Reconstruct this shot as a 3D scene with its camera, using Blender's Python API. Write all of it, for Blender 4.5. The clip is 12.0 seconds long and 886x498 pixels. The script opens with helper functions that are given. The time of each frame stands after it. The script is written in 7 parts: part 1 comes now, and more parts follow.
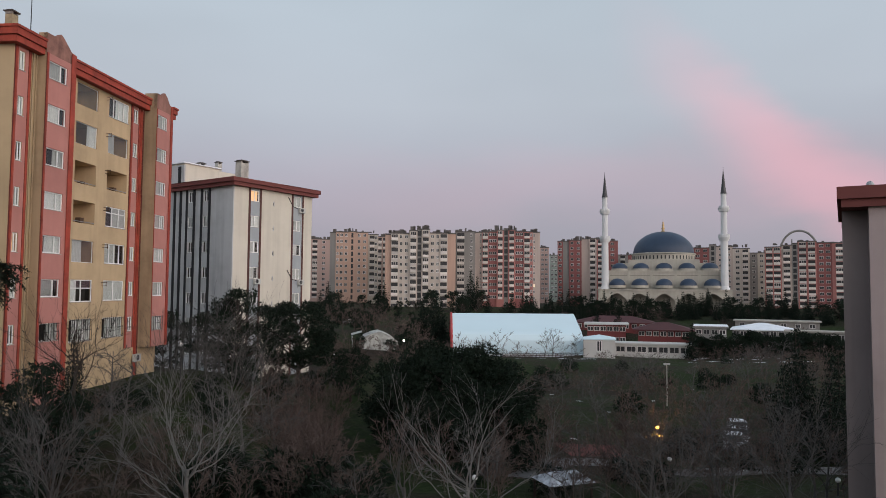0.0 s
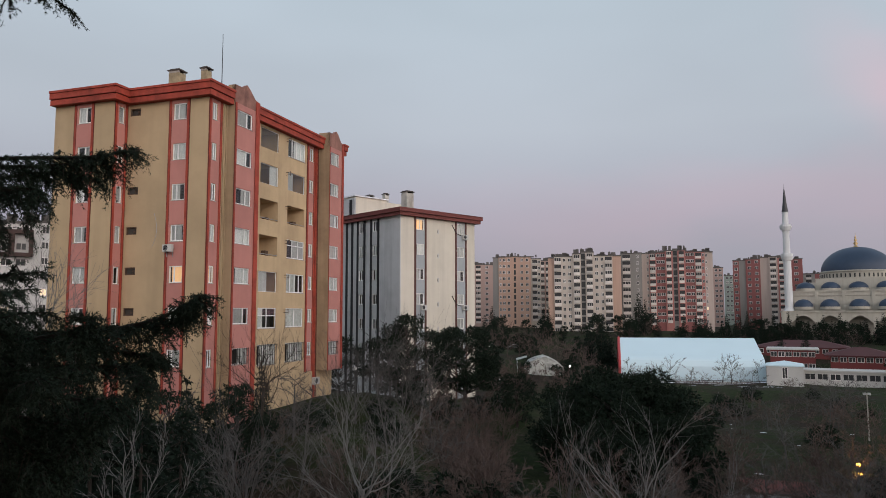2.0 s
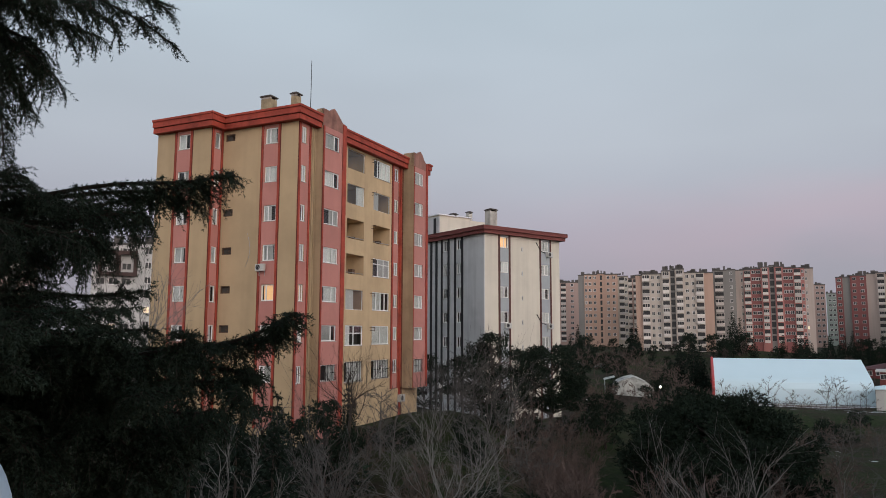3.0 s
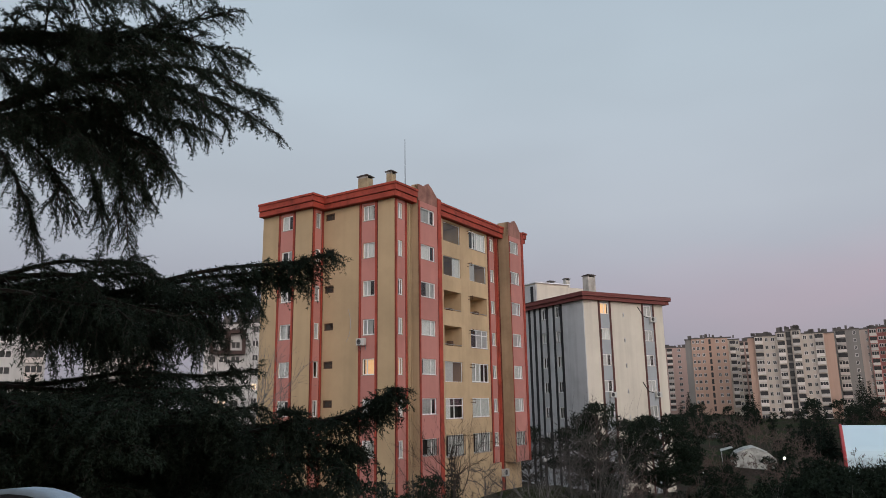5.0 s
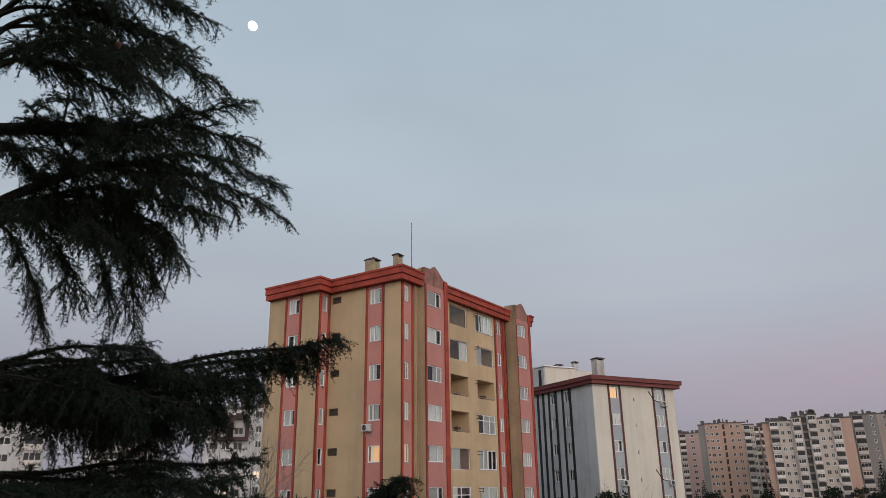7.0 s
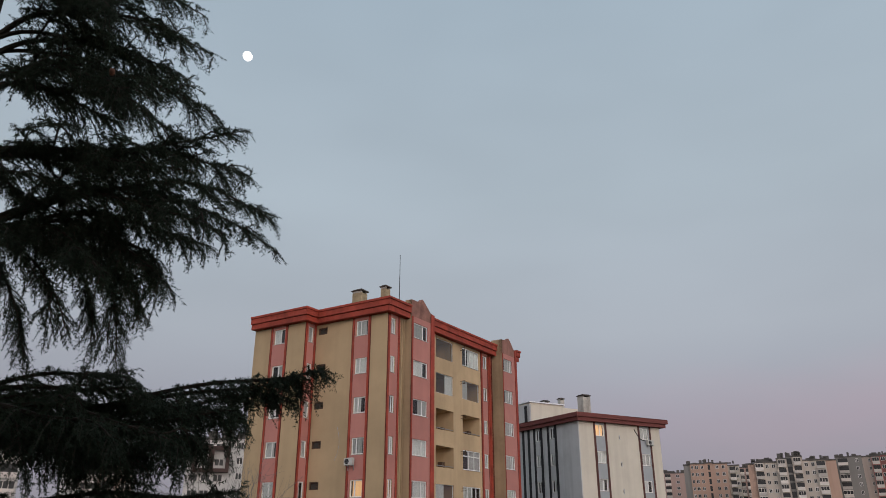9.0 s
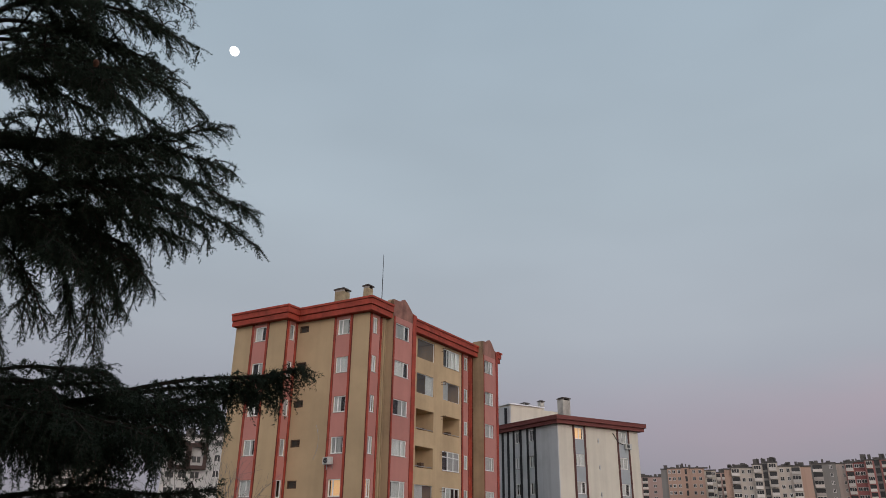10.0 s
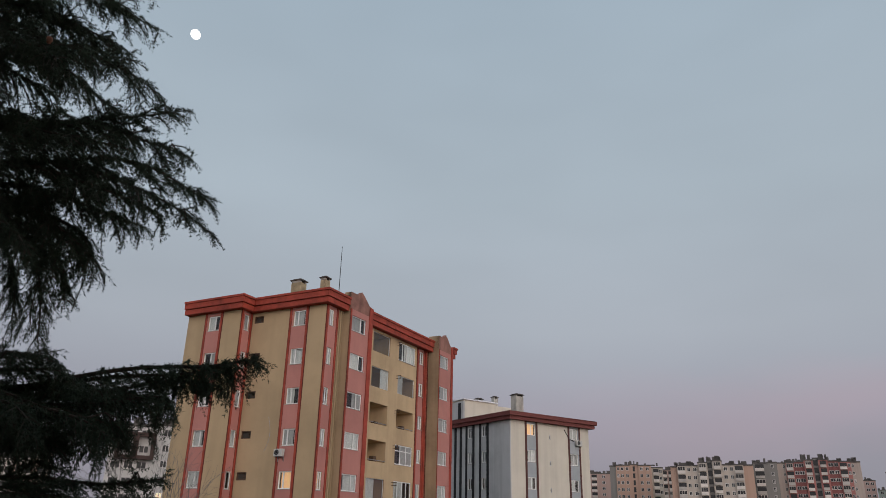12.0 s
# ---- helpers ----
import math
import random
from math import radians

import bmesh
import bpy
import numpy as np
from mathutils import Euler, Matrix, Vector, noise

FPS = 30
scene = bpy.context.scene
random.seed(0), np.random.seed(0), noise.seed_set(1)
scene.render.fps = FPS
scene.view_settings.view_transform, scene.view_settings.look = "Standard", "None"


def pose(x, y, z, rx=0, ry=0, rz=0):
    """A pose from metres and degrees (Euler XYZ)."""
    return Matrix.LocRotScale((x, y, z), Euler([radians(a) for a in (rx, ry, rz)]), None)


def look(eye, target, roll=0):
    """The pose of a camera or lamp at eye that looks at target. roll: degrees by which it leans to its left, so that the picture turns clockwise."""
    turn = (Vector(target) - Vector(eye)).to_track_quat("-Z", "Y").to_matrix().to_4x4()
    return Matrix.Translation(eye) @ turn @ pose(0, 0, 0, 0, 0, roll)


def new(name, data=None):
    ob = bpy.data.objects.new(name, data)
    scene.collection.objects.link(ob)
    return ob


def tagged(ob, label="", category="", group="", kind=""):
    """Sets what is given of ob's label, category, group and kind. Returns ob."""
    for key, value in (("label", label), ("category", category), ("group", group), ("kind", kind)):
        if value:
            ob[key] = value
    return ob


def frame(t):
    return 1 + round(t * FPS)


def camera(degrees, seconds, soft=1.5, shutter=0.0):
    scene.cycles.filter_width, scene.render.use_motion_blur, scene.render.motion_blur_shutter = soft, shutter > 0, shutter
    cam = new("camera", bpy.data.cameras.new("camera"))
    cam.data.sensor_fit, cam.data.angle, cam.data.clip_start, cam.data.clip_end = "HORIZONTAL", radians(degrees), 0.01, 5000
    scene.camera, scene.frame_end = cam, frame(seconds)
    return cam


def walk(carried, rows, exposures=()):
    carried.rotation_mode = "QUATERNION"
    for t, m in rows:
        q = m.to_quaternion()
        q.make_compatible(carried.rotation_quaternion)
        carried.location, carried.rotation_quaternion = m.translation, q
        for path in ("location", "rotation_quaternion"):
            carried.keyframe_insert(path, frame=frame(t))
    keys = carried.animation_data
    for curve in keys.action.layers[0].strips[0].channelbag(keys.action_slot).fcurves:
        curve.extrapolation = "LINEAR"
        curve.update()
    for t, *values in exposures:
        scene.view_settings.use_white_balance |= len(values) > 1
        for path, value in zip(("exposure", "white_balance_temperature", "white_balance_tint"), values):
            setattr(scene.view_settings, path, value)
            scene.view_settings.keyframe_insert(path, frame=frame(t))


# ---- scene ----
# ---------------------------------------------------------------- camera
# a hand-held phone on a balcony: it turns about the holder's wrist and hardly travels
EYE = 8.0
cam = camera(63.1, 12.0, soft=0.55)
ROWS = [  # seconds, yaw, pitch, roll
    (0.0, -0.02, 3.34, -0.46),
    (0.5, 3.05, 3.83, -0.05),
    (1.0, 6.90, 4.27, 0.17),
    (1.5, 9.21, 4.71, 0.18),
    (2.0, 12.89, 5.25, 0.10),
    (2.5, 16.92, 5.86, -0.05),
    (3.0, 19.54, 6.67, -0.19),
    (3.5, 23.78, 7.57, -0.46),
    (5.5, 27.70, 13.94, 0.70),
    (6.0, 27.66, 15.75, 0.93),
    (6.5, 27.74, 17.49, 1.02),
    (7.0, 27.98, 18.82, 0.92),
    (9.0, 26.67, 21.42, 0.01),
    (9.5, 25.82, 21.47, -0.43),
    (10.0, 25.01, 21.48, -0.69),
    (10.5, 24.25, 21.48, -0.91),
    (11.0, 23.24, 21.45, -1.00),
    (11.5, 22.43, 21.33, -1.15),
    (12.0, 21.33, 21.11, -1.20),
]


def eye_at(yaw, pitch):
    """The lens swings on a short arm and rises a little as it tips up."""
    a = radians(yaw)
    return (-0.10 * math.sin(a), 0.10 * math.cos(a) - 0.10, EYE + 0.0025 * pitch)


walk(cam, [(t, pose(*eye_at(yaw, pitch), 90 + pitch, roll, yaw)) for t, yaw, pitch, roll in ROWS],
     exposures=[(0.0, 0.18), (3.0, 0.14), (5.5, 0.08), (7.0, 0.02), (9.0, -0.10), (12.0, -0.15)])

# ---------------------------------------------------------------- world and light


def nd(nt, kind, **props):
    n = nt.nodes.new(kind)
    for k, v in props.items():
        if k.startswith("i_"):
            key = k[2:]
            n.inputs[int(key) if key.isdigit() else key.replace("_", " ")].default_value = v
        elif k == "op":
            n.operation = v
        elif k == "blend":
            n.blend_type = v
        elif k == "data":
            n.data_type = v
    return n


def srgb(r, g, b):
    return tuple((c / 255 / 12.92 if c <= 10 else ((c / 255 + 0.055) / 1.055) ** 2.4) for c in (r, g, b)) + (1.0,)


def ramp(nt, stops, interp="LINEAR"):
    r = nt.nodes.new("ShaderNodeValToRGB")
    r.color_ramp.interpolation = interp
    e = r.color_ramp.elements
    while len(e) < len(stops):
        e.new(0.5)
    for el, (p, c) in zip(e, stops):
        el.position, el.color = p, c
    return r


def make_world():
    """Dusk sky: grey-blue above, a mauve band low down, a streak of pink cloud, brighter afterglow in the west behind the camera."""
    w = bpy.data.worlds.new("dusk_sky")
    w.use_nodes = True
    nt = w.node_tree
    nt.nodes.clear()
    L = nt.links.new
    co = nd(nt, "ShaderNodeTexCoord")
    sep = nd(nt, "ShaderNodeSeparateXYZ")
    L(co.outputs["Generated"], sep.inputs[0])
    el = nd(nt, "ShaderNodeMath", op="ARCSINE")
    L(sep.outputs[2], el.inputs[0])
    eln = nd(nt, "ShaderNodeMapRange", i_1=0.0, i_2=radians(90))
    L(el.outputs[0], eln.inputs[0])
    grad = ramp(nt, [(0.0, srgb(150, 149, 157)), (0.035, srgb(153, 151, 161)), (0.085, srgb(160, 161, 173)), (0.16, srgb(173, 180, 190)),
                     (0.28, srgb(175, 188, 199)), (0.45, srgb(168, 185, 199)), (1.0, srgb(138, 160, 184))])
    L(eln.outputs[0], grad.inputs[0])
    # bearing from the view axis, in radians, positive to the east
    az = nd(nt, "ShaderNodeMath", op="ARCTAN2")
    L(sep.outputs[0], az.inputs[0])
    L(sep.outputs[1], az.inputs[1])
    # pink cloud: a slanted streak, softened by noise
    nz = nd(nt, "ShaderNodeTexNoise", i_Scale=2.6, i_Detail=5.0, i_Roughness=0.55)
    mp = nd(nt, "ShaderNodeMapping")
    mp.inputs["Rotation"].default_value = (0.0, radians(25), radians(20))
    mp.inputs["Scale"].default_value = (1.0, 1.0, 2.6)
    L(co.outputs["Generated"], mp.inputs[0])
    L(mp.outputs[0], nz.inputs["Vector"])
    # along the streak: elevation falls from 17 to 8 degrees while the bearing goes from 16 to 28 degrees
    k = nd(nt, "ShaderNodeMath", op="MULTIPLY_ADD", i_1=0.80, i_2=-radians(30.2))
    L(az.outputs[0], k.inputs[0])
    off = nd(nt, "ShaderNodeMath", op="ADD")
    L(k.outputs[0], off.inputs[0])
    L(el.outputs[0], off.inputs[1])
    nzc = nd(nt, "ShaderNodeMath", op="MULTIPLY_ADD", i_1=0.16, i_2=-0.08)
    L(nz.outputs[0], nzc.inputs[0])
    off2 = nd(nt, "ShaderNodeMath", op="ADD")
    L(off.outputs[0], off2.inputs[0])
    L(nzc.outputs[0], off2.inputs[1])
    ab = nd(nt, "ShaderNodeMath", op="ABSOLUTE")
    L(off2.outputs[0], ab.inputs[0])
    core = nd(nt, "ShaderNodeMapRange", i_1=0.088, i_2=0.0)
    core.interpolation_type = "SMOOTHSTEP"
    L(ab.outputs[0], core.inputs[0])
    right = nd(nt, "ShaderNodeMapRange", i_1=radians(12), i_2=radians(27))
    right.interpolation_type = "SMOOTHSTEP"
    L(az.outputs[0], right.inputs[0])
    far = nd(nt, "ShaderNodeMapRange", i_1=radians(70), i_2=radians(35))
    far.interpolation_type = "SMOOTHSTEP"
    L(az.outputs[0], far.inputs[0])
    m1 = nd(nt, "ShaderNodeMath", op="MULTIPLY")
    L(core.outputs[0], m1.inputs[0])
    L(right.outputs[0], m1.inputs[1])
    m2 = nd(nt, "ShaderNodeMath", op="MULTIPLY")
    L(m1.outputs[0], m2.inputs[0])
    L(far.outputs[0], m2.inputs[1])
    m3 = nd(nt, "ShaderNodeMath", op="MULTIPLY", i_1=0.46)
    L(m2.outputs[0], m3.inputs[0])
    pink = nd(nt, "ShaderNodeMix", data="RGBA")
    L(m3.outputs[0], pink.inputs[0])
    L(grad.outputs[0], pink.inputs[6])
    pink.inputs[7].default_value = srgb(244, 176, 188)
    # low mauve band, strongest to the north-east
    bandw = nd(nt, "ShaderNodeMapRange", i_1=radians(-32), i_2=radians(8))
    bandw.interpolation_type = "SMOOTHSTEP"
    L(az.outputs[0], bandw.inputs[0])
    be = nd(nt, "ShaderNodeMath", op="MULTIPLY_ADD", i_1=1.0, i_2=-radians(7.8))
    L(el.outputs[0], be.inputs[0])
    be2 = nd(nt, "ShaderNodeMath", op="ADD")
    L(be.outputs[0], be2.inputs[0])
    L(nzc.outputs[0], be2.inputs[1])
    bab = nd(nt, "ShaderNodeMath", op="ABSOLUTE")
    L(be2.outputs[0], bab.inputs[0])
    bcore = nd(nt, "ShaderNodeMapRange", i_1=0.085, i_2=0.0, i_4=0.20)
    bcore.interpolation_type = "SMOOTHSTEP"
    L(bab.outputs[0], bcore.inputs[0])
    bm_ = nd(nt, "ShaderNodeMath", op="MULTIPLY")
    L(bcore.outputs[0], bm_.inputs[0])
    L(bandw.outputs[0], bm_.inputs[1])
    mauve = nd(nt, "ShaderNodeMix", data="RGBA")
    L(bm_.outputs[0], mauve.inputs[0])
    L(pink.outputs[2], mauve.inputs[6])
    mauve.inputs[7].default_value = srgb(212, 168, 178)
    # faint broad unevenness of the high haze
    hz = nd(nt, "ShaderNodeTexNoise", i_Scale=1.7, i_Detail=3.0)
    L(mp.outputs[0], hz.inputs["Vector"])
    hzr = nd(nt, "ShaderNodeMapRange", i_1=0.3, i_2=0.7, i_3=0.93, i_4=1.07)
    L(hz.outputs[0], hzr.inputs[0])
    mul = nd(nt, "ShaderNodeVectorMath", op="SCALE")
    L(mauve.outputs[2], mul.inputs[0])
    L(hzr.outputs[0], mul.inputs["Scale"])
    # afterglow in the west, behind the camera
    wd = nd(nt, "ShaderNodeVectorMath", op="DOT_PRODUCT")
    wd.inputs[1].default_value = (-0.66, 0.75, 0.0)
    L(co.outputs["Generated"], wd.inputs[0])
    west = nd(nt, "ShaderNodeMapRange", i_1=0.1, i_2=-0.95)
    west.interpolation_type = "SMOOTHSTEP"
    L(wd.outputs["Value"], west.inputs[0])
    low = nd(nt, "ShaderNodeMapRange", i_1=0.85, i_2=0.1)
    L(sep.outputs[2], low.inputs[0])
    wl = nd(nt, "ShaderNodeMath", op="MULTIPLY")
    L(west.outputs[0], wl.inputs[0])
    L(low.outputs[0], wl.inputs[1])
    glow = nd(nt, "ShaderNodeVectorMath", op="SCALE")
    glow.inputs[0].default_value = (1.75, 1.5, 1.35)
    L(wl.outputs[0], glow.inputs["Scale"])
    add = nd(nt, "ShaderNodeVectorMath", op="ADD")
    L(mul.outputs[0], add.inputs[0])
    L(glow.outputs[0], add.inputs[1])
    bg = nd(nt, "ShaderNodeBackground", i_Strength=1.0)
    L(add.outputs[0], bg.inputs[0])
    out = nd(nt, "ShaderNodeOutputWorld")
    L(bg.outputs[0], out.inputs[0])
    scene.world = w


make_world()
sun_data = bpy.data.lights.new("afterglow", "SUN")
sun_data.energy, sun_data.angle, sun_data.color = 0.55, radians(40), (1.0, 0.86, 0.78)
sun = new("afterglow", sun_data)
sun.matrix_world = look((0, 0, 60), (-42, 40, 42))

# ---------------------------------------------------------------- materials
MATS = {}


def material(name, base, rough=0.8, var=0.12, scale=1.2, stain=0.0, stain_scale=0.25, bump=0.15, bump_scale=18.0, metal=0.0, spec=0.4,
             per_object=0.0, streak=0.0, per_island=0.0):
    """Painted, rendered, rooted or cast surface: colour varied at two scales, with fine relief, stains and rain streaks."""
    if name in MATS:
        return MATS[name]
    m = bpy.data.materials.new(name)
    m.use_nodes = True
    nt = m.node_tree
    L = nt.links.new
    b = nt.nodes["Principled BSDF"]
    b.inputs["Roughness"].default_value, b.inputs["Metallic"].default_value = rough, metal
    b.inputs["Specular IOR Level"].default_value = spec
    geo = nd(nt, "ShaderNodeNewGeometry")
    n1 = nd(nt, "ShaderNodeTexNoise", i_Scale=scale, i_Detail=6.0, i_Roughness=0.6)
    L(geo.outputs["Position"], n1.inputs["Vector"])
    r1 = nd(nt, "ShaderNodeMapRange", i_1=0.25, i_2=0.75, i_3=1 - var, i_4=1 + var)
    L(n1.outputs[0], r1.inputs[0])
    last = r1.outputs[0]

    def times(a, b_):
        q = nd(nt, "ShaderNodeMath", op="MULTIPLY")
        L(a, q.inputs[0])
        L(b_, q.inputs[1])
        return q.outputs[0]

    if stain:
        n2 = nd(nt, "ShaderNodeTexNoise", i_Scale=stain_scale, i_Detail=8.0, i_Roughness=0.65)
        L(geo.outputs["Position"], n2.inputs["Vector"])
        r2 = nd(nt, "ShaderNodeMapRange", i_1=0.42, i_2=0.68, i_3=1.0, i_4=1 - stain)
        L(n2.outputs[0], r2.inputs[0])
        last = times(last, r2.outputs[0])
    if streak:
        mp = nd(nt, "ShaderNodeMapping")
        mp.inputs["Scale"].default_value = (1.1, 1.1, 0.07)
        L(geo.outputs["Position"], mp.inputs[0])
        n3 = nd(nt, "ShaderNodeTexNoise", i_Scale=1.0, i_Detail=5.0)
        L(mp.outputs[0], n3.inputs["Vector"])
        r3 = nd(nt, "ShaderNodeMapRange", i_1=0.45, i_2=0.75, i_3=1.0, i_4=1 - streak)
        L(n3.outputs[0], r3.inputs[0])
        last = times(last, r3.outputs[0])
    if per_object:
        oi = nd(nt, "ShaderNodeObjectInfo")
        r4 = nd(nt, "ShaderNodeMapRange", i_3=1 - per_object, i_4=1 + per_object)
        L(oi.outputs["Random"], r4.inputs[0])
        last = times(last, r4.outputs[0])
    if per_island:
        r5 = nd(nt, "ShaderNodeMapRange", i_3=1 - per_island, i_4=1 + per_island)
        L(geo.outputs["Random Per Island"], r5.inputs[0])
        last = times(last, r5.outputs[0])
    col = nd(nt, "ShaderNodeVectorMath", op="SCALE")
    col.inputs[0].default_value = base[:3]
    L(last, col.inputs["Scale"])
    L(col.outputs[0], b.inputs["Base Color"])
    if bump:
        n5 = nd(nt, "ShaderNodeTexNoise", i_Scale=bump_scale, i_Detail=4.0)
        L(geo.outputs["Position"], n5.inputs["Vector"])
        bp = nd(nt, "ShaderNodeBump", i_Strength=bump, i_Distance=0.02)
        L(n5.outputs[0], bp.inputs["Height"])
        L(bp.outputs[0], b.inputs["Normal"])
    MATS[name] = m
    return m


def lit_mat(name, colour, strength):
    if name in MATS:
        return MATS[name]
    m = bpy.data.materials.new(name)
    m.use_nodes = True
    b = m.node_tree.nodes["Principled BSDF"]
    b.inputs["Base Color"].default_value = (*colour, 1)
    b.inputs["Emission Color"].default_value = (*colour, 1)
    b.inputs["Emission Strength"].default_value = strength
    MATS[name] = m
    return m


TAN = material("tan_render", (0.465, 0.345, 0.212), 0.9, 0.06, 0.5, stain=0.16, stain_scale=0.16, streak=0.10)
YELLOW = material("yellow_render", (0.56, 0.415, 0.255), 0.9, 0.06, 0.6, stain=0.2, stain_scale=0.2, streak=0.15)
PINK = material("pink_panel", (0.49, 0.215, 0.185), 0.85, 0.05, 0.8, stain=0.12, stain_scale=0.3, streak=0.08, per_object=0.05)
REDTRIM = material("red_trim", (0.38, 0.059, 0.035), 0.7, 0.14, 1.4, stain=0.42, stain_scale=0.9, streak=0.25)
CREAM = material("cream_render", (0.62, 0.58, 0.50), 0.9, 0.04, 0.5, stain=0.10, stain_scale=0.15, streak=0.14)
GREY = material("grey_render", (0.52, 0.53, 0.545), 0.9, 0.05, 0.5, stain=0.2, stain_scale=0.2, streak=0.22)
MAROON = material("maroon_eave", (0.16, 0.045, 0.04), 0.75, 0.12, 1.0, stain=0.2, stain_scale=0.5)
DARKTRIM = material("black_trim", (0.016, 0.016, 0.019), 0.8)
WHITEFRAME = material("white_plastic", (0.82, 0.83, 0.83), 0.45, 0.03, 2.0, bump=0.02)
CURTAIN = material("net_curtain", (0.70, 0.71, 0.70), 0.95, 0.10, 3.0, per_object=0.28)
# near-black base: the shade of unlit interiors is put into the colour
ROOM = material("dark_interior_shade", (0.06, 0.055, 0.05), 0.95, 0.2, 1.0)
LITROOM = lit_mat("lamplit_curtain", (1.0, 0.62, 0.30), 0.52)
CONCRETE = material("weathered_concrete", (0.38, 0.36, 0.33), 0.95, 0.12, 1.5, stain=0.35, stain_scale=0.6)
METAL = material("galvanised_metal", (0.35, 0.36, 0.37), 0.5, 0.1, 3.0, metal=0.6)

SNOW = material("old_snow", (0.78, 0.81, 0.86), 0.9, 0.06, 0.6, stain=0.12, stain_scale=0.5)

# ---------------------------------------------------------------- mesh helpers


class Soup:
    """Gathers quads and triangles for one mesh."""

    def __init__(self):
        self.v, self.f = [], []

    def quad(self, *pts):
        n = len(self.v)
        self.v.extend(pts)
        self.f.append(tuple(range(n, n + len(pts))))

    def box(self, x0, y0, z0, x1, y1, z1):
        n = len(self.v)
        self.v.extend([(x0, y0, z0), (x1, y0, z0), (x1, y1, z0), (x0, y1, z0), (x0, y0, z1), (x1, y0, z1), (x1, y1, z1), (x0, y1, z1)])
        self.f.extend([(n, n + 3, n + 2, n + 1), (n + 4, n + 5, n + 6, n + 7), (n, n + 1, n + 5, n + 4), (n + 1, n + 2, n + 6, n + 5),
                       (n + 2, n + 3, n + 7, n + 6), (n + 3, n, n + 4, n + 7)])

    def prism(self, poly, z0, z1):
        """poly: counter-clockwise (x, y)."""
        n, k = len(self.v), len(poly)
        self.v.extend([(x, y, z0) for x, y in poly] + [(x, y, z1) for x, y in poly])
        self.f.append(tuple(range(n + k - 1, n - 1, -1)))
        self.f.append(tuple(range(n + k, n + 2 * k)))
        for i in range(k):
            j = (i + 1) % k
            self.f.append((n + i, n + j, n + k + j, n + k + i))

    def tube(self, a, b, r0, r1, sides=5, cap=False):
        a, b = Vector(a), Vector(b)
        d = (b - a)
        if d.length < 1e-6:
            return
        q = d.to_track_quat("Z", "Y")
        n = len(self.v)
        for p, r in ((a, r0), (b, r1)):
            for i in range(sides):
                t = 2 * math.pi * i / sides
                self.v.append(tuple(p + q @ Vector((r * math.cos(t), r * math.sin(t), 0))))
        for i in range(sides):
            j = (i + 1) % sides
            self.f.append((n + i, n + j, n + sides + j, n + sides + i))
        if cap:
            self.f.append(tuple(range(n + 2 * sides - 1, n + sides - 1, -1))[::-1])
            self.f.append(tuple(range(n, n + sides))[::-1])

    def lathe(self, profile, sides=24, centre=(0, 0, 0)):
        """profile: (radius, z) from bottom to top."""
        n = len(self.v)
        cx, cy, cz = centre
        for r, z in profile:
            for i in range(sides):
                t = 2 * math.pi * i / sides
                self.v.append((cx + r * math.cos(t), cy + r * math.sin(t), cz + z))
        for k in range(len(profile) - 1):
            for i in range(sides):
                j = (i + 1) % sides
                a = n + k * sides
                self.f.append((a + i, a + j, a + sides + j, a + sides + i))

    def mesh(self, name, *mats, smooth=False, weld=False):
        me = bpy.data.meshes.new(name)
        me.from_pydata(self.v, [], self.f)
        if weld:
            bm = bmesh.new()
            bm.from_mesh(me)
            bmesh.ops.remove_doubles(bm, verts=bm.verts, dist=0.0005)
            bm.to_mesh(me)
            bm.free()
        for m in mats:
            me.materials.append(m)
        if smooth:
            me.polygons.foreach_set("use_smooth", [True] * len(me.polygons))
        me.update()
        return me


def part(name, soup, mat, parent, label="", smooth=False, at=None):
    ob = new(name, soup.mesh(name, mat, smooth=smooth) if isinstance(soup, Soup) else soup)
    ob.parent = parent
    if at is not None:
        ob.matrix_basis = at
    if label:
        ob["label"] = label
    return ob


def thing(name, label, category, at=None, group="", kind=""):
    ob = new(name)
    ob.empty_display_size = 0.2
    if at is not None:
        ob.matrix_basis = at
    return tagged(ob, label, category, group, kind)


def wall_soup(s, width, z0, z1, holes, depth=0.22, at=Matrix()):
    """An upright wall face in the plane y = 0 (outside towards -y), x from 0 to width, with holes (x0, z0, x1, z1) and their reveals."""
    xs = sorted({0.0, width, *[h[0] for h in holes], *[h[2] for h in holes]})
    zs = sorted({z0, z1, *[h[1] for h in holes], *[h[3] for h in holes]})

    def p(x, y, z):
        return tuple(at @ Vector((x, y, z)))

    for i in range(len(xs) - 1):
        for j in range(len(zs) - 1):
            cx, cz = (xs[i] + xs[i + 1]) / 2, (zs[j] + zs[j + 1]) / 2
            if any(h[0] < cx < h[2] and h[1] < cz < h[3] for h in holes):
                continue
            s.quad(p(xs[i], 0, zs[j]), p(xs[i + 1], 0, zs[j]), p(xs[i + 1], 0, zs[j + 1]), p(xs[i], 0, zs[j + 1]))
    for a, b, c, d in holes:
        s.quad(p(a, 0, b), p(a, depth, b), p(c, depth, b), p(c, 0, b))
        s.quad(p(a, 0, d), p(c, 0, d), p(c, depth, d), p(a, depth, d))
        s.quad(p(a, 0, b), p(a, 0, d), p(a, depth, d), p(a, depth, b))
        s.quad(p(c, 0, b), p(c, depth, b), p(c, depth, d), p(c, 0, d))


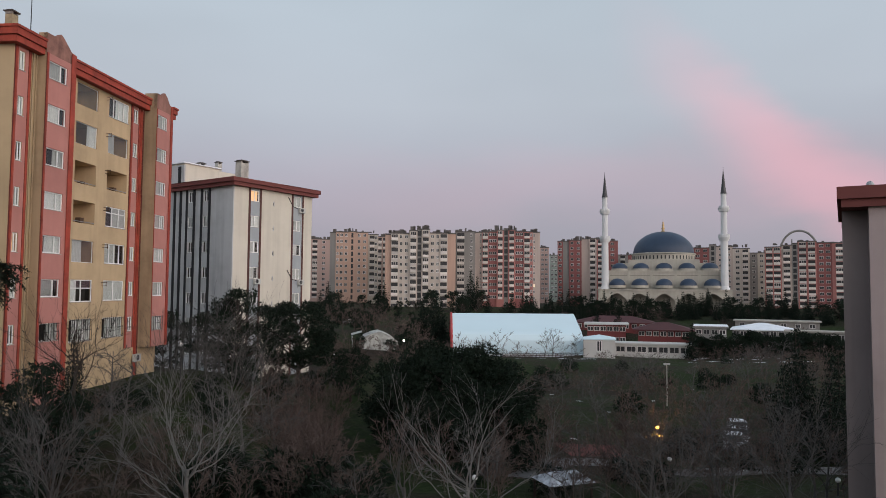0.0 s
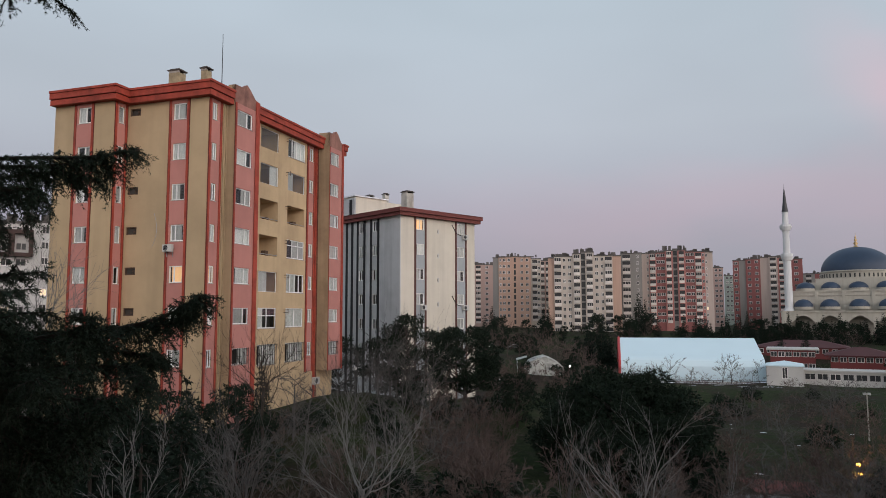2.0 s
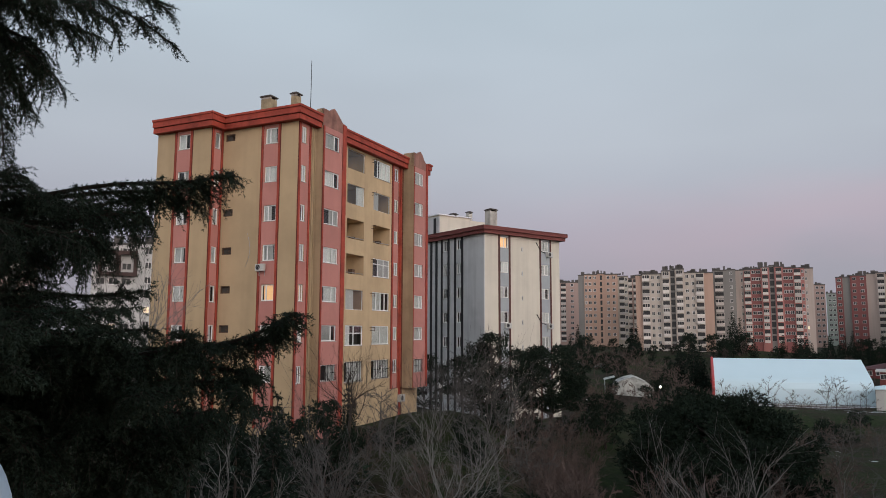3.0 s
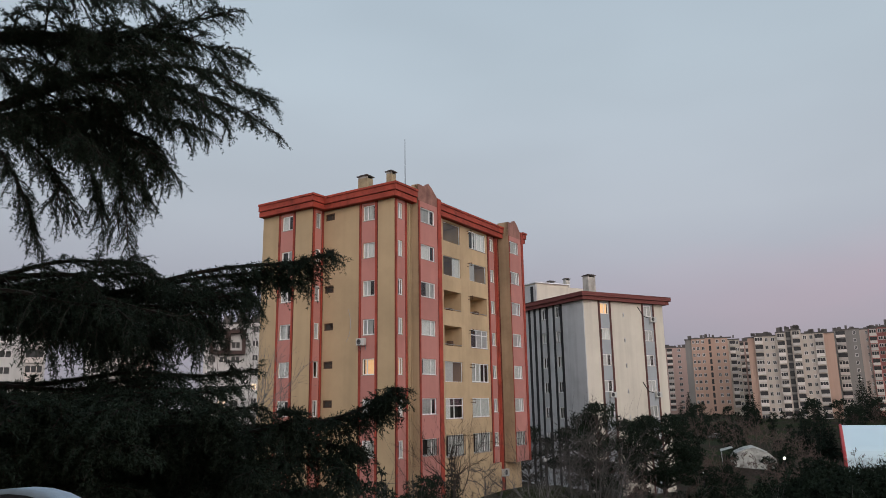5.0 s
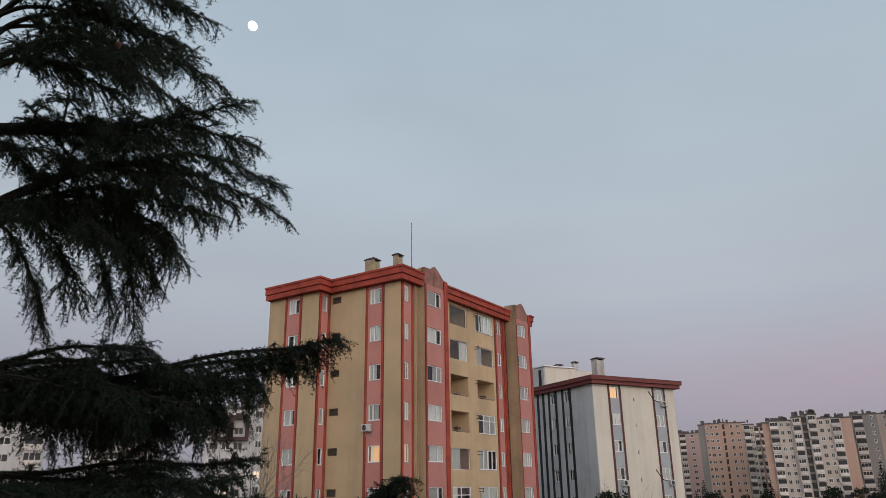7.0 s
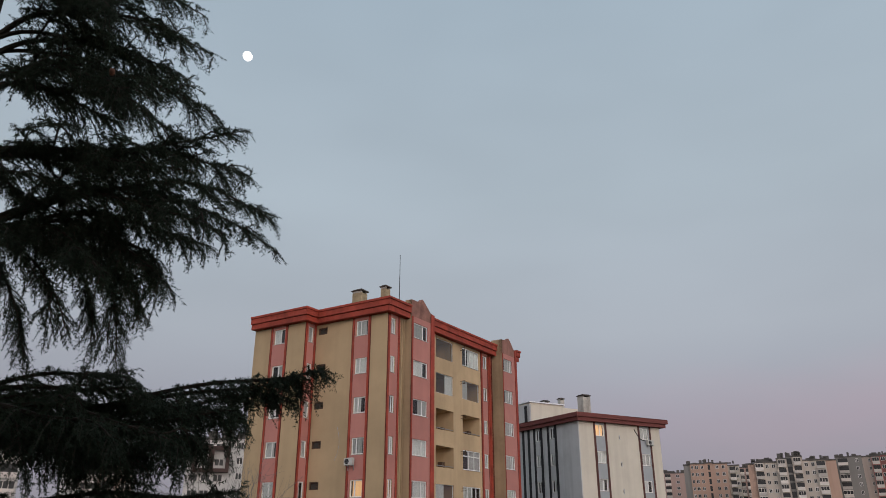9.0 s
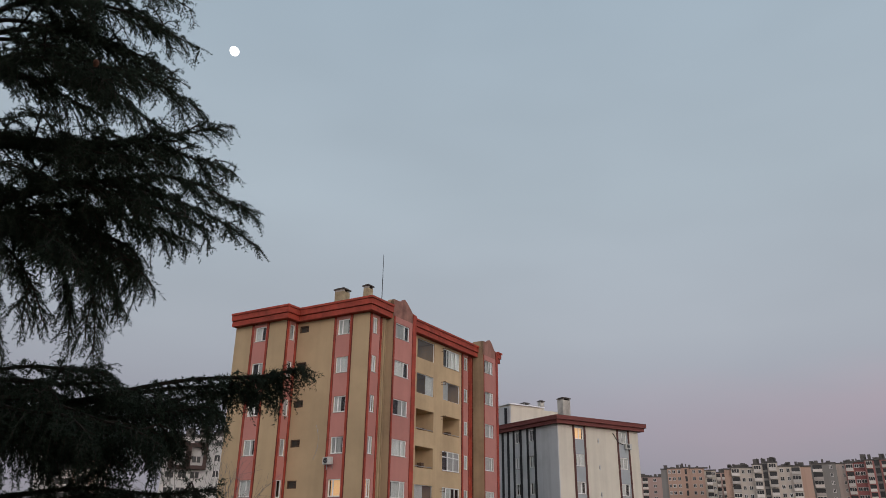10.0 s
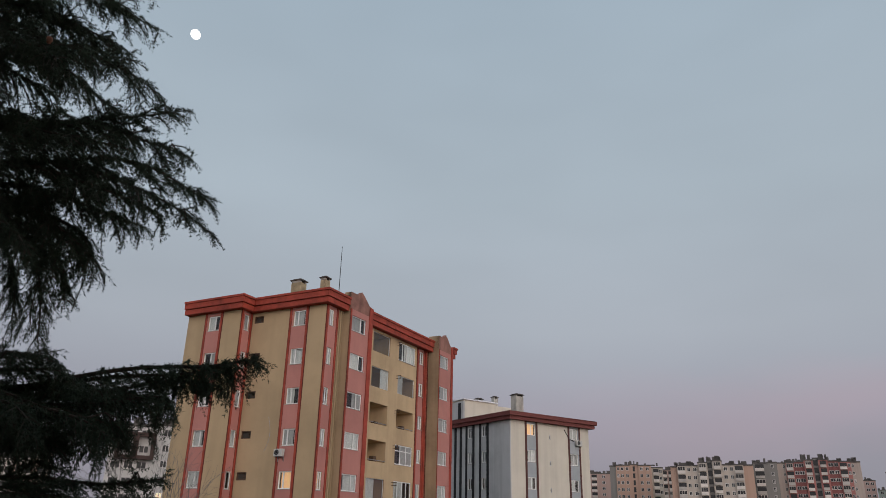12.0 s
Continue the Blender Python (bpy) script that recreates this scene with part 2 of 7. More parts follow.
# ---------------------------------------------------------------- ground
GROUND_KNOTS = [  # x, y, height below the eye, reach
    (-34, 52, -6.8, 18), (-22, 62, -6.9, 12), (-50, 60, -6.5, 25), (-24, 92, -9.3, 14), (-12, 88, -9.6, 10), (-22, 32, -11.5, 14), (-8, 20, -13.0, 18),
    (0, 60, -13.5, 22), (25, 70, -14.5, 30), (18, 120, -16.0, 30), (-15, 130, -13.0, 25), (-30, 180, -9.0, 30), (18, 190, -17.0, 40), (60, 190, -17.0, 40), (110, 180, -16.0, 50),
    (40, 260, -11.0, 40), (100, 320, -8.0, 60), (0, 300, -6.5, 50), (-60, 330, -5.5, 60), (170, 330, -7.0, 60), (-120, 150, -6.0, 70), (0, -60, -13.0, 60), (0, 800, -6.0, 300), (-700, 500, -6.0, 400), (700, 500, -7.0, 400),
]


def ground_z(x, y):
    num, den = 0.0, 1e-9
    for kx, ky, kz, reach in GROUND_KNOTS:
        w = 1.0 / (((x - kx) ** 2 + (y - ky) ** 2) / reach ** 2 + 0.05) ** 1.6
        num, den = num + w * kz, den + w
    return EYE + num / den


def ground_mat():
    """Rough winter grass, leaf litter and bare earth."""
    m = bpy.data.materials.new("winter_ground")
    m.use_nodes = True
    nt = m.node_tree
    L = nt.links.new
    b = nt.nodes["Principled BSDF"]
    b.inputs["Roughness"].default_value = 1.0
    b.inputs["Specular IOR Level"].default_value = 0.1
    geo = nd(nt, "ShaderNodeNewGeometry")
    n1 = nd(nt, "ShaderNodeTexNoise", i_Scale=0.09, i_Detail=8.0, i_Roughness=0.65)
    n2 = nd(nt, "ShaderNodeTexNoise", i_Scale=1.6, i_Detail=6.0, i_Roughness=0.7)
    for n in (n1, n2):
        L(geo.outputs["Position"], n.inputs["Vector"])
    r1 = ramp(nt, [(0.40, (0.020, 0.031, 0.010, 1)), (0.5, (0.023, 0.027, 0.013, 1)), (0.6, (0.030, 0.023, 0.017, 1)), (0.75, (0.024, 0.017, 0.013, 1))])
    L(n1.outputs[0], r1.inputs[0])
    r2 = nd(nt, "ShaderNodeMapRange", i_1=0.25, i_2=0.75, i_3=0.45, i_4=1.6)
    L(n2.outputs[0], r2.inputs[0])
    sc = nd(nt, "ShaderNodeVectorMath", op="SCALE")
    L(r1.outputs[0], sc.inputs[0])
    L(r2.outputs[0], sc.inputs["Scale"])
    L(sc.outputs[0], b.inputs["Base Color"])
    bp = nd(nt, "ShaderNodeBump", i_Strength=0.8, i_Distance=0.15)
    L(n2.outputs[0], bp.inputs["Height"])
    L(bp.outputs[0], b.inputs["Normal"])
    return m


def make_ground():
    def axis(lo, hi, fine_lo, fine_hi, step):
        out, x = [], fine_lo
        while x <= fine_hi:
            out.append(x)
            x += step
        s, x = step, fine_lo
        while x > lo:
            s *= 1.35
            x -= s
            out.insert(0, x)
        s, x = step, out[-1]
        while x < hi:
            s *= 1.35
            x += s
            out.append(x)
        return out

    xs, ys = axis(-4500, 4500, -70, 130, 4.0), axis(-4500, 4500, -20, 240, 4.0)
    s = Soup()
    for y in ys:
        for x in xs:
            near = 1.0 if abs(x) < 300 and -50 < y < 400 else 0.0
            s.v.append((x, y, ground_z(x, y) + near * 0.35 * (noise.noise((x * 0.09, y * 0.09, 3.0)))))
    n = len(xs)
    for j in range(len(ys) - 1):
        for i in range(n - 1):
            s.f.append((j * n + i, j * n + i + 1, (j + 1) * n + i + 1, (j + 1) * n + i))
    ob = new("ground", s.mesh("ground", ground_mat(), smooth=True))
    tagged(ob, "dark winter grass and brown leaf litter on a sloping park", "ground", kind="structure")


make_ground()

# ---------------------------------------------------------------- windows


def pane_mat(name="clear_pane", ior=1.7):
    """Thin window glass: see-through, with the sky mirrored in it."""
    if name in MATS:
        return MATS[name]
    m = bpy.data.materials.new(name)
    m.use_nodes = True
    nt = m.node_tree
    nt.nodes.clear()
    L = nt.links.new
    out = nd(nt, "ShaderNodeOutputMaterial")
    mix = nd(nt, "ShaderNodeMixShader")
    tr = nd(nt, "ShaderNodeBsdfTransparent")
    tr.inputs[0].default_value = (0.82, 0.86, 0.86, 1)
    gl = nd(nt, "ShaderNodeBsdfGlossy", i_Roughness=0.03)
    fr = nd(nt, "ShaderNodeFresnel", i_IOR=ior)
    L(fr.outputs[0], mix.inputs[0])
    L(tr.outputs[0], mix.inputs[1])
    L(gl.outputs[0], mix.inputs[2])
    L(mix.outputs[0], out.inputs[0])
    MATS[name] = m
    return m


PANE = pane_mat()
SILLGREY = material("weathered_sill", (0.40, 0.37, 0.34), 0.85, 0.1, 2.0, stain=0.3, stain_scale=1.5)
WIN_CACHE = {}


def window_meshes(w, h, bars, frame_w=0.068, grille=False):
    """Frame with mullions at the fractions in bars, pane, sill; x from 0 to w, z from 0 to h, outside towards -y."""
    key = (round(w, 2), round(h, 2), tuple(bars), frame_w, grille)
    if key in WIN_CACHE:
        return WIN_CACHE[key]
    f, g = frame_w, Soup()
    fr = Soup()
    ups = sorted(b for b in bars if b > 0)
    xs = [f] + [x for b in ups for x in (w * b - f * 0.6, w * b + f * 0.6)] + [w - f]
    zs = [f, h - f]
    for b in bars:
        if b < 0:
            zs = [f, -b * h - f * 0.5, -b * h + f * 0.5, h - f]
    holes = [(xa, za, xb, zb) for xa, xb in zip(xs[0::2], xs[1::2]) for za, zb in zip(zs[0::2], zs[1::2])]
    wall_soup(fr, w, 0.0, h, holes, depth=0.07)
    sl = Soup()
    sl.box(-0.03, -0.11, -0.045, w + 0.03, -0.003, -0.003)
    g.quad((f, 0.035, f), (w - f, 0.035, f), (w - f, 0.035, h - f), (f, 0.035, h - f))
    gr = None
    if grille:
        gr = Soup()
        n = max(4, int(w / 0.26))
        for i in range(n + 1):
            x = w * i / n
            gr.box(x - 0.012, -0.16, 0, x + 0.012, -0.136, h)
        for z in (0.05, h * 0.5, h - 0.05):
            gr.box(-0.02, -0.165, z - 0.015, w + 0.02, -0.135, z + 0.015)
        gr = gr.mesh("grille", DARKTRIM)
    WIN_CACHE[key] = (fr.mesh("window", WHITEFRAME, weld=True), g.mesh("pane", PANE), gr, sl.mesh("sill", SILLGREY))
    return WIN_CACHE[key]


CURTAINS = {}


def curtain_mesh(w, h, cover, side):
    key = (round(w, 2), round(h, 2), cover, side)
    if key in CURTAINS:
        return CURTAINS[key]
    s = Soup()
    spans = [(0.0, cover)] if side == 0 else [(1 - cover, 1.0)] if side == 1 else [(0.0, cover / 2), (1 - cover / 2, 1.0)]
    for a, b in spans:
        n = max(4, int((b - a) * w / 0.09))
        for i in range(n):
            x0, x1 = w * (a + (b - a) * i / n), w * (a + (b - a) * (i + 1) / n)
            y0, y1 = (0.09, 0.12) if i % 2 else (0.12, 0.09)
            s.quad((x0, y0, 0), (x1, y1, 0), (x1, y1, h), (x0, y0, h))
    CURTAINS[key] = s.mesh("curtain", CURTAIN)
    return CURTAINS[key]


ROOMS = {}


def room_mesh(w, h, mat, depth=0.5):
    key = (round(w, 2), round(h, 2), mat.name, depth)
    if key not in ROOMS:
        s = Soup()
        e = 0.02
        s.quad((-e, depth, -e), (w + e, depth, -e), (w + e, depth, h + e), (-e, depth, h + e))
        s.quad((-e, 0.18, -e), (-e, depth, -e), (-e, depth, h + e), (-e, 0.18, h + e))
        s.quad((w + e, depth, -e), (w + e, 0.18, -e), (w + e, 0.18, h + e), (w + e, depth, h + e))
        s.quad((-e, 0.18, h + e), (-e, depth, h + e), (w + e, depth, h + e), (w + e, 0.18, h + e))
        s.quad((-e, 0.18, -e), (w + e, 0.18, -e), (w + e, depth, -e), (-e, depth, -e))
        ROOMS[key] = s.mesh("room", mat)
    return ROOMS[key]


RNG = random.Random(7)


def add_window(parent, at, w, h, bars=(0.62,), cover=None, side=None, lit=False, grille=False, setback=0.05, label=""):
    """One window with its pane, curtain and room behind, as a part of a house."""
    fr, g, gr, sl = window_meshes(w, h, bars, grille=grille)
    m = at @ Matrix.Translation((0, setback, 0))
    win = part("window", fr, None, parent, label, at=m)
    pane = part("pane", g, None, win)
    pane.visible_shadow = False
    part("sill", sl, None, win)
    if cover is None:
        cover = RNG.choice((0.55, 0.7, 0.8, 0.9, 1.0, 1.0))
    if side is None:
        side = RNG.choice((0, 1))
    if lit:
        s = Soup()
        s.quad((0, 0.3, 0), (w, 0.3, 0), (w, 0.3, h), (0, 0.3, h))
        part("lit_curtain", s, LITROOM, win, "lamp-lit orange curtain")
    elif cover > 0:
        part("curtain", curtain_mesh(w, h, cover, side), None, win)
    # shallow box whose dark colour stands for an unlit room's shade
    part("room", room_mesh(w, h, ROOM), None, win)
    if gr:
        part("grille", gr, None, win, "dark iron window grille")
    return win


def add_ac(parent_label, at):
    """Outdoor air-conditioner unit with fan grille, on two wall brackets."""
    t = thing("air_conditioner", parent_label, "air conditioner", at)
    s = Soup()
    s.box(0, -0.42, 0, 0.85, -0.10, 0.58)
    part("casing", s, material("aged_white_casing", (0.52, 0.52, 0.50), 0.5, 0.06, 2.0, stain=0.2, stain_scale=2.0), t)
    s = Soup()
    n = 20
    ring = [(0.30 + 0.23 * math.cos(2 * math.pi * i / n), -0.425, 0.29 + 0.23 * math.sin(2 * math.pi * i / n)) for i in range(n)]
    s.quad(*ring[::-1])
    part("fan_opening", s, DARKTRIM, t)
    s = Soup()
    for r in (0.08, 0.15, 0.22):
        for i in range(n):
            a, b = 2 * math.pi * i / n, 2 * math.pi * (i + 1) / n
            s.tube((0.30 + r * math.cos(a), -0.435, 0.29 + r * math.sin(a)), (0.30 + r * math.cos(b), -0.435, 0.29 + r * math.sin(b)), 0.008, 0.008, 3)
    part("fan_guard", s, METAL, t)
    for x in (0.12, 0.70):
        s = Soup()
        s.box(x, -0.42, -0.05, x + 0.04, 0.0, -0.003)
        s.box(x, -0.04, -0.40, x + 0.04, 0.0, -0.052)
        part("bracket", s, METAL, t)
    return t


def turn(deg, x, y, z=0.0):
    return Matrix.Translation((x, y, z)) @ Matrix.Rotation(radians(deg), 4, "Z")


# darker red with gap shade put into it; groove and one downpipe share it
REDDARK = material("dull_red_gap_shade", (0.15, 0.032, 0.024), 0.8, 0.12, 1.0, stain=0.3, stain_scale=0.5, streak=0.2)
CHEEK = material("weathered_brown_render", (0.41, 0.30, 0.19), 0.9, 0.08, 0.5, stain=0.3, stain_scale=0.3, streak=0.3)
VENTBROWN = material("brown_vent_frame", (0.10, 0.06, 0.04), 0.7, 0.1, 2.0)

# ---------------------------------------------------------------- the tan and pink block
STOREY = 2.85
A_BASE = EYE - 6.8
block_a = thing("apartment_block", "tan apartment block with pink window bands and red cornice", "apartment building", turn(84.3, -26.57, 43.77, A_BASE))
A_TOP, A_SOFFIT = 21.62, 21.87      # head of the top windows and underside of the cornice above the ground
A_ROWS = [A_TOP - STOREY * k for k in range(7)]


def band(parent, face, x0, x1, win_x, win_w, rows, win_h, z_low, z_high, bars=(0.62,), lit=(), dark=(), covers=None, grille=(), panel=PINK, trim=REDTRIM, tw=0.24, proud=0.06, label=""):
    """A window band: two upright trims, one panel between each pair of windows, and the windows in their openings."""
    for a in (x0, x1 - tw):
        s = Soup()
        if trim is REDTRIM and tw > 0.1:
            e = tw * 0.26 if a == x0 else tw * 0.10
            # dark backing shows past the bead as a painted gap shadow
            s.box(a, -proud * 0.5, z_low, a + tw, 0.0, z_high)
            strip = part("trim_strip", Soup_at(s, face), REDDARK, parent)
            s = Soup()
            s.box(a + e, -proud, z_low, a + e + tw * 0.64, -proud * 0.5 - 0.001, z_high)
            part("bead", Soup_at(s, face), trim, strip)
        else:
            s.box(a, -proud, z_low, a + tw, 0.0, z_high)
            part("trim_strip", Soup_at(s, face), trim, parent)
    edges = [z_high] + [z for top in rows for z in (top, top - win_h)] + [z_low]
    for hi, lo in zip(edges[0::2], edges[1::2]):
        if hi - lo > 0.08:
            s = Soup()
            s.box(x0 + tw, -0.02, lo, x1 - tw, 0.0, hi)
            part("panel", Soup_at(s, face), panel, parent)
    side = [(x0 + tw, win_x), (win_x + win_w, x1 - tw)]
    for k, top in enumerate(rows):
        for a, b in side:
            if b - a > 0.03:
                s = Soup()
                s.box(a, -0.02, top - win_h, b, 0.0, top)
                part("jamb_panel", Soup_at(s, face), panel, parent)
        add_window(parent, face @ Matrix.Translation((win_x, 0, top - win_h)), win_w, win_h, bars, lit=k in lit, cover=0.0 if k in dark else None, grille=k in grille)


def Soup_at(s, m):
    s.v = [tuple(m @ Vector(p)) for p in s.v]
    return s


def rows_holes(x, w, rows, h):
    return [(x, t - h, x + w, t) for t in rows]


def build_a():
    H = A_SOFFIT
    WH = 1.15
    # faces: (matrix, width)
    left = turn(-90, 0, 6.85)             # recessed part of the gable, seen from its front: x runs from Y = 6.85 down to the corner
    wing = turn(-90, -1.3, 12.2)          # the wing that stands forward
    ret = turn(0, -1.3, 6.85)             # its return with the narrow windows
    r0 = turn(0, 0, 0)                    # long side, before the first bay
    bay1s, bay1 = turn(-90, 2.2, 0), turn(0, 2.2, -0.6)
    mid = turn(0, 5.3, 0.5)
    bay2s, bay2 = turn(-90, 16.7, 0.5), turn(0, 16.7, -0.6)
    # x of the windows on each face
    mw, vent = (6.85 - 2.87, 1.09), (6.85 - 6.66, 0.92)
    ww = (12.2 - 10.02, 1.12)
    rw = (0.42, 0.52)
    nw = (0.45, 0.56)
    bw1, bw2 = (0.30, 1.90), (0.05, 1.80)
    vent_rows = [t - 0.02 for t in A_ROWS]
    s = Soup()
    wall_soup(s, 6.85, -1.0, H, rows_holes(*mw, A_ROWS, WH) + rows_holes(*vent, vent_rows, 0.55), at=left)
    wall_soup(s, 5.35, -1.0, H, rows_holes(*ww, A_ROWS, WH), at=wing)
    wall_soup(s, 1.3, -1.0, H, rows_holes(*rw, A_ROWS, 1.2), at=ret)
    part("gable_wall", s, TAN, block_a, "stained tan rendered gable wall")
    s = Soup()
    wall_soup(s, 2.2, -1.0, H, rows_holes(*nw, A_ROWS, 1.2), at=r0)
    part("side_wall", s, TAN, block_a)
    s = Soup()
    wall_soup(s, 0.6, -1.0, H + 1.5, [], at=bay1s)
    part("bay_cheek", s, CHEEK, block_a)
    s = Soup()
    wall_soup(s, 1.1, 2.0, H + 1.5, [], at=bay2s)
    part("bay_cheek", s, CHEEK, block_a)
    # balcony wall
    b1, b2, sm = (2.0, 2.65), (6.1, 2.85), (9.68, 0.72)
    s = Soup()
    bal = [(b1[0], t - 1.55, b1[0] + b1[1], t + 0.05) for t in A_ROWS] + [(b2[0], t - 1.5, b2[0] + b2[1], t + 0.05) for t in A_ROWS]
    wall_soup(s, 11.4, -1.0, H, bal + rows_holes(*sm, A_ROWS, 1.15), at=mid)
    part("balcony_wall", s, YELLOW, block_a, "yellow balcony wall")
    # bays with their pointed heads; the second stops above the basement
    for face, width, low, bw, gr in ((bay1, 3.1, -1.0, bw1, ()), (bay2, 2.75, 2.0, bw2, (6,))):
        s = Soup()
        wall_soup(s, width, low, H + 0.2, rows_holes(*bw, A_ROWS, WH), at=face)
        if low > 0:
            s.quad(*[tuple(face @ Vector(q)) for q in ((0, 0, low), (0, 1.1, low), (width, 1.1, low), (width, 0, low))])
        s.quad(*[tuple(face @ Vector(q)) for q in ((width, 0, low), (width, 1.1, low), (width, 1.1, H + 0.95), (width, 0, H + 0.95))])
        part("bay", s, PINK, block_a, "pink bay with a pointed gable head")
        s = Soup()
        pk = width * 0.42
        p = [face @ Vector(q) for q in ((0, 0, H + 0.2), (width, 0, H + 0.2), (width, 0, H + 0.95), (width - 0.5, 0, H + 1.02), (pk + 0.55, 0, H + 1.62), (pk + 0.15, 0, H + 1.85), (pk - 0.35, 0, H + 1.5), (0, 0, H + 1.5))]
        s.quad(*[tuple(q) for q in p])
        back = [q + (face.to_3x3() @ Vector((0, 0.3, 0))) for q in p]
        for i in range(1, len(p)):
            j = (i + 1) % len(p)
            s.quad(tuple(p[i]), tuple(back[i]), tuple(back[j]), tuple(p[j]))
        s.quad(*[tuple(q) for q in back[::-1]])
        part("pediment", s, material("weathered_pink_head", (0.36, 0.18, 0.145), 0.9, 0.1, 0.8, stain=0.5, stain_scale=0.8, streak=0.4), block_a, "weathered brownish pink gable head")
    s = Soup()
    wall_soup(s, 3.0, -1.0, 2.0, [], at=turn(0, 16.7, 0.5))
    part("basement_wall", s, YELLOW, block_a)
    # rear and far walls close the block
    s = Soup()
    D = 12.2
    s.quad((19.6, 0.5, -1), (19.6, D, -1), (19.6, D, H), (19.6, 0.5, H))
    s.quad((19.6, D, -1), (0, D, -1), (0, D, H), (19.6, D, H))
    s.quad((0, D, -1), (-1.3, D, -1), (-1.3, D, H), (0, D, H))
    part("rear_wall", s, TAN, block_a)
    # bands
    band(block_a, left, 6.85 - 3.26, 6.85 - 1.49, *mw, A_ROWS, WH, 0.2, H, bars=(0.36,), lit=(4,))
    band(block_a, wing, 12.2 - 10.42, 12.2 - 8.60, *ww, A_ROWS, WH, 0.2, H, bars=(0.58,))
    band(block_a, ret, 0.02, 1.28, *rw, A_ROWS, 1.2, 0.2, H, bars=(), tw=0.26)
    band(block_a, r0, 0.06, 1.58, *nw, A_ROWS, 1.2, 0.2, H, bars=(0.5,), tw=0.27, lit=(4,), dark=(2, 6))
    band(block_a, bay1, 0.0, 3.1, *bw1, A_ROWS, WH, 0.2, H + 0.2, bars=(0.66,), tw=0.22, grille=(6,))
    band(block_a, bay2, 0.0, 2.75, *bw2, A_ROWS, WH, 2.0, H + 0.2, bars=(0.62, 0.8), tw=0.04, grille=(6,))
    for face, x, w, lo in ((bay1, 2.55, 0.5, 0.0), (bay2, 2.35, 0.36, 2.0)):
        s = Soup()
        s.box(x, -0.10, lo, x + w, -0.062, H + 0.9)
        part("pilaster", Soup_at(s, face), REDTRIM, block_a)
    band(block_a, mid, 9.25, 10.75, *sm, A_ROWS, 1.15, 2.0, H, bars=(0.5,), tw=0.30, dark=(0, 6))
    s = Soup()
    s.box(10.75, -0.08, -0.5, 11.05, 0, H)
    part("trim_strip", Soup_at(s, mid), REDTRIM, block_a)
    for t in vent_rows:
        s = Soup()
        wall_soup(s, vent[1], 0, 0.55, [(0.07, 0.07, vent[1] - 0.07, 0.48)], depth=0.1)
        v = part("vent", s.mesh("vent", VENTBROWN, weld=True), None, block_a, at=left @ Matrix.Translation((vent[0], 0.06, t - 0.55)))
        # flat dark sheet behind the vent, painted as the shade inside
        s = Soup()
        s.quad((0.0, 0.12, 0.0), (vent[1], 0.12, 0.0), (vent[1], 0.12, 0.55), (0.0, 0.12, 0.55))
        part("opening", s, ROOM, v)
        for zz in (0.14, 0.24, 0.34):
            s = Soup()
            s.box(vent[1] * 0.62, 0.03, zz, vent[1] - 0.07, 0.09, zz + 0.03)
            part("slat", s, VENTBROWN, v)
    # loggias: glazed, framed or open, storey by storey
    kinds1 = ["glass", "glass", "open", "open", "glass", "frame2", "bars"]
    kinds2 = ["frame4", "glass", "open", "frame3", "frame4", "drape", "bars"]
    for (x, w), kinds, hh in ((b1, kinds1, 1.6), (b2, kinds2, 1.55)):
        for t, kd in zip(A_ROWS, kinds):
            z = t + 0.05 - hh
            at = mid @ Matrix.Translation((x, 0, z))
            if kd == "open" or kd == "glass":
                s = Soup()
                q = 1.9
                s.quad((0, 0.22, 0), (0, q, 0), (0, q, hh), (0, 0.22, hh))
                s.quad((w, q, 0), (w, 0.22, 0), (w, 0.22, hh), (w, q, hh))
                s.quad((0, q, 0), (w, q, 0), (w, q, hh), (0, q, hh))
                s.quad((0, 0.22, hh), (0, q, hh), (w, q, hh), (w, 0.22, hh))
                s.quad((0, 0.22, 0), (w, 0.22, 0), (w, q, 0), (0, q, 0))
                part("loggia", Soup_at(s, at), YELLOW, block_a)
                add_window(block_a, at @ Matrix.Translation((0.2, q - 0.21, 0)), w * 0.42, hh - 0.25, (0.5,), cover=0.5)
                if kd == "open":
                    s = Soup()
                    s.tube((0, 0.05, 0.12), (w, 0.05, 0.12), 0.03, 0.03, 6)
                    part("hand_rail", Soup_at(s, at), METAL, block_a)
                    s = Soup()
                    s.box(w * 0.78, 0.75, 0.0, w * 0.94, 1.15, RNG.uniform(0.3, 0.75))
                    part("locker", Soup_at(s, at), VENTBROWN, block_a)
                else:
                    fr, g, _, _ = window_meshes(w, hh, (), frame_w=0.034)
                    win = part("loggia_glazing", fr, None, block_a, at=at @ Matrix.Translation((0, 0.08, 0)))
                    pn = part("pane", g, None, win)
                    pn.visible_shadow = False
                    if t < A_TOP - 2:
                        part("curtain", curtain_mesh(w, hh, RNG.choice((0.4, 0.55, 0.7)), RNG.choice((0, 1))), None, win)
            else:
                bars = {"frame4": (0.25, 0.5, 0.75), "frame3": (0.33, 0.66, -0.7), "frame2": (0.5, -0.62), "drape": (0.5,), "bars": (0.33, 0.66)}[kd]
                add_window(block_a, at, w, hh, bars, cover={"drape": 1.0, "frame2": 0.35, "bars": 0.8}.get(kd, 0.6), grille=kd == "bars")
    for face, x in ((r0, 1.72), (r0, 2.02), (mid, 11.2)):
        s = Soup()
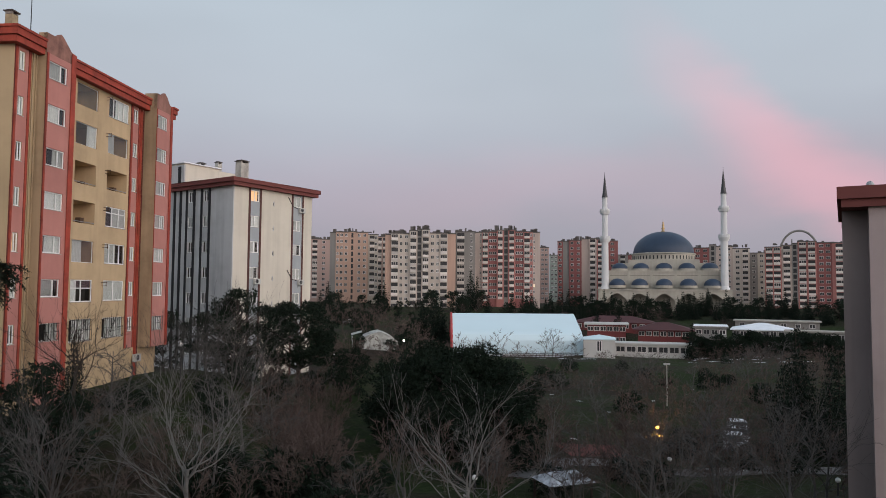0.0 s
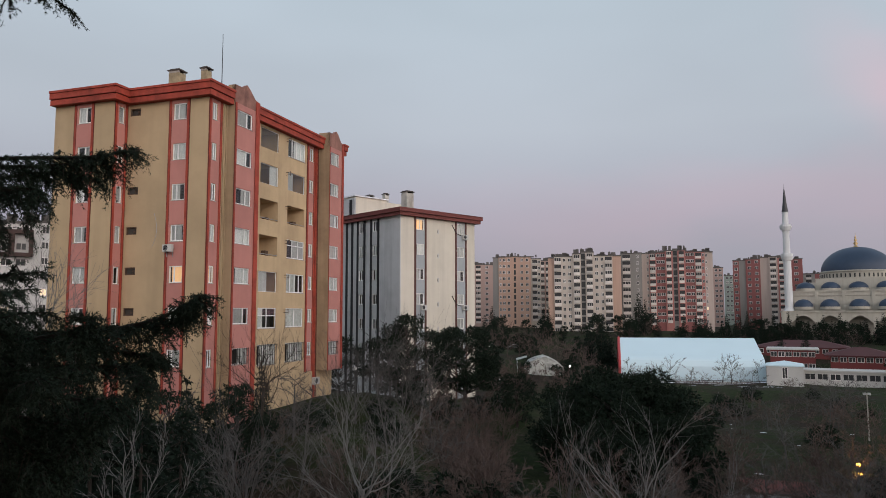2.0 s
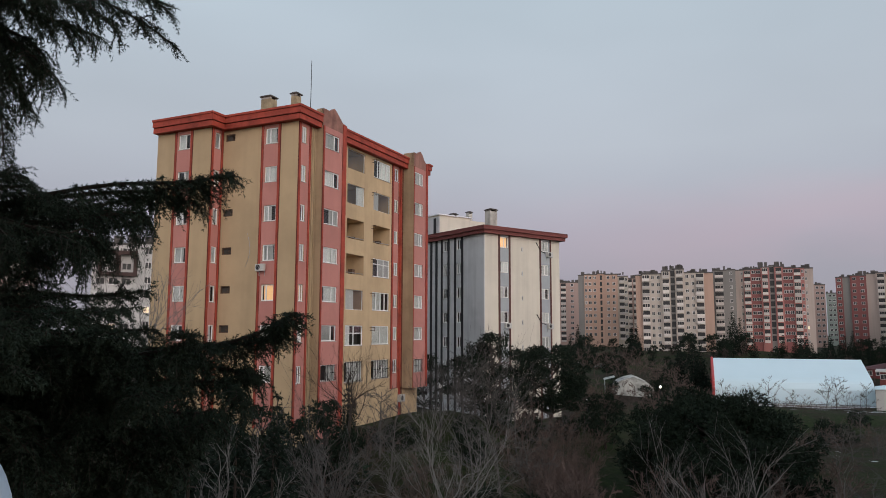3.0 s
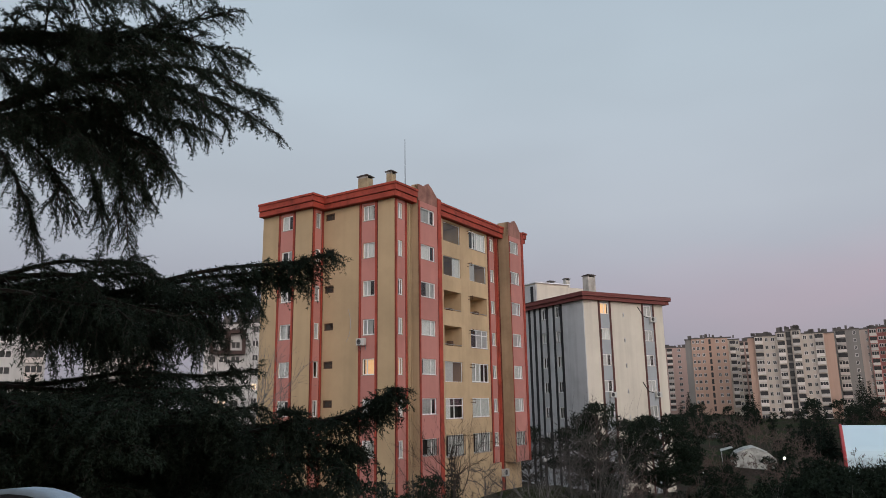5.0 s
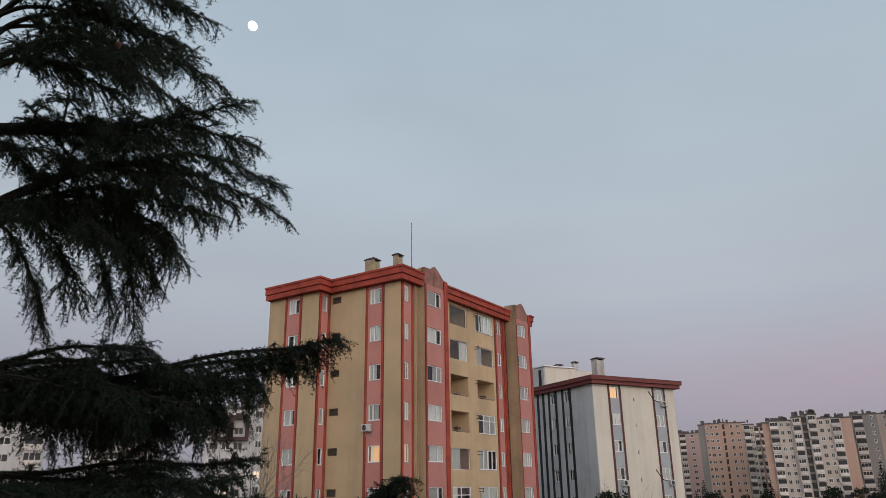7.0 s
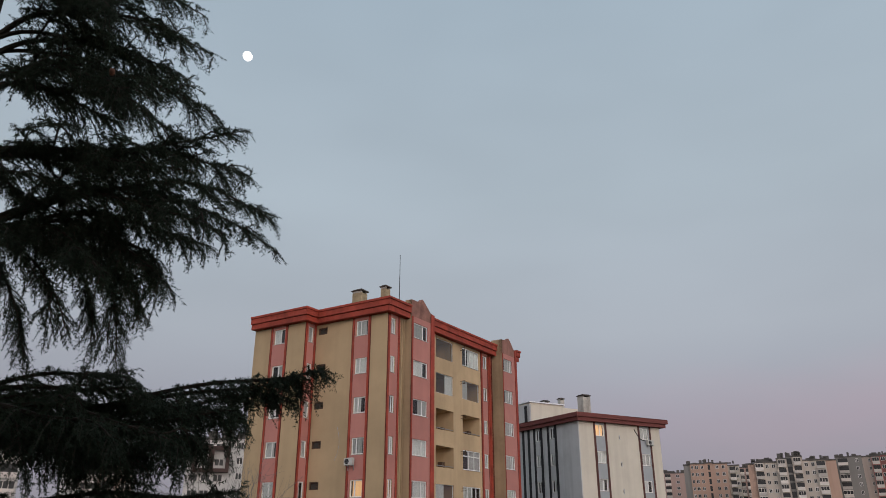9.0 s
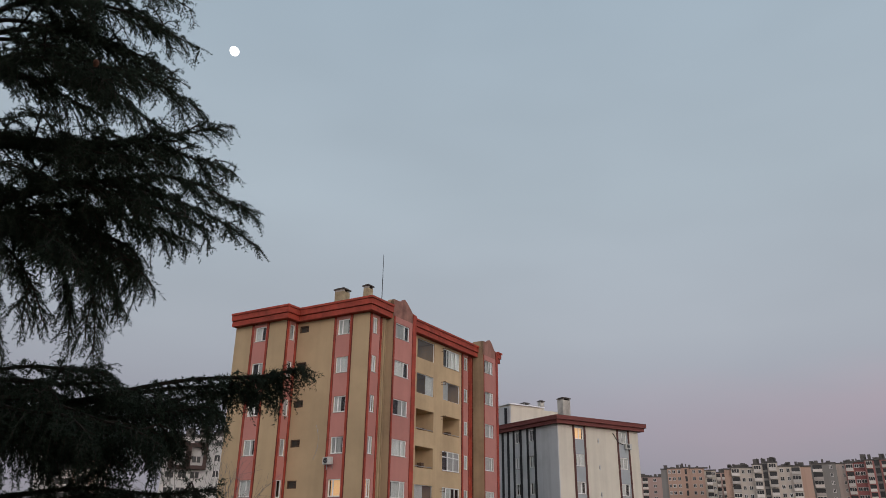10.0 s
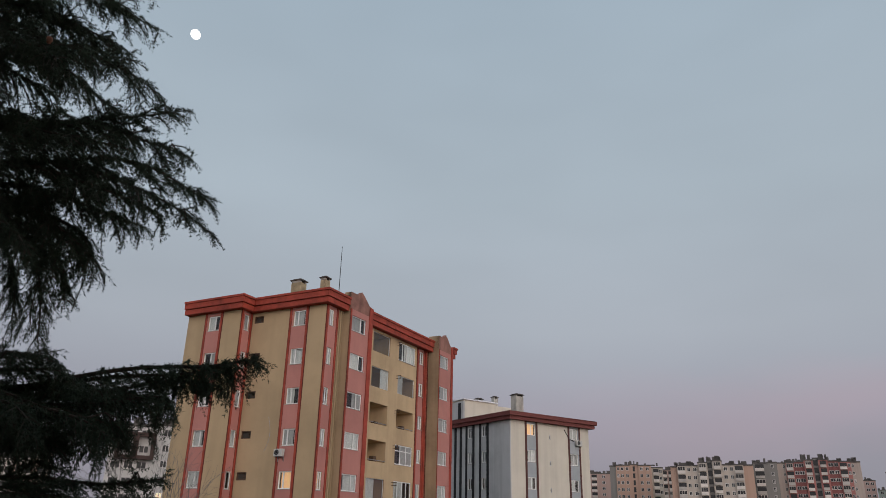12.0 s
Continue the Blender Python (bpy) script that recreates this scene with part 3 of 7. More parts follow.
        s.tube(face @ Vector((x, -0.07, -0.6)), face @ Vector((x, -0.07, H - 0.05)), 0.045, 0.045, 8)
        part("downpipe", s, CHEEK if face is r0 else REDDARK, block_a)
    for t in A_ROWS:
        s = Soup()
        for dz in (0.0, 0.22):
            s.tube(mid @ Vector((b2[0] - 0.30, 0, t - 0.1 - dz)), mid @ Vector((b2[0] - 0.42, -0.55, t - 0.1 - dz)), 0.022, 0.022, 5, True)
        s.tube(mid @ Vector((b2[0] - 0.42, -0.5, t - 0.4)), mid @ Vector((b2[0] - 0.42, -0.5, t - 0.05)), 0.02, 0.02, 5, True)
        part("line_bracket", s, VENTBROWN, block_a, "rusty clothes-line bracket")
    # cornice: a boxed soffit with two stepped fascias, following the plan
    o1, o2 = 0.50, 0.66

    def ring(o, z0, z1, soup):
        pl = [(-1.3 - o, 6.85 - o), (0 - o, 6.85 - o), (0 - o, 0 - o), (2.2, 0 - o), (2.2, 1.0), (1.0, 1.0), (1.0, 7.4), (1.0, D), (-1.3 - o, D)]
        soup.prism(pl, z0, z1)
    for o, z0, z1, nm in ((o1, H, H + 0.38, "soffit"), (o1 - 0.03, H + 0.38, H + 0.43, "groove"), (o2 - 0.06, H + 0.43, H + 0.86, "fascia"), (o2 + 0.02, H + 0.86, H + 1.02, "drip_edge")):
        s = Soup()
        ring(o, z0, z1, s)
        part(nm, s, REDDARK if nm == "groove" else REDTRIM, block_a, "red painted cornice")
        s = Soup()
        s.box(5.3, 0.5 - o, z0, 16.7, 1.5, z1)
        part(nm, s, REDDARK if nm == "groove" else REDTRIM, block_a)
        s = Soup()
        s.box(19.45, -0.1 - o, z0, 19.6 + o, 1.5, z1)
        part(nm, s, REDTRIM, block_a)
    s = Soup()
    s.prism([(-1.3, 6.9), (0.2, 6.9), (0.2, 0.2), (19.6, 0.7), (19.6, D), (-1.3, D)], H + 0.3, H + 0.7)
    part("roof", s, CONCRETE, block_a, "flat roof")


def chimney(label, at, w, d, h, colour=(0.42, 0.34, 0.22)):
    """Rendered stack with a projecting slab on short piers."""
    t = thing("chimney", label, "chimney", at)
    s = Soup()
    s.box(-w / 2, -d / 2, 0, w / 2, d / 2, h)
    part("shaft", s, material("chimney_render_%02d" % int(colour[2] * 100), colour, 0.95, 0.15, 1.0, stain=0.5, stain_scale=0.9, streak=0.3), t)
    for x in (-1, 1):
        s = Soup()
        s.box(x * w * 0.42 - 0.07, -d / 2 + 0.02, h, x * w * 0.42 + 0.07, d / 2 - 0.02, h + 0.16)
        part("pier", s, CONCRETE, t)
    s = Soup()
    s.box(-w / 2 - 0.09, -d / 2 - 0.09, h + 0.16, w / 2 + 0.09, d / 2 + 0.09, h + 0.24)
    s.prism([(-w / 2 + 0.05, -d / 2 + 0.05), (w / 2 - 0.05, -d / 2 + 0.05), (w / 2 - 0.05, d / 2 - 0.05), (-w / 2 + 0.05, d / 2 - 0.05)], h + 0.24, h + 0.33)
    part("cap", s, material("sooty_cap", (0.07, 0.06, 0.055), 0.9, 0.2, 2.0), t)
    return t


build_a()
AM = block_a.matrix_basis
ROOF_A = A_SOFFIT + 0.7
chimney("short tan rendered chimney with a dark slab, on the tan block", AM @ turn(0, 1.9, 4.25, ROOF_A), 0.75, 0.9, 1.95)
chimney("small tan chimney on the roof of the tan block", AM @ turn(0, 1.6, 1.48, ROOF_A), 0.55, 0.5, 1.75)
stub = thing("roof_vent", "squat grey roof vent box beside the antenna", "roof vent", AM @ turn(0, 2.7, 0.9, ROOF_A))
s = Soup()
s.box(-0.5, -0.3, 0, 0.5, 0.3, 0.75)
part("box", s, CONCRETE, stub)
s = Soup()
s.box(-0.58, -0.38, 0.753, 0.58, 0.38, 0.85)
part("lid", s, METAL, stub)
cable = thing("cable", "thin pale cable looping down the gable wall", "cable", AM @ turn(-90, 0, 6.85) @ Matrix.Translation((2.6, -0.03, A_ROWS[3] - 1.3)))
s = Soup()
for i in range(14):
    p = [(0.45 * math.sin(2.6 * u) - 0.35 * u, 0, 2.2 - 2.4 * u) for u in (i / 14, (i + 1) / 14)]
    s.tube(p[0], p[1], 0.016, 0.016, 4)
part("wire", s, METAL, cable)
mast = thing("roof_antenna", "thin grey antenna mast on the roof of the tan block", "antenna", AM @ turn(0, 3.6, 1.6, ROOF_A))
s = Soup()
s.tube((0, 0, 0), (0, 0, 5.3), 0.035, 0.02, 6, True)
part("mast", s, DARKTRIM, mast)
s = Soup()
s.box(-0.35, -0.35, 0, 0.35, 0.35, 0.5)
part("base_block", s, CONCRETE, mast)
for row, nm in ((3, "grey-white air conditioner on the gable of the tan block"),):
    add_ac(nm, AM @ turn(-90, 0, 6.85) @ Matrix.Translation((6.85 - 3.15, -0.06, A_ROWS[row] - 1.88)) @ Matrix.Scale(0.85, 4))
add_ac("white air conditioner low on the yellow basement wall", AM @ turn(0, 16.7, 0.5) @ Matrix.Translation((-0.9, 0, 0.85)))

# ---------------------------------------------------------------- the cream and grey block
B_BASE = EYE - 9.5
block_b = thing("apartment_block", "cream and grey apartment block with a maroon hipped cornice", "apartment building", turn(90 - 34, -22.6, 77.52, B_BASE))
B_TOP = 11.05 + 9.5
B_ROWS = [B_TOP - STOREY * k for k in range(7)]
BLUEPANEL = material("blue_grey_panel", (0.35, 0.38, 0.405), 0.8, 0.06, 0.8, stain=0.15)
BROWNTRIM = material("brown_trim", (0.095, 0.036, 0.03), 0.75, 0.1, 1.0, stain=0.2, stain_scale=0.5)


def build_b():
    H = 20.75
    r = turn(0, 0, 0)
    l = turn(-90, 0, 10.6)
    w1, w2 = (2.27, 1.22), (8.84, 1.22)
    v1 = (5.50, 0.30)
    s = Soup()
    wall_soup(s, 5.58, -3.0, H, rows_holes(*w1, B_ROWS, 1.25), at=r)
    wall_soup(s, 6.35, -3.0, H, rows_holes(w2[0] - 5.58, w2[1], B_ROWS, 1.25) + [(0.02, t - 1.5, 0.32, t - 0.95) for t in B_ROWS], at=turn(0, 5.58, 0.12))
    s.quad((5.58, 0, -3), (5.58, 0.12, -3), (5.58, 0.12, H), (5.58, 0, H))
    s.quad((11.93, 0.12, -3), (11.93, 14, -3), (11.93, 14, H), (11.93, 0.12, H))
    part("long_wall", s, CREAM, block_b, "cream rendered wall with rain streaks")
    lw2, lw1 = (10.6 - 5.18, 0.92), (10.6 - 7.84, 0.92)
    s = Soup()
    wall_soup(s, 7.8, -3.0, H, rows_holes(*lw2, B_ROWS, 1.25) + rows_holes(*lw1, B_ROWS, 1.25), at=l)
    wall_soup(s, 2.8, -3.0, H, [], at=turn(-90, -0.12, 2.8))
    s.quad((-0.12, 2.8, -3), (0, 2.8, -3), (0, 2.8, H), (-0.12, 2.8, H))
    s.quad((-0.12, 0, -3), (-0.12, 0, H), (0.0, 0, H), (0.0, 0, -3))
    s.quad((0, 14, -3), (0, 10.6, -3), (0, 10.6, H), (0, 14, H))
    s.quad((11.93, 14, -3), (0, 14, -3), (0, 14, H), (11.93, 14, H))
    part("gable_wall", s, GREY, block_b, "grey rendered gable wall")
    band(block_b, r, 1.99, 3.83, *w1, B_ROWS, 1.25, -1.0, H, bars=(0.5,), panel=BLUEPANEL, trim=BROWNTRIM, tw=0.26, lit=(0,))
    band(block_b, turn(0, 0, 0.12), 8.58, 10.51, *w2, B_ROWS, 1.25, -1.0, H, bars=(0.5,), panel=BLUEPANEL, trim=BROWNTRIM, tw=0.24)
    band(block_b, l, 10.6 - 5.62, 10.6 - 3.90, *lw2, B_ROWS, 1.25, -1.0, H, bars=(0.5,), panel=GREY, trim=DARKTRIM, tw=0.36, dark=(0, 13, 3, 4, 5, 6))
    band(block_b, l, 10.6 - 8.26, 10.6 - 6.56, *lw1, B_ROWS, 1.25, -1.0, H, bars=(0.5,), panel=GREY, trim=DARKTRIM, tw=0.36, dark=(0, 13, 2, 3, 4, 8))
    for v0 in (9.0, 10.1):
        s = Soup()
        s.box(10.6 - v0 - 0.40, -0.06, -1.0, 10.6 - v0, 0.0, H)
        part("trim_strip", Soup_at(s, l), DARKTRIM, block_b)
    for t in B_ROWS:
        s = Soup()
        wall_soup(s, 0.30, 0, 0.55, [(0.08, 0.10, 0.22, 0.42)], depth=0.08)
        v = part("vent", s.mesh("vent", GREY, weld=True), None, block_b, at=turn(0, 5.60, 0.14) @ Matrix.Translation((0, 0, t - 1.5)))
        # dark sheet in place of the shaded hollow behind the frame
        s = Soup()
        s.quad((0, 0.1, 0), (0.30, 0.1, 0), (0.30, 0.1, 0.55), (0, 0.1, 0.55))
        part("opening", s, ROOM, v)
    for o, z0, z1 in ((0.55, H, H + 0.40), (0.75, H + 0.40, H + 0.85)):
        s = Soup()
        s.prism([(-o, -o), (6.3, -o), (6.3, -o + 0.12), (11.93 + o, -o + 0.12), (11.93 + o, 14), (0.4, 14), (0.4, 10.6 + o), (-o + 0.12, 10.6 + o), (-o + 0.12, 3.4), (-o, 3.4)], z0, z1)
        part("cornice", s, MAROON, block_b, "dark maroon cornice")
    s = Soup()
    o, z0, z1 = 0.7, H + 0.86, H + 1.75
    a, b, c, d = (-o, -o, z0), (11.93 + o, -o, z0), (11.93 + o, 14, z0), (-o, 14, z0)
    e, f = (5.0, 4.2, z1), (7.5, 4.2, z1)
    for q in ((a, b, f, e), (b, c, f), (c, d, e, f), (d, a, e)):
        s.quad(*q)
    part("hipped_roof", s, MAROON, block_b)
    # taller rear wing, cream towards the park and grey on its end
    Z = 24.4
    s = Soup()
    s.box(1.5, 10.72, -3, 6.5, 22.6, Z)
    part("rear_wing", s, CREAM, block_b, "cream rear wing above the roof")
    s = Soup()
    s.box(6.5, 11.6, -3, 10.1, 22.6, Z - 0.1)
    part("rear_wing", s, CREAM, block_b)
    s = Soup()
    s.box(1.3, 10.6, -3, 1.498, 22.6, Z - 0.2)
    part("end_wall", s, GREY, block_b)
    for v0 in (11.1, 13.2, 15.4):
        s = Soup()
        s.box(1.22, v0, -3, 1.298, v0 + 0.5, Z - 0.4)
        part("trim_strip", s, DARKTRIM, block_b)
    s = Soup()
    s.box(1.25, 10.5, Z, 6.7, 22.7, Z + 0.12)
    part("coping", s, SNOW, block_b, "snow-dusted coping")


build_b()
BM = block_b.matrix_basis
chimney("square rendered chimney on the maroon roof", BM @ turn(0, 2.9, 2.3, 21.6), 1.05, 1.0, 2.2, (0.50, 0.48, 0.44))
chimney("small chimney on the cream rear wing", BM @ turn(0, 7.8, 12.6, 24.3), 0.6, 0.6, 1.1, (0.50, 0.48, 0.44))
chimney("small chimney on the cream rear wing", BM @ turn(0, 5.2, 12.6, 24.52), 0.8, 0.7, 0.35, (0.50, 0.48, 0.44))
for x, k in ((2.75, 3), (9.6, 0), (9.6, 3)):
    add_ac("white air conditioner below a window of the cream block", BM @ turn(0, x, 0.10 if x > 5 else -0.03, B_ROWS[k] - 1.25 - 0.62))

for x, z in ((8.0, B_ROWS[0] - 0.2), (8.0, B_ROWS[3] - 0.2)):
    pipe = thing("wall_pipe", "dark slanting pipe on the cream wall", "pipe", BM @ turn(0, x, 0.12, z))
    s = Soup()
    s.tube((0, -0.05, 0), (0.75, -0.05, -1.0), 0.045, 0.045, 6, True)
    s.tube((0.75, -0.05, -1.0), (1.5, -0.05, -1.2), 0.045, 0.045, 6, True)
    part("tube", s, DARKTRIM, pipe)

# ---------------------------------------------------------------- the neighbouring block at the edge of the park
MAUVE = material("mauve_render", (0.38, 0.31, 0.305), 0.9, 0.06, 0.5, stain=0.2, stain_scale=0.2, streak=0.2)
# the same mauve at about 0.72, for side, recessed and rear walls
MAUVEDARK = material("mauve_render_dark", (0.27, 0.225, 0.22), 0.9, 0.06, 0.5, stain=0.2, streak=0.2)


def build_c():
    base = EYE - 13.0
    t = thing("apartment_block", "mauve apartment block with a dark red cornice", "apartment building", turn(-29.0, 19.6, 33.1, base))
    H = 13.0 + 4.05
    s = Soup()
    wall_soup(s, 2.9, -1, H, [], at=turn(0, 0, 0))
    part("pilaster_wall", s, MAUVE, t)
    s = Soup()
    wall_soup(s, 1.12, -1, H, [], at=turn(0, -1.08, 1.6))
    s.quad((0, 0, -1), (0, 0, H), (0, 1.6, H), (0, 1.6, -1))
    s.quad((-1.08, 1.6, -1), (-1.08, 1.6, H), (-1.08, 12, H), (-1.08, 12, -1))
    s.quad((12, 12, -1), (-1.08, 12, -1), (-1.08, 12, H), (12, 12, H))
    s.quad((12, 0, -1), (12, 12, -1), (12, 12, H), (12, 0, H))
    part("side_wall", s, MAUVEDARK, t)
    s = Soup()
    wall_soup(s, 9.1, -1, H, rows_holes(0.9, 1.2, [H - 0.3 - 2.85 * k for k in range(5)], 1.2), at=turn(0, 2.9, 0.15))
    part("front_wall", s, MAUVE, t)
    band(t, turn(0, 2.9, 0.15), 0.0, 3.0, 0.9, 1.2, [H - 0.3 - 2.85 * k for k in range(5)], 1.2, -0.5, H, panel=PINK, trim=MAROON)
    for o, z0, z1 in ((0.25, H, H + 0.38), (0.42, H + 0.38, H + 0.95)):
        s = Soup()
        s.prism([(-0.85 - o, -o), (12, -o), (12, 12), (-0.85 - o, 12)], z0, z1)
        part("cornice", s, MAROON, t, "dark red stepped cornice")
    s = Soup()
    s.lathe([(0.16, 0), (0.18, 0.12), (0.12, 0.25), (0.02, 0.30)], 10, (0.1, 0.4, H + 0.95))
    part("roof_cowl", s, METAL, t)


build_c()

# ---------------------------------------------------------------- far apartment towers
# far glass; also the painted shade of open balconies
FARGLASS_SHADE = material("far_glass_and_shade", (0.018, 0.02, 0.023), 0.35, 0.2, 0.5, bump=0.0, spec=0.35)
T_WHITE = material("white_tower", (0.52, 0.51, 0.50), 0.9, 0.05, 0.12, stain=0.2, stain_scale=0.08, streak=0.15)
PALE = material("pale_balcony", (0.61, 0.56, 0.525), 0.85, 0.06, 0.4, stain=0.12, per_object=0.28)
FARLIT = lit_mat("far_lamp_glow", (1.0, 0.78, 0.52), 0.42)
T_BEIGE = material("beige_tower", (0.52, 0.455, 0.40), 0.9, 0.05, 0.12, stain=0.15, stain_scale=0.06, streak=0.1)
T_BROWN = material("brown_tower", (0.46, 0.31, 0.245), 0.9, 0.05, 0.12, stain=0.15, stain_scale=0.06, streak=0.1)
T_RED = material("red_tower", (0.245, 0.092, 0.088), 0.9, 0.06, 0.12, stain=0.2, stain_scale=0.06)
T_GREY = material("grey_tower", (0.24, 0.23, 0.22), 0.9, 0.05, 0.12, stain=0.2, stain_scale=0.06, streak=0.1)
T_CREAM = material("cream_tower", (0.47, 0.42, 0.36), 0.9, 0.05, 0.12, stain=0.15, stain_scale=0.06, streak=0.1)
T_ROSE = material("rose_tower", (0.42, 0.30, 0.27), 0.9, 0.05, 0.12, stain=0.15, stain_scale=0.06, streak=0.1)
T_PINK = material("pink_red_tower", (0.40, 0.17, 0.155), 0.9, 0.06, 0.12, stain=0.2, stain_scale=0.06)
T_TAN = material("pinkish_tan_tower", (0.46, 0.38, 0.34), 0.9, 0.05, 0.12, stain=0.15, stain_scale=0.06, streak=0.1)
T_GREEN = material("green_tower", (0.25, 0.295, 0.27), 0.9, 0.05, 0.12, stain=0.15, stain_scale=0.06)
FARFRAME = material("dull_window_frame", (0.52, 0.50, 0.49), 0.7, 0.1, 1.0, bump=0.0, per_object=0.4)
T_ROOF = material("dark_roof_edge", (0.10, 0.092, 0.088), 0.9, 0.15, 0.5)
FAR_CACHE = {}


def far_window(w, h, lit=False):
    key = ("w", round(w, 2), round(h, 2), lit)
    if key not in FAR_CACHE:
        s = Soup()
        s.box(-w / 2, -0.06, 0, w / 2, 0.0, 0.12)
        s.box(-w / 2, -0.06, h - 0.12, w / 2, 0.0, h)
        for x in (-w / 2, -0.05, w / 2 - 0.12):
            s.box(x, -0.06, 0.12, x + 0.12, 0.0, h - 0.12)
        n = len(s.f)
        s.quad((-w / 2, -0.02, 0), (w / 2, -0.02, 0), (w / 2, -0.02, h), (-w / 2, -0.02, h))
        me = s.mesh("window", FARFRAME, FARLIT if lit else FARGLASS_SHADE)
        me.polygons[n].material_index = 1
        FAR_CACHE[key] = me
    return FAR_CACHE[key]


def far_balcony(t, cx, back, z, w, lit, closed):
    """A balcony: U-shaped parapet, a dark sheet painted as the shade behind it, and on some a glazing frame."""
    key = ("b", round(w, 2), lit, closed)
    if key not in FAR_CACHE:
        s = Soup()
        h = w / 2
        s.prism([(-h, 0), (-h, -1.0), (h, -1.0), (h, 0), (h - 0.12, 0), (h - 0.12, -0.85), (-h + 0.12, -0.85), (-h + 0.12, 0)], 0, 1.05)
        g = Soup()
        # closed: glass in the glazing; open: near-black sheet standing for balcony shadow
        y, z0 = (-0.9, 1.05) if closed else (-0.02, 0.15)
        g.quad((-h, y, z0), (h, y, z0), (h, y, 2.5), (-h, y, 2.5))
        f = None
        if closed:
            f = Soup()
            wall_soup(f, w, 1.05, 2.6, [(0.1 + i * (w - 0.1) / 3, 1.2, i * (w - 0.1) / 3 + (w - 0.1) / 3, 2.4) for i in range(3)], depth=0.06, at=Matrix.Translation((-h, -0.98, 0)))
            f = f.mesh("glazing_frame", PALE, weld=True)
        FAR_CACHE[key] = (s.mesh("balcony", PALE), g.mesh("opening", FARLIT if lit else FARGLASS_SHADE), f)
    s, g, f = FAR_CACHE[key]
    b = part("balcony", s, None, t, at=Matrix.Translation((cx, back, z)))
    part("opening", g, None, b)
    if f:
        part("glazing_frame", f, None, b)


def polar(bearing, dist):
    """x, y at a bearing (degrees, positive to the west of the view axis) and distance from the balcony."""
    a = radians(bearing)
    return -dist * math.sin(a), dist * math.cos(a)


TRNG = random.Random(21)


def tower(label, b0, b1, dist, top, base, segs, yaw_off=0.0, depth=14.0, floor=2.85, clutter=6):
    """A tower block between two bearings. segs: (share of the width, wall material, columns, extra height, set-back); a column is (share, kind, width)."""
    bm = (b0 + b1) / 2
    x, y = polar(bm, dist)
    width = dist * (math.tan(radians(b0 - bm)) - math.tan(radians(b1 - bm))) / math.cos(radians(yaw_off))
    t = thing("tower_block", label, "apartment building", turn(bm + yaw_off, x, y, EYE + base), group="far tower blocks")
    H = top - base
    x0 = -width / 2
    for share, mat, cols, extra, back in segs:
        w = share * width
        s = Soup()
        s.box(x0, back, -6, x0 + w, depth, H + extra)
        part("wall", s, mat, t)
        s = Soup()
        s.box(x0 - 0.15, back - 0.25, H + extra, x0 + w + 0.15, depth + 0.2, H + extra + 0.45)
        part("parapet", s, T_ROOF, t)
        n = int((H + extra) / floor)
        for cs, kind, cw in cols:
            cx = x0 + cs * w
            if kind == "d":
                for k in range(n):
                    z = H + extra - (k + 1) * floor
                    s_key = ("d", round(cw, 2))
                    if s_key not in FAR_CACHE:
                        q = Soup()
                        q.box(-cw / 2, -0.05, 0.25, cw / 2, 0, floor - 0.55)
                        FAR_CACHE[s_key] = q.mesh("stair_window", FARGLASS_SHADE)
                    part("stair_window", FAR_CACHE[s_key], None, t, at=Matrix.Translation((cx, back, z)))
            elif kind == "p":
                s = Soup()
                s.box(cx - cw / 2, back - 0.12, -4, cx + cw / 2, back, H + extra - 0.1)
                part("painted_strip", s, T_RED, t)
            else:
                for k in range(n):
                    z = H + extra - (k + 1) * floor
                    lit = TRNG.random() < 0.010
                    if kind == "w":
                        part("window", far_window(cw, 1.35, lit), None, t, at=Matrix.Translation((cx, back - 0.12 if mat is T_RED else back - 0.02, z + 0.9)))
                    else:
                        far_balcony(t, cx, back, z + 0.05, cw, False, TRNG.random() < 0.4)
        x0 += w
    for i in range(2 * clutter):
        s = Soup()
        cx, cw, ch = TRNG.uniform(-0.45, 0.45) * width, TRNG.uniform(0.4, 2.0), TRNG.uniform(0.3, 1.6)
        s.box(cx - cw / 2, 1.5, H + 0.45, cx + cw / 2, 3.5, H + 0.45 + ch + max(0, segs[len(segs) // 2][3] * (abs(cx) < width * 0.2)))
        part("roof_box", s, T_ROOF, t)
    return t


W = "w"
tower("grey-pink tower block with rows of small windows", 10.6, 8.9, 390, 27.0, -6, [(1.0, T_ROSE, [(0.3, "b", 2.6), (0.7, W, 1.6)], 0, 0)])
tower("brown tower block with small windows and a cream side", 8.93, 5.15, 335, 26.4, -4.5,
      [(0.12, T_GREY, [], 0, 0.6), (0.26, T_BROWN, [(0.15, W, 1.0), (0.45, W, 1.3), (0.82, W, 1.2)], 0.3, 0), (0.16, T_BROWN, [(0.5, "d", 0.9)], 0.6, 0.5), (0.25, T_BROWN, [(0.25, W, 1.2), (0.7, W, 1.3)], 0.3, 0),
       (0.21, T_CREAM, [(0.4, "b", 2.2), (0.8, W, 1.2)], -0.6, 1.0)])
tower("rose tower block behind the beige one", 5.25, 4.45, 345, 25.5, -4.5, [(1.0, T_ROSE, [(0.3, "b", 1.6), (0.75, "b", 1.4)], 0, 0)], clutter=2)
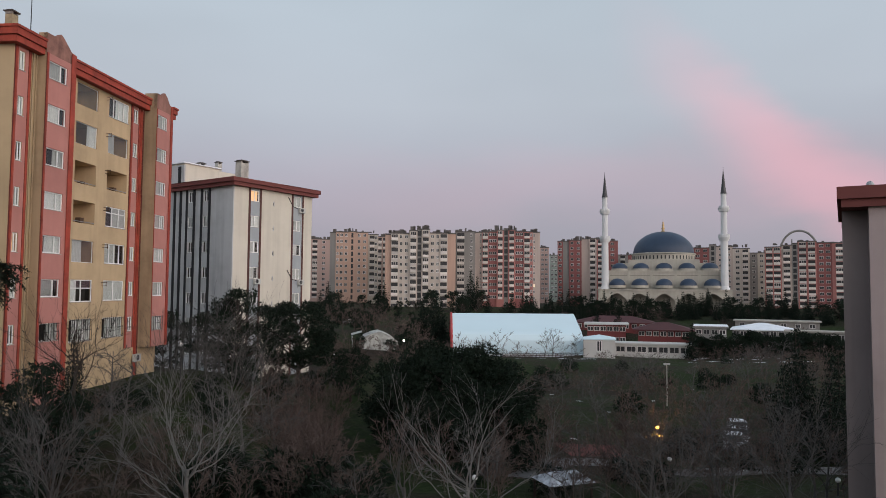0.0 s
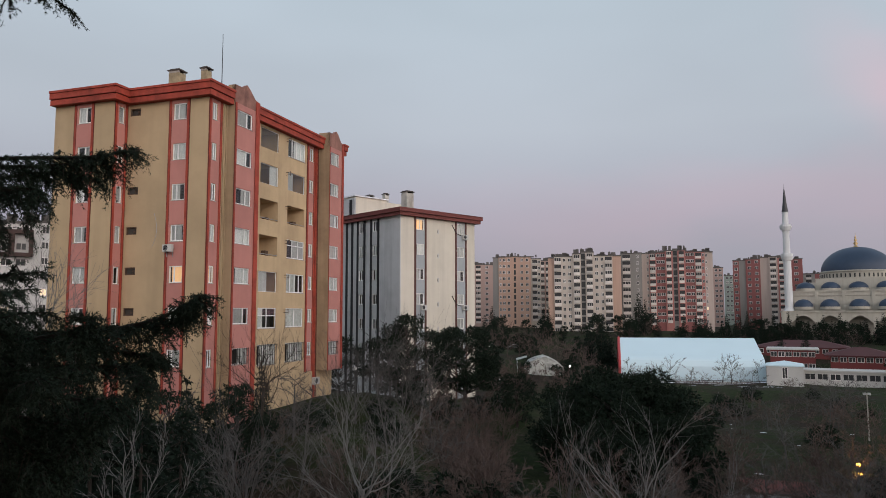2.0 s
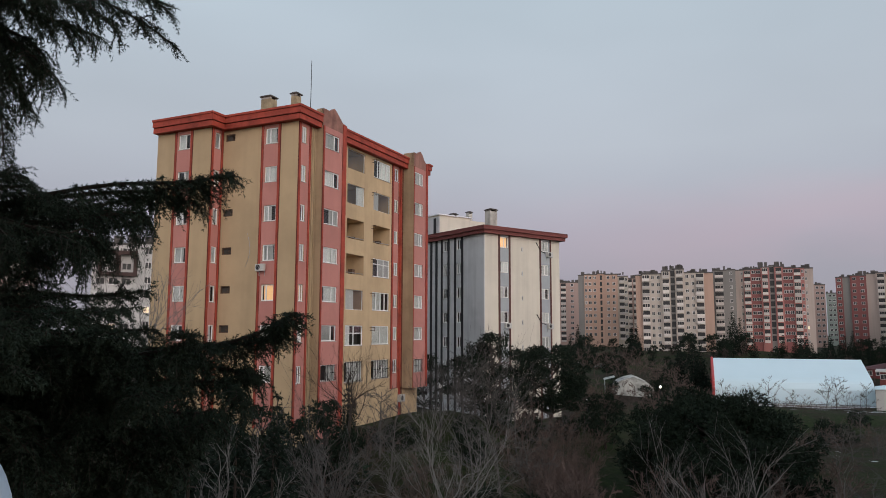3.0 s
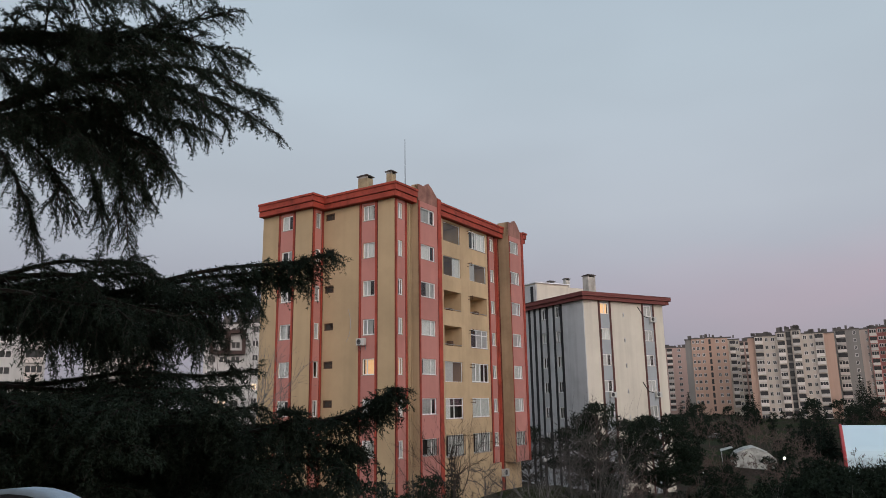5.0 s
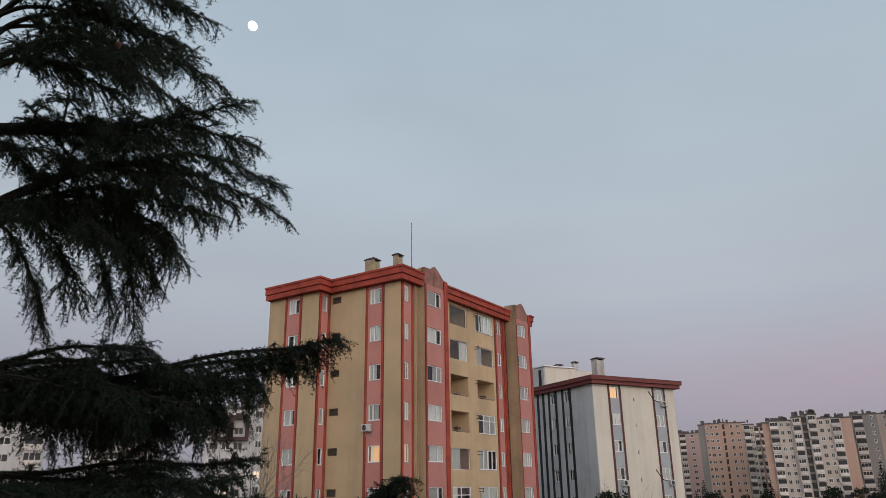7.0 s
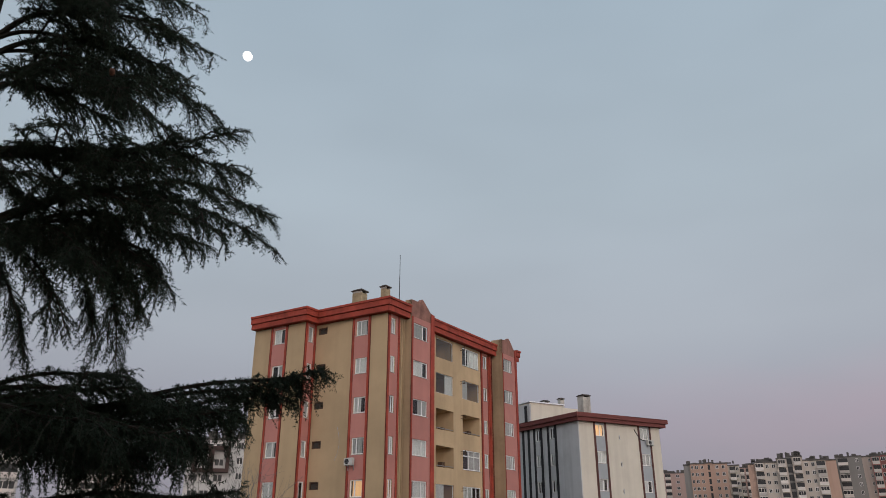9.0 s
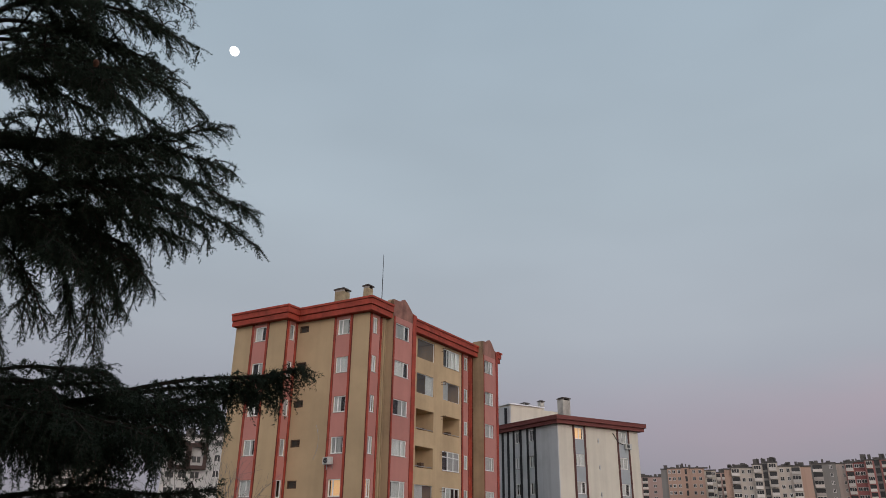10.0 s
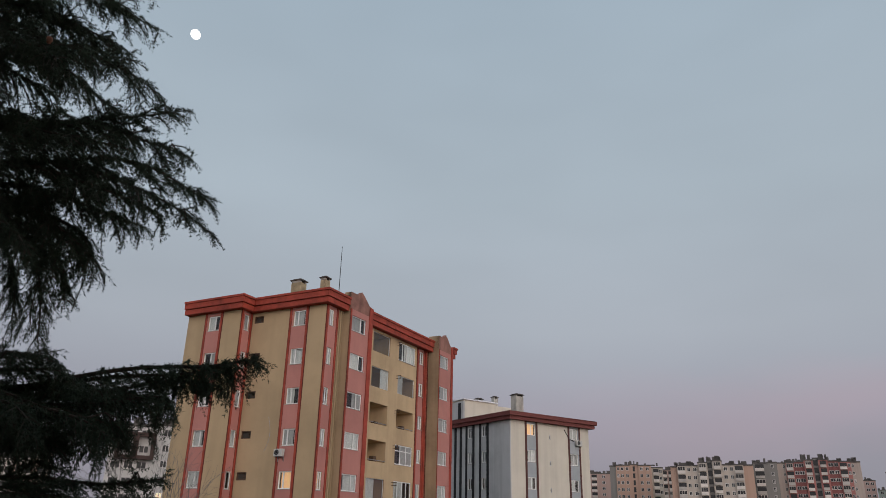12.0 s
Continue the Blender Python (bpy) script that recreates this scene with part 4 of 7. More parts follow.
tower("beige and white tower block with balconies and a dark stair column", 4.6, -1.01, 298, 23.6, -8.0,
      [(0.085, T_BROWN, [], -0.4, 0.5), (0.255, T_BEIGE, [(0.2, "b", 2.7), (0.55, W, 1.1), (0.84, W, 1.3)], 0, 0), (0.115, T_BEIGE, [(0.5, "b", 2.4)], 1.0, -0.6), (0.06, T_GREY, [(0.5, "d", 1.5)], 1.8, 0.2),
       (0.115, T_BEIGE, [(0.5, "b", 2.4)], 1.6, -0.6), (0.255, T_BEIGE, [(0.15, W, 1.3), (0.44, W, 1.1), (0.78, "b", 2.7)], 0.2, 0), (0.115, T_BROWN, [], 0.1, 0.5)], clutter=16)
tower("grey tower block with dark balconies", -0.98, -2.55, 318, 26.0, -6.5, [(0.6, T_GREY, [(0.45, "b", 3.2)], 0, 0), (0.4, T_GREY, [(0.5, W, 1.0)], 0.2, 0.4)], clutter=3)
tower("red and white tower block with balconies and a dark stair column", -2.5, -7.66, 330, 26.9, -5.0,
      [(0.115, T_TAN, [(0.8, W, 0.8)], 0, 0.4), (0.10, T_PINK, [(0.5, "b", 2.4)], 0, 0), (0.125, T_RED, [(0.25, W, 1.5), (0.74, W, 1.8)], 0.4, 0), (0.11, T_PINK, [(0.5, "b", 2.1)], 0.9, -0.5), (0.065, T_GREY, [(0.5, "d", 1.5)], 1.6, 0.2),
       (0.11, T_PINK, [(0.5, "b", 2.1)], 1.0, -0.5), (0.125, T_RED, [(0.27, W, 1.8), (0.77, W, 1.5)], 0.5, 0), (0.14, T_PINK, [(0.38, "b", 2.4), (0.85, W, 0.9)], 0.2, 0), (0.11, T_TAN, [(0.2, W, 0.8)], 0, 0.4)], clutter=14)
tower("rose tower block far off", -7.6, -8.35, 430, 26.0, -6, [(1.0, T_ROSE, [(0.35, W, 1.5), (0.75, W, 1.5)], 0, 0)], clutter=2)
tower("greenish tower block far off", -8.4, -9.05, 480, 24.0, -6, [(1.0, T_GREEN, [(0.35, W, 1.5), (0.75, W, 1.5)], 0, 0)], clutter=1)
tower("red tower block with cream flanks beside the mosque", -9.03, -13.65, 385, 26.6, -7,
      [(0.09, T_RED, [(0.5, W, 1.6)], 0, 0), (0.10, T_GREY, [], 0, 0.8), (0.21, T_RED, [(0.25, W, 1.5), (0.75, W, 1.5)], 0.5, 0), (0.12, T_TAN, [], 1.2, 0.8), (0.13, T_TAN, [(0.5, "b", 2.6)], 1.4, 0),
       (0.17, T_PINK, [(0.35, "b", 2.4), (0.8, W, 1.2)], 0.9, 0), (0.18, T_RED, [(0.5, W, 1.8)], 0.0, 0.6)], clutter=8)
tower("dark red tower block behind the mosque", -13.6, -15.2, 430, 21.5, -7, [(0.5, T_GREY, [(0.5, "b", 2.6)], 0, 0), (0.5, T_RED, [(0.5, W, 2.0)], 0, 0)], clutter=3)
tower("red and grey tower block behind the mosque", -19.1, -23.05, 410, 24.0, -7,
      [(0.30, T_RED, [(0.3, W, 2.0), (0.75, W, 2.0)], 0, 0), (0.12, T_GREY, [(0.5, "d", 1.5)], 1.6, 0), (0.29, T_TAN, [(0.28, W, 1.9), (0.74, W, 1.9)], 0.6, 0), (0.29, T_BEIGE, [(0.28, W, 1.9), (0.74, "b", 2.6)], -0.6, 0)], clutter=8)
tower("grey-green tower block at the edge of the estate", -23.05, -24.1, 420, 21.5, -7, [(0.5, T_GREY, [(0.5, W, 1.6)], 0, 0), (0.5, T_CREAM, [(0.5, W, 1.6)], 0, 0)], clutter=2)
tower("red tower block with cream balconies", -24.05, -29.3, 385, 23.3, -8,
      [(0.21, T_PINK, [(0.27, "b", 2.9), (0.74, "b", 2.9)], -0.8, 0), (0.13, T_TAN, [(0.5, "b", 2.9)], 0.0, 0.4), (0.07, T_GREY, [(0.5, "d", 1.5)], 0.8, 0), (0.23, T_PINK, [(0.26, "b", 3.0), (0.74, "b", 3.0)], 1.6, 0),
       (0.18, T_RED, [(0.3, W, 1.9), (0.75, W, 1.9)], 0.9, 0.5), (0.18, T_PINK, [(0.5, "b", 3.2)], 0.6, 0)], clutter=8)
tower("white tower block with a brown framed top storey", 45.6, 41.0, 150, 16.6, -6,
      [(0.62, T_WHITE, [(0.2, W, 1.7), (0.5, W, 1.7), (0.8, W, 1.7)], 0, 0), (0.38, T_WHITE, [(0.5, W, 1.2)], 0.4, 0.5)], clutter=3)
tower("pale tower block seen through the cedar", 53.5, 49.0, 170, 15.5, -6, [(0.5, T_WHITE, [(0.3, W, 2.0), (0.75, "b", 2.8)], 0, 0), (0.5, T_ROSE, [(0.3, "b", 2.6), (0.8, W, 1.8)], 0.3, 0.5)], clutter=3)
tower("pale tower block seen through the cedar", 63.0, 56.0, 150, 14.0, -6, [(0.5, T_WHITE, [(0.3, "b", 2.6), (0.75, W, 2.0)], 0, 0), (0.5, T_WHITE, [(0.3, W, 2.0), (0.8, "b", 2.8)], 0.3, 0.5)], clutter=3)

# brown frame box round the top windows of the white tower
bx, by = polar(43.9, 149.2)
frame_box = thing("facade_frame", "dark brown projecting frame on the white tower", "facade frame", turn(43.9, bx, by, EYE + 10.6))
for k, (q0, q1) in enumerate((((-3.4, 3.4), (0.0, 0.7)), ((-3.4, 3.4), (4.1, 4.8)), ((-3.4, -2.7), (0.7, 4.1)), ((2.7, 3.4), (0.7, 4.1)), ((-0.5, 0.5), (0.7, 4.1)))):
    s = Soup()
    s.box(q0[0], -0.6, q1[0], q0[1], 0.8, q1[1])
    part("frame_bar", s, material("dark_brown_frame", (0.055, 0.032, 0.028), 0.8), frame_box)

# steel arch rising behind the far estate
ax, ay = polar(-26.3, 520)
arch = thing("steel_arch", "grey steel arch rising behind the far blocks", "arch", turn(-26.3, ax, ay, EYE + 26))
s = Soup()
for i in range(20):
    a, b = math.pi * i / 20, math.pi * (i + 1) / 20
    s.tube((11.5 * math.cos(a), 0, 16 * math.sin(a) - 1), (11.5 * math.cos(b), 0, 16 * math.sin(b) - 1), 0.75, 0.75, 6)
part("rib", s, T_GREY, arch)
for sx in (-11.5, 11.5):
    s = Soup()
    s.tube((sx, 0, -34), (sx, 0, -0.8), 0.75, 0.75, 6)
    part("leg", s, T_GREY, arch)

# ---------------------------------------------------------------- mosque
STONE = material("pale_mosque_stone", (0.43, 0.405, 0.35), 0.85, 0.06, 0.3, stain=0.15, stain_scale=0.1, streak=0.12)
# darker copy of STONE, with shade put into the colour
STONEDARK = material("shaded_stone_band", (0.28, 0.26, 0.23), 0.85, 0.06, 0.3, stain=0.15)
LEAD = material("blue_grey_lead", (0.028, 0.048, 0.086), 0.5, 0.10, 0.4, stain=0.15, stain_scale=0.15, metal=0.15, spec=0.5)
SPIRE = material("dark_lead_spire", (0.06, 0.06, 0.065), 0.5, 0.1, 0.5, metal=0.4)
MARBLE = material("white_minaret_stone", (0.62, 0.63, 0.64), 0.8, 0.04, 0.3, stain=0.08, stain_scale=0.1)
GOLD = material("gilt_finial", (0.42, 0.30, 0.16), 0.5, 0.1, 2.0, metal=1.0)


def arch_wall(s, centres, half, spring, crown, z0, z1, x0, x1, y, pointed=True, depth=1.2):
    """Wall in the plane y with arched openings and their reveals."""
    n = 10

    def curve(c):
        pts = []
        for i in range(2 * n + 1):
            u = -1 + i / n
            k = (1 - abs(u) ** 1.6) if pointed else math.sqrt(max(0.0, 1 - u * u))
            pts.append((c + half * u, spring + (crown - spring) * k))
        return pts
    edge = x0
    for c in centres:
        s.quad((edge, y, z0), (c - half, y, z0), (c - half, y, z1), (edge, y, z1))
        p = curve(c)
        for a, b in zip(p, p[1:]):
            s.quad((a[0], y, a[1]), (b[0], y, b[1]), (b[0], y, z1), (a[0], y, z1))
            s.quad((a[0], y, a[1]), (a[0], y + depth, a[1]), (b[0], y + depth, b[1]), (b[0], y, b[1]))
        for x in (c - half, c + half):
            s.quad((x, y, z0), (x, y + depth, z0), (x, y + depth, spring), (x, y, spring))
        edge = c + half
    s.quad((edge, y, z0), (x1, y, z0), (x1, y, z1), (edge, y, z1))


def dome_soup(s, r, h, c, sides=32, rings=9):
    s.lathe([(r * math.cos(math.pi / 2 * i / rings) if i < rings else 0.02, h * math.sin(math.pi / 2 * i / rings)) for i in range(rings + 1)], sides, c)


def build_mosque():
    x, y = polar(-17.0, 330)
    g = EYE - 9.0
    t = thing("mosque", "pale stone mosque with a blue-grey lead dome and two minarets", "mosque", turn(-17.0, x, y, g))
    z = 9.0   # local height of the eye
    xs = [-19.9, -10.2, 0.2, 10.4, 20.4]
    s = Soup()
    arch_wall(s, xs, 4.6, z - 3.6, z - 0.3, -3, z + 0.9, -28, 28, 0)
    s.quad((28, 0, -3), (28, 50, -3), (28, 50, z + 0.9), (28, 0, z + 0.9))
    s.quad((-28, 50, -3), (-28, 0, -3), (-28, 0, z + 0.9), (-28, 50, z + 0.9))
    s.quad((-28, 0, z + 0.9), (28, 0, z + 0.9), (28, 50, z + 0.9), (-28, 50, z + 0.9))
    part("arcade", s, STONE, t, "pale stone arcade with pointed arches")
    # wall behind the arches, its porch shade painted by the darker stone
    s = Soup()
    s.box(-27.5, 5, -3, 27.5, 6, z + 0.6)
    part("porch_wall", s, STONEDARK, t)
    s = Soup()
    s.box(-28.4, -0.4, z + 0.9, 28.4, 2, z + 1.6)
    part("cornice", s, STONE, t)
    # lower tier with its blind arches
    s = Soup()
    s.quad((-24, 7, z), (24, 7, z), (24, 7, z + 9.4), (-24, 7, z + 9.4))
    s.quad((24, 7, z), (24, 46, z), (24, 46, z + 9.4), (24, 7, z + 9.4))
    s.quad((-24, 46, z), (-24, 7, z), (-24, 7, z + 9.4), (-24, 46, z + 9.4))
    s.quad((-24, 7, z + 9.4), (24, 7, z + 9.4), (24, 46, z + 9.4), (-24, 46, z + 9.4))
    part("lower_tier", s, STONE, t)
    for k, x0 in enumerate((-24, -15.2, -5.2, 5.2, 15.2, 24)):
        s = Soup()
        s.box(x0 - 0.55, 6.55, z + 1.6, x0 + 0.55, 6.998, z + 9.398)
        part("pilaster", s, STONE, t)
    for zz in (z + 7.6,):
        s = Soup()
        s.box(-23.4, 6.8, zz, 23.4, 6.997, zz + 0.35)
        part("string_course", s, STONEDARK, t)
    s = Soup()
    s.box(-24.4, 6.6, z + 9.4, 24.4, 8.5, z + 10.0)
    part("cornice", s, STONE, t)
    for cx in xs:
        s = Soup()
        s.lathe([(3.75, 0), (3.75, 0.9), (3.9, 0.9), (3.9, 1.15)], 24, (cx, 3.9, z + 2.1))
        d = part("small_drum", s, STONE, t)
        s = Soup()
        dome_soup(s, 3.65, 3.1, (cx, 3.9, z + 3.25), 24, 7)
        part("small_dome", s, LEAD, t, smooth=True)
        s = Soup()
        s.lathe([(3.75, 0), (3.75, 0.7), (3.9, 0.7), (3.9, 0.95)], 24, (cx * 0.97, 12.0, z + 10.0))
        part("small_drum", s, STONE, t)
        s = Soup()
        dome_soup(s, 3.65, 2.7, (cx * 0.97, 12.0, z + 10.95), 24, 7)
        part("small_dome", s, LEAD, t, smooth=True)
    # upper block, buttresses, drum with windows, dome
    s = Soup()
    s.box(-15.5, 13.5, z + 9, 15.5, 42, z + 15.2)
    part("upper_block", s, STONE, t)
    for sx in (-1, 1):
        s = Soup()
        s.prism([(sx * 15.5, 14), (sx * 19.5, 14), (sx * 19.5, 17), (sx * 15.5, 17)][::sx], z + 9.4, z + 13.6)
        part("buttress", s, STONE, t)
    s = Soup()
    s.lathe([(14.3, 0), (14.3, 2.6), (14.8, 2.8), (14.8, 3.2), (14.0, 3.4)], 48, (0, 28, z + 15.2))
    part("drum", s, STONE, t)
    for i in range(26):
        a = math.pi + math.pi * (i + 0.5) / 26
        s = Soup()
        m = Matrix.Translation((14.33 * math.cos(a), 28 + 14.33 * math.sin(a), z + 15.6)) @ Matrix.Rotation(a + math.pi / 2, 4, "Z")
        s.box(-0.28, -0.03, 0, 0.28, 0.03, 1.6)
        part("drum_window", Soup_at(s, m), FARGLASS_SHADE, t)
    s = Soup()
    dome_soup(s, 13.9, 10.6, (0, 28, z + 18.5), 64, 16)
    part("dome", s, LEAD, t, "blue-grey lead dome", smooth=True)
    s = Soup()
    s.lathe([(1.1, 0), (0.9, 0.6), (0.35, 0.9), (0.95, 1.7), (0.3, 2.5), (0.7, 3.2), (0.22, 3.9), (0.42, 4.4), (0.12, 4.9), (0.05, 6.4)], 12, (0, 28, z + 28.9))
    part("finial", s, GOLD, t, "gilt finial", smooth=True)
    for sx in (-1, 1):
        s = Soup()
        cx, cy = sx * 25.2, 3.0
        prof = [(2.3, 0), (2.3, 1.2), (1.75, 3.2), (1.6, 3.4), (1.5, 22.5), (1.75, 23.2), (2.35, 23.9), (2.35, 25.0), (1.35, 25.1), (1.3, 34.8), (1.5, 35.4), (2.05, 36.0), (2.05, 37.0), (1.2, 37.1), (1.12, 41.8), (1.4, 42.1)]
        prof = [(r, h * 1.035) for r, h in prof]
        s.lathe(prof, 16, (cx, cy, z - 0.5))
        m = part("minaret", s, MARBLE, t, "white stone minaret with two balconies")
        s = Soup()
        s.lathe([(1.3, 43.57), (0.85, 46.6), (0.42, 51.2), (0.12, 53.6), (0.03, 55.4)], 16, (cx, cy, z - 0.5))
        part("spire", s, SPIRE, m, "dark pointed lead spire")
        for zz in (23.7, 36.4):
            s = Soup()
            s.lathe([(1.9, zz - 0.6), (2.42, zz + 0.95), (2.42, zz + 1.1)], 16, (cx, cy, z - 0.5))
            part("corbel", s, MARBLE, m)


build_mosque()

# ---------------------------------------------------------------- sports hall, school and low roofs
FABRIC = material("white_hall_fabric", (0.60, 0.74, 0.80), 0.55, 0.03, 0.3, stain=0.06, stain_scale=0.15)
ROOFRED = material("maroon_roof", (0.075, 0.023, 0.025), 0.8, 0.1, 0.6, stain=0.25, stain_scale=0.3)
SCHOOLWHITE = material("school_white_wall", (0.50, 0.49, 0.475), 0.85, 0.05, 0.5, stain=0.2)
SCHOOLGREY = material("school_grey_wall", (0.27, 0.265, 0.255), 0.85, 0.08, 0.5, stain=0.35)
SCHOOLRED = material("school_red_wall", (0.15, 0.034, 0.034), 0.85, 0.05, 0.5, stain=0.2)
REDFABRIC = material("red_hall_edge", (0.42, 0.05, 0.05), 0.6, 0.05, 1.0)


def build_hall():
    g = EYE - 17.0
    t = thing("sports_hall", "white fabric sports hall with red end frame", "sports hall", turn(0, 2.5, 190, g))
    L = 34.4
    prof = [(0, 0.0), (0.0, 2.0), (0.15, 4.3), (0.9, 5.7), (2.2, 6.5), (8.0, 8.7), (13.2, 10.7), (14.0, 10.9), (14.8, 10.7), (20, 8.7), (25.8, 6.5), (27.1, 5.7), (27.85, 4.3), (28, 2.0), (28, 0)]
    s = Soup()
    n = 14
    for k in range(n):
        xa, xb = L * k / n, L * (k + 1) / n
        for (y0, z0), (y1, z1) in zip(prof, prof[1:]):
            s.quad((xa, y0, z0), (xb, y0, z0), (xb, y1, z1), (xa, y1, z1))
    for x in (0, L):
        s.quad(*[(x, y, z) for y, z in prof])
    part("membrane", s, FABRIC, t, "taut white fabric membrane")
    s = Soup()
    for (y0, z0), (y1, z1) in zip(prof, prof[1:]):
        s.tube((-0.1, y0, z0), (-0.1, y1, z1), 0.35, 0.35, 6)
    part("end_frame", s, REDFABRIC, t, "red tubular end frame")
    s = Soup()
    s.box(-0.4, -0.8, -1.2, L + 0.4, -0.06, 0.7)
    part("plinth", s, SCHOOLWHITE, t)
    for k in range(12):
        s = Soup()
        s.box(L * k / 11 - 0.05, -2.2, -1.0, L * k / 11 + 0.05, -2.1, 1.1)
        part("fence_post", s, DARKTRIM, t)
    for zz in (0.5, 1.05):
        s = Soup()
        s.box(0, -2.2, zz, L, -2.12, zz + 0.10)
        part("fence_rail", s, DARKTRIM, t)


build_hall()


def low_building(label, b0, b1, dist, top, base, wall, roof, pitch=0.0, over=0.6, depth=10.0, windows=6, win=(1.6, 1.3), rows=1, snow=False, yaw_off=0.0):
    """A low building between two bearings, with a hipped or flat roof and a row of windows."""
    bm = (b0 + b1) / 2
    x, y = polar(bm, dist)
    w = dist * 2 * math.tan(radians((b0 - b1) / 2))
    t = thing("low_building", label, "building", turn(bm + yaw_off, x, y, EYE + base))
    H = top - base
    s = Soup()
    s.box(-w / 2, 0, -3, w / 2, depth, H)
    part("wall", s, wall, t)
    s = Soup()
    z = H + 0.003
    a, b, c, d = (-w / 2 - over, -over, z), (w / 2 + over, -over, z), (w / 2 + over, depth + over, z), (-w / 2 - over, depth + over, z)
    if pitch:
        m = min(w, depth) * 0.5
        e, f = (-w / 2 + m, depth / 2, z + pitch), (w / 2 - m, depth / 2, z + pitch)
        for q in ((a, b, f, e), (b, c, f), (c, d, e, f), (d, a, e), (d, c, b, a)):
            s.quad(*q)
        s.box(-w / 2 - over - 0.02, -over - 0.04, z - 0.28, w / 2 + over + 0.02, -over + 0.1, z - 0.004)
    else:
        s.box(a[0], a[1], z, c[0], c[1], z + 0.4)
    part("roof", s, roof, t)
    if snow:
        s = Soup()
        s.box(-w / 2 - over + 0.2, -over + 0.2, z + 0.404, w / 2 + over - 0.2, depth, z + 0.55)
        part("snow_layer", s, SNOW, t, "thin layer of old snow")
    for r in range(rows):
        for i in range(windows):
            cx = -w / 2 + w * (i + 0.5) / windows
            part("window", far_window(win[0], win[1]), None, t, at=Matrix.Translation((cx, -0.01, H - 0.5 - win[1] - r * 3.0)))
    return t


low_building("white shed with a dark door beside the hall", -11.0, -13.4, 187, -11.7, -17, SCHOOLWHITE, FABRIC, pitch=0.9, over=0.2, depth=8, windows=1, win=(1.2, 2.6))
low_building("long white school wing with square openings", -13.4, -18.9, 196, -13.5, -17.2, SCHOOLWHITE, SCHOOLWHITE, windows=7, win=(2.3, 1.5), depth=6)
low_building("school hall with a long maroon roof", -10.4, -16.3, 235, -9.4, -17, SCHOOLRED, ROOFRED, pitch=1.9, depth=14, windows=10)
low_building("red school pavilion with white eaves", -11.3, -14.2, 212, -9.2, -17, SCHOOLRED, SCHOOLWHITE, over=0.9, depth=9, windows=6, rows=2)
low_building("red school pavilion with a hipped brown roof", -15.1, -18.8, 210, -10.2, -17, SCHOOLRED, ROOFRED, pitch=1.9, over=1.4, depth=11, windows=7, rows=2)
low_building("low grey building with a snow-covered flat roof", -19.2, -21.4, 215, -9.6, -16.5, SCHOOLGREY, T_GREY, depth=12, windows=4, snow=True)
low_building("low grey building with a snow-covered pitched roof", -21.8, -25.8, 225, -10.2, -16.5, SCHOOLGREY, SNOW, pitch=1.7, depth=14, windows=8)
low_building("long low grey canopy building with a flat roof", -25.4, -29.5, 212, -10.0, -16.0, T_GREY, CONCRETE, depth=5, windows=9, win=(2.2, 1.5))
low_building("flat-roofed service building behind the school", -22.0, -27.5, 250, -8.8, -15, T_GREY, CONCRETE, depth=8, windows=6)
low_building("small brick building at the foot of the towers", 3.2, 0.8, 262, -9.2, -12.5, T_ROSE, ROOFRED, depth=6, windows=5, win=(1.2, 1.0))

# white marquee among the trees
mx, my = polar(5.0, 150)
tent = thing("marquee", "weathered white fabric marquee among bare trees", "tent", turn(8, mx, my, max(EYE - 11.7, ground_z(mx, my))))
s = Soup()
hoop = [(4.0, -2.5), (4.0, 0.0), (3.9, 1.2), (3.0, 2.0), (1.5, 2.75), (0.2, 3.25), (-1.4, 2.9), (-3.0, 2.2), (-3.8, 1.3), (-4.0, 0.0), (-4.0, -2.5)]
for k in range(6):
    ya, yb = 1.5 * k, 1.5 * k + 1.5
    for (xa, za), (xb, zb) in zip(hoop, hoop[1:]):
        sag = (0.0, -0.16)
        s.quad((xa, ya, za + sag[k % 2]), (xb, ya, zb + sag[k % 2]), (xb, yb, zb + sag[(k + 1) % 2]), (xa, yb, za + sag[(k + 1) % 2]))
s.quad(*[(x, 0, z) for x, z in hoop])
s.quad((-5.6, 1, 2.5), (-3.4, 1, 3.1), (-3.4, 8, 3.1), (-5.6, 8, 2.5))
part("canopy", s, material("grey_white_canvas", (0.46, 0.46, 0.43), 0.8, 0.25, 1.5, stain=0.6, stain_scale=0.8), tent)
for x, yy in ((-5.4, 1.1), (-5.4, 7.9)):
    s = Soup()
    s.tube((x, yy, -3), (x, yy, 2.35), 0.06, 0.06, 6)
    part("post", s, METAL, tent)

# ---------------------------------------------------------------- vegetation
def foliage(name, base, var=0.35, rough=0.9):
    m = material(name, base, rough, var, 0.9, bump=0.0, spec=0.1, per_island=0.35)
    return m


CEDAR_GREEN = foliage("cedar_needles", (0.035, 0.049, 0.036))
PINE_GREEN = foliage("pine_needles", (0.013, 0.021, 0.014))
CONIFER_GREEN = foliage("conifer_needles", (0.011, 0.018, 0.013))
BARK = material("dark_bark", (0.035, 0.027, 0.022), 0.95, 0.3, 4.0, bump=0.6, bump_scale=30)
TWIG = material("grey_twigs", (0.078, 0.073, 0.071), 0.95, 0.3, 1.5, bump=0.0)
BRUSH = material("russet_twigs", (0.090, 0.064, 0.056), 0.95, 0.3, 1.5, bump=0.0)


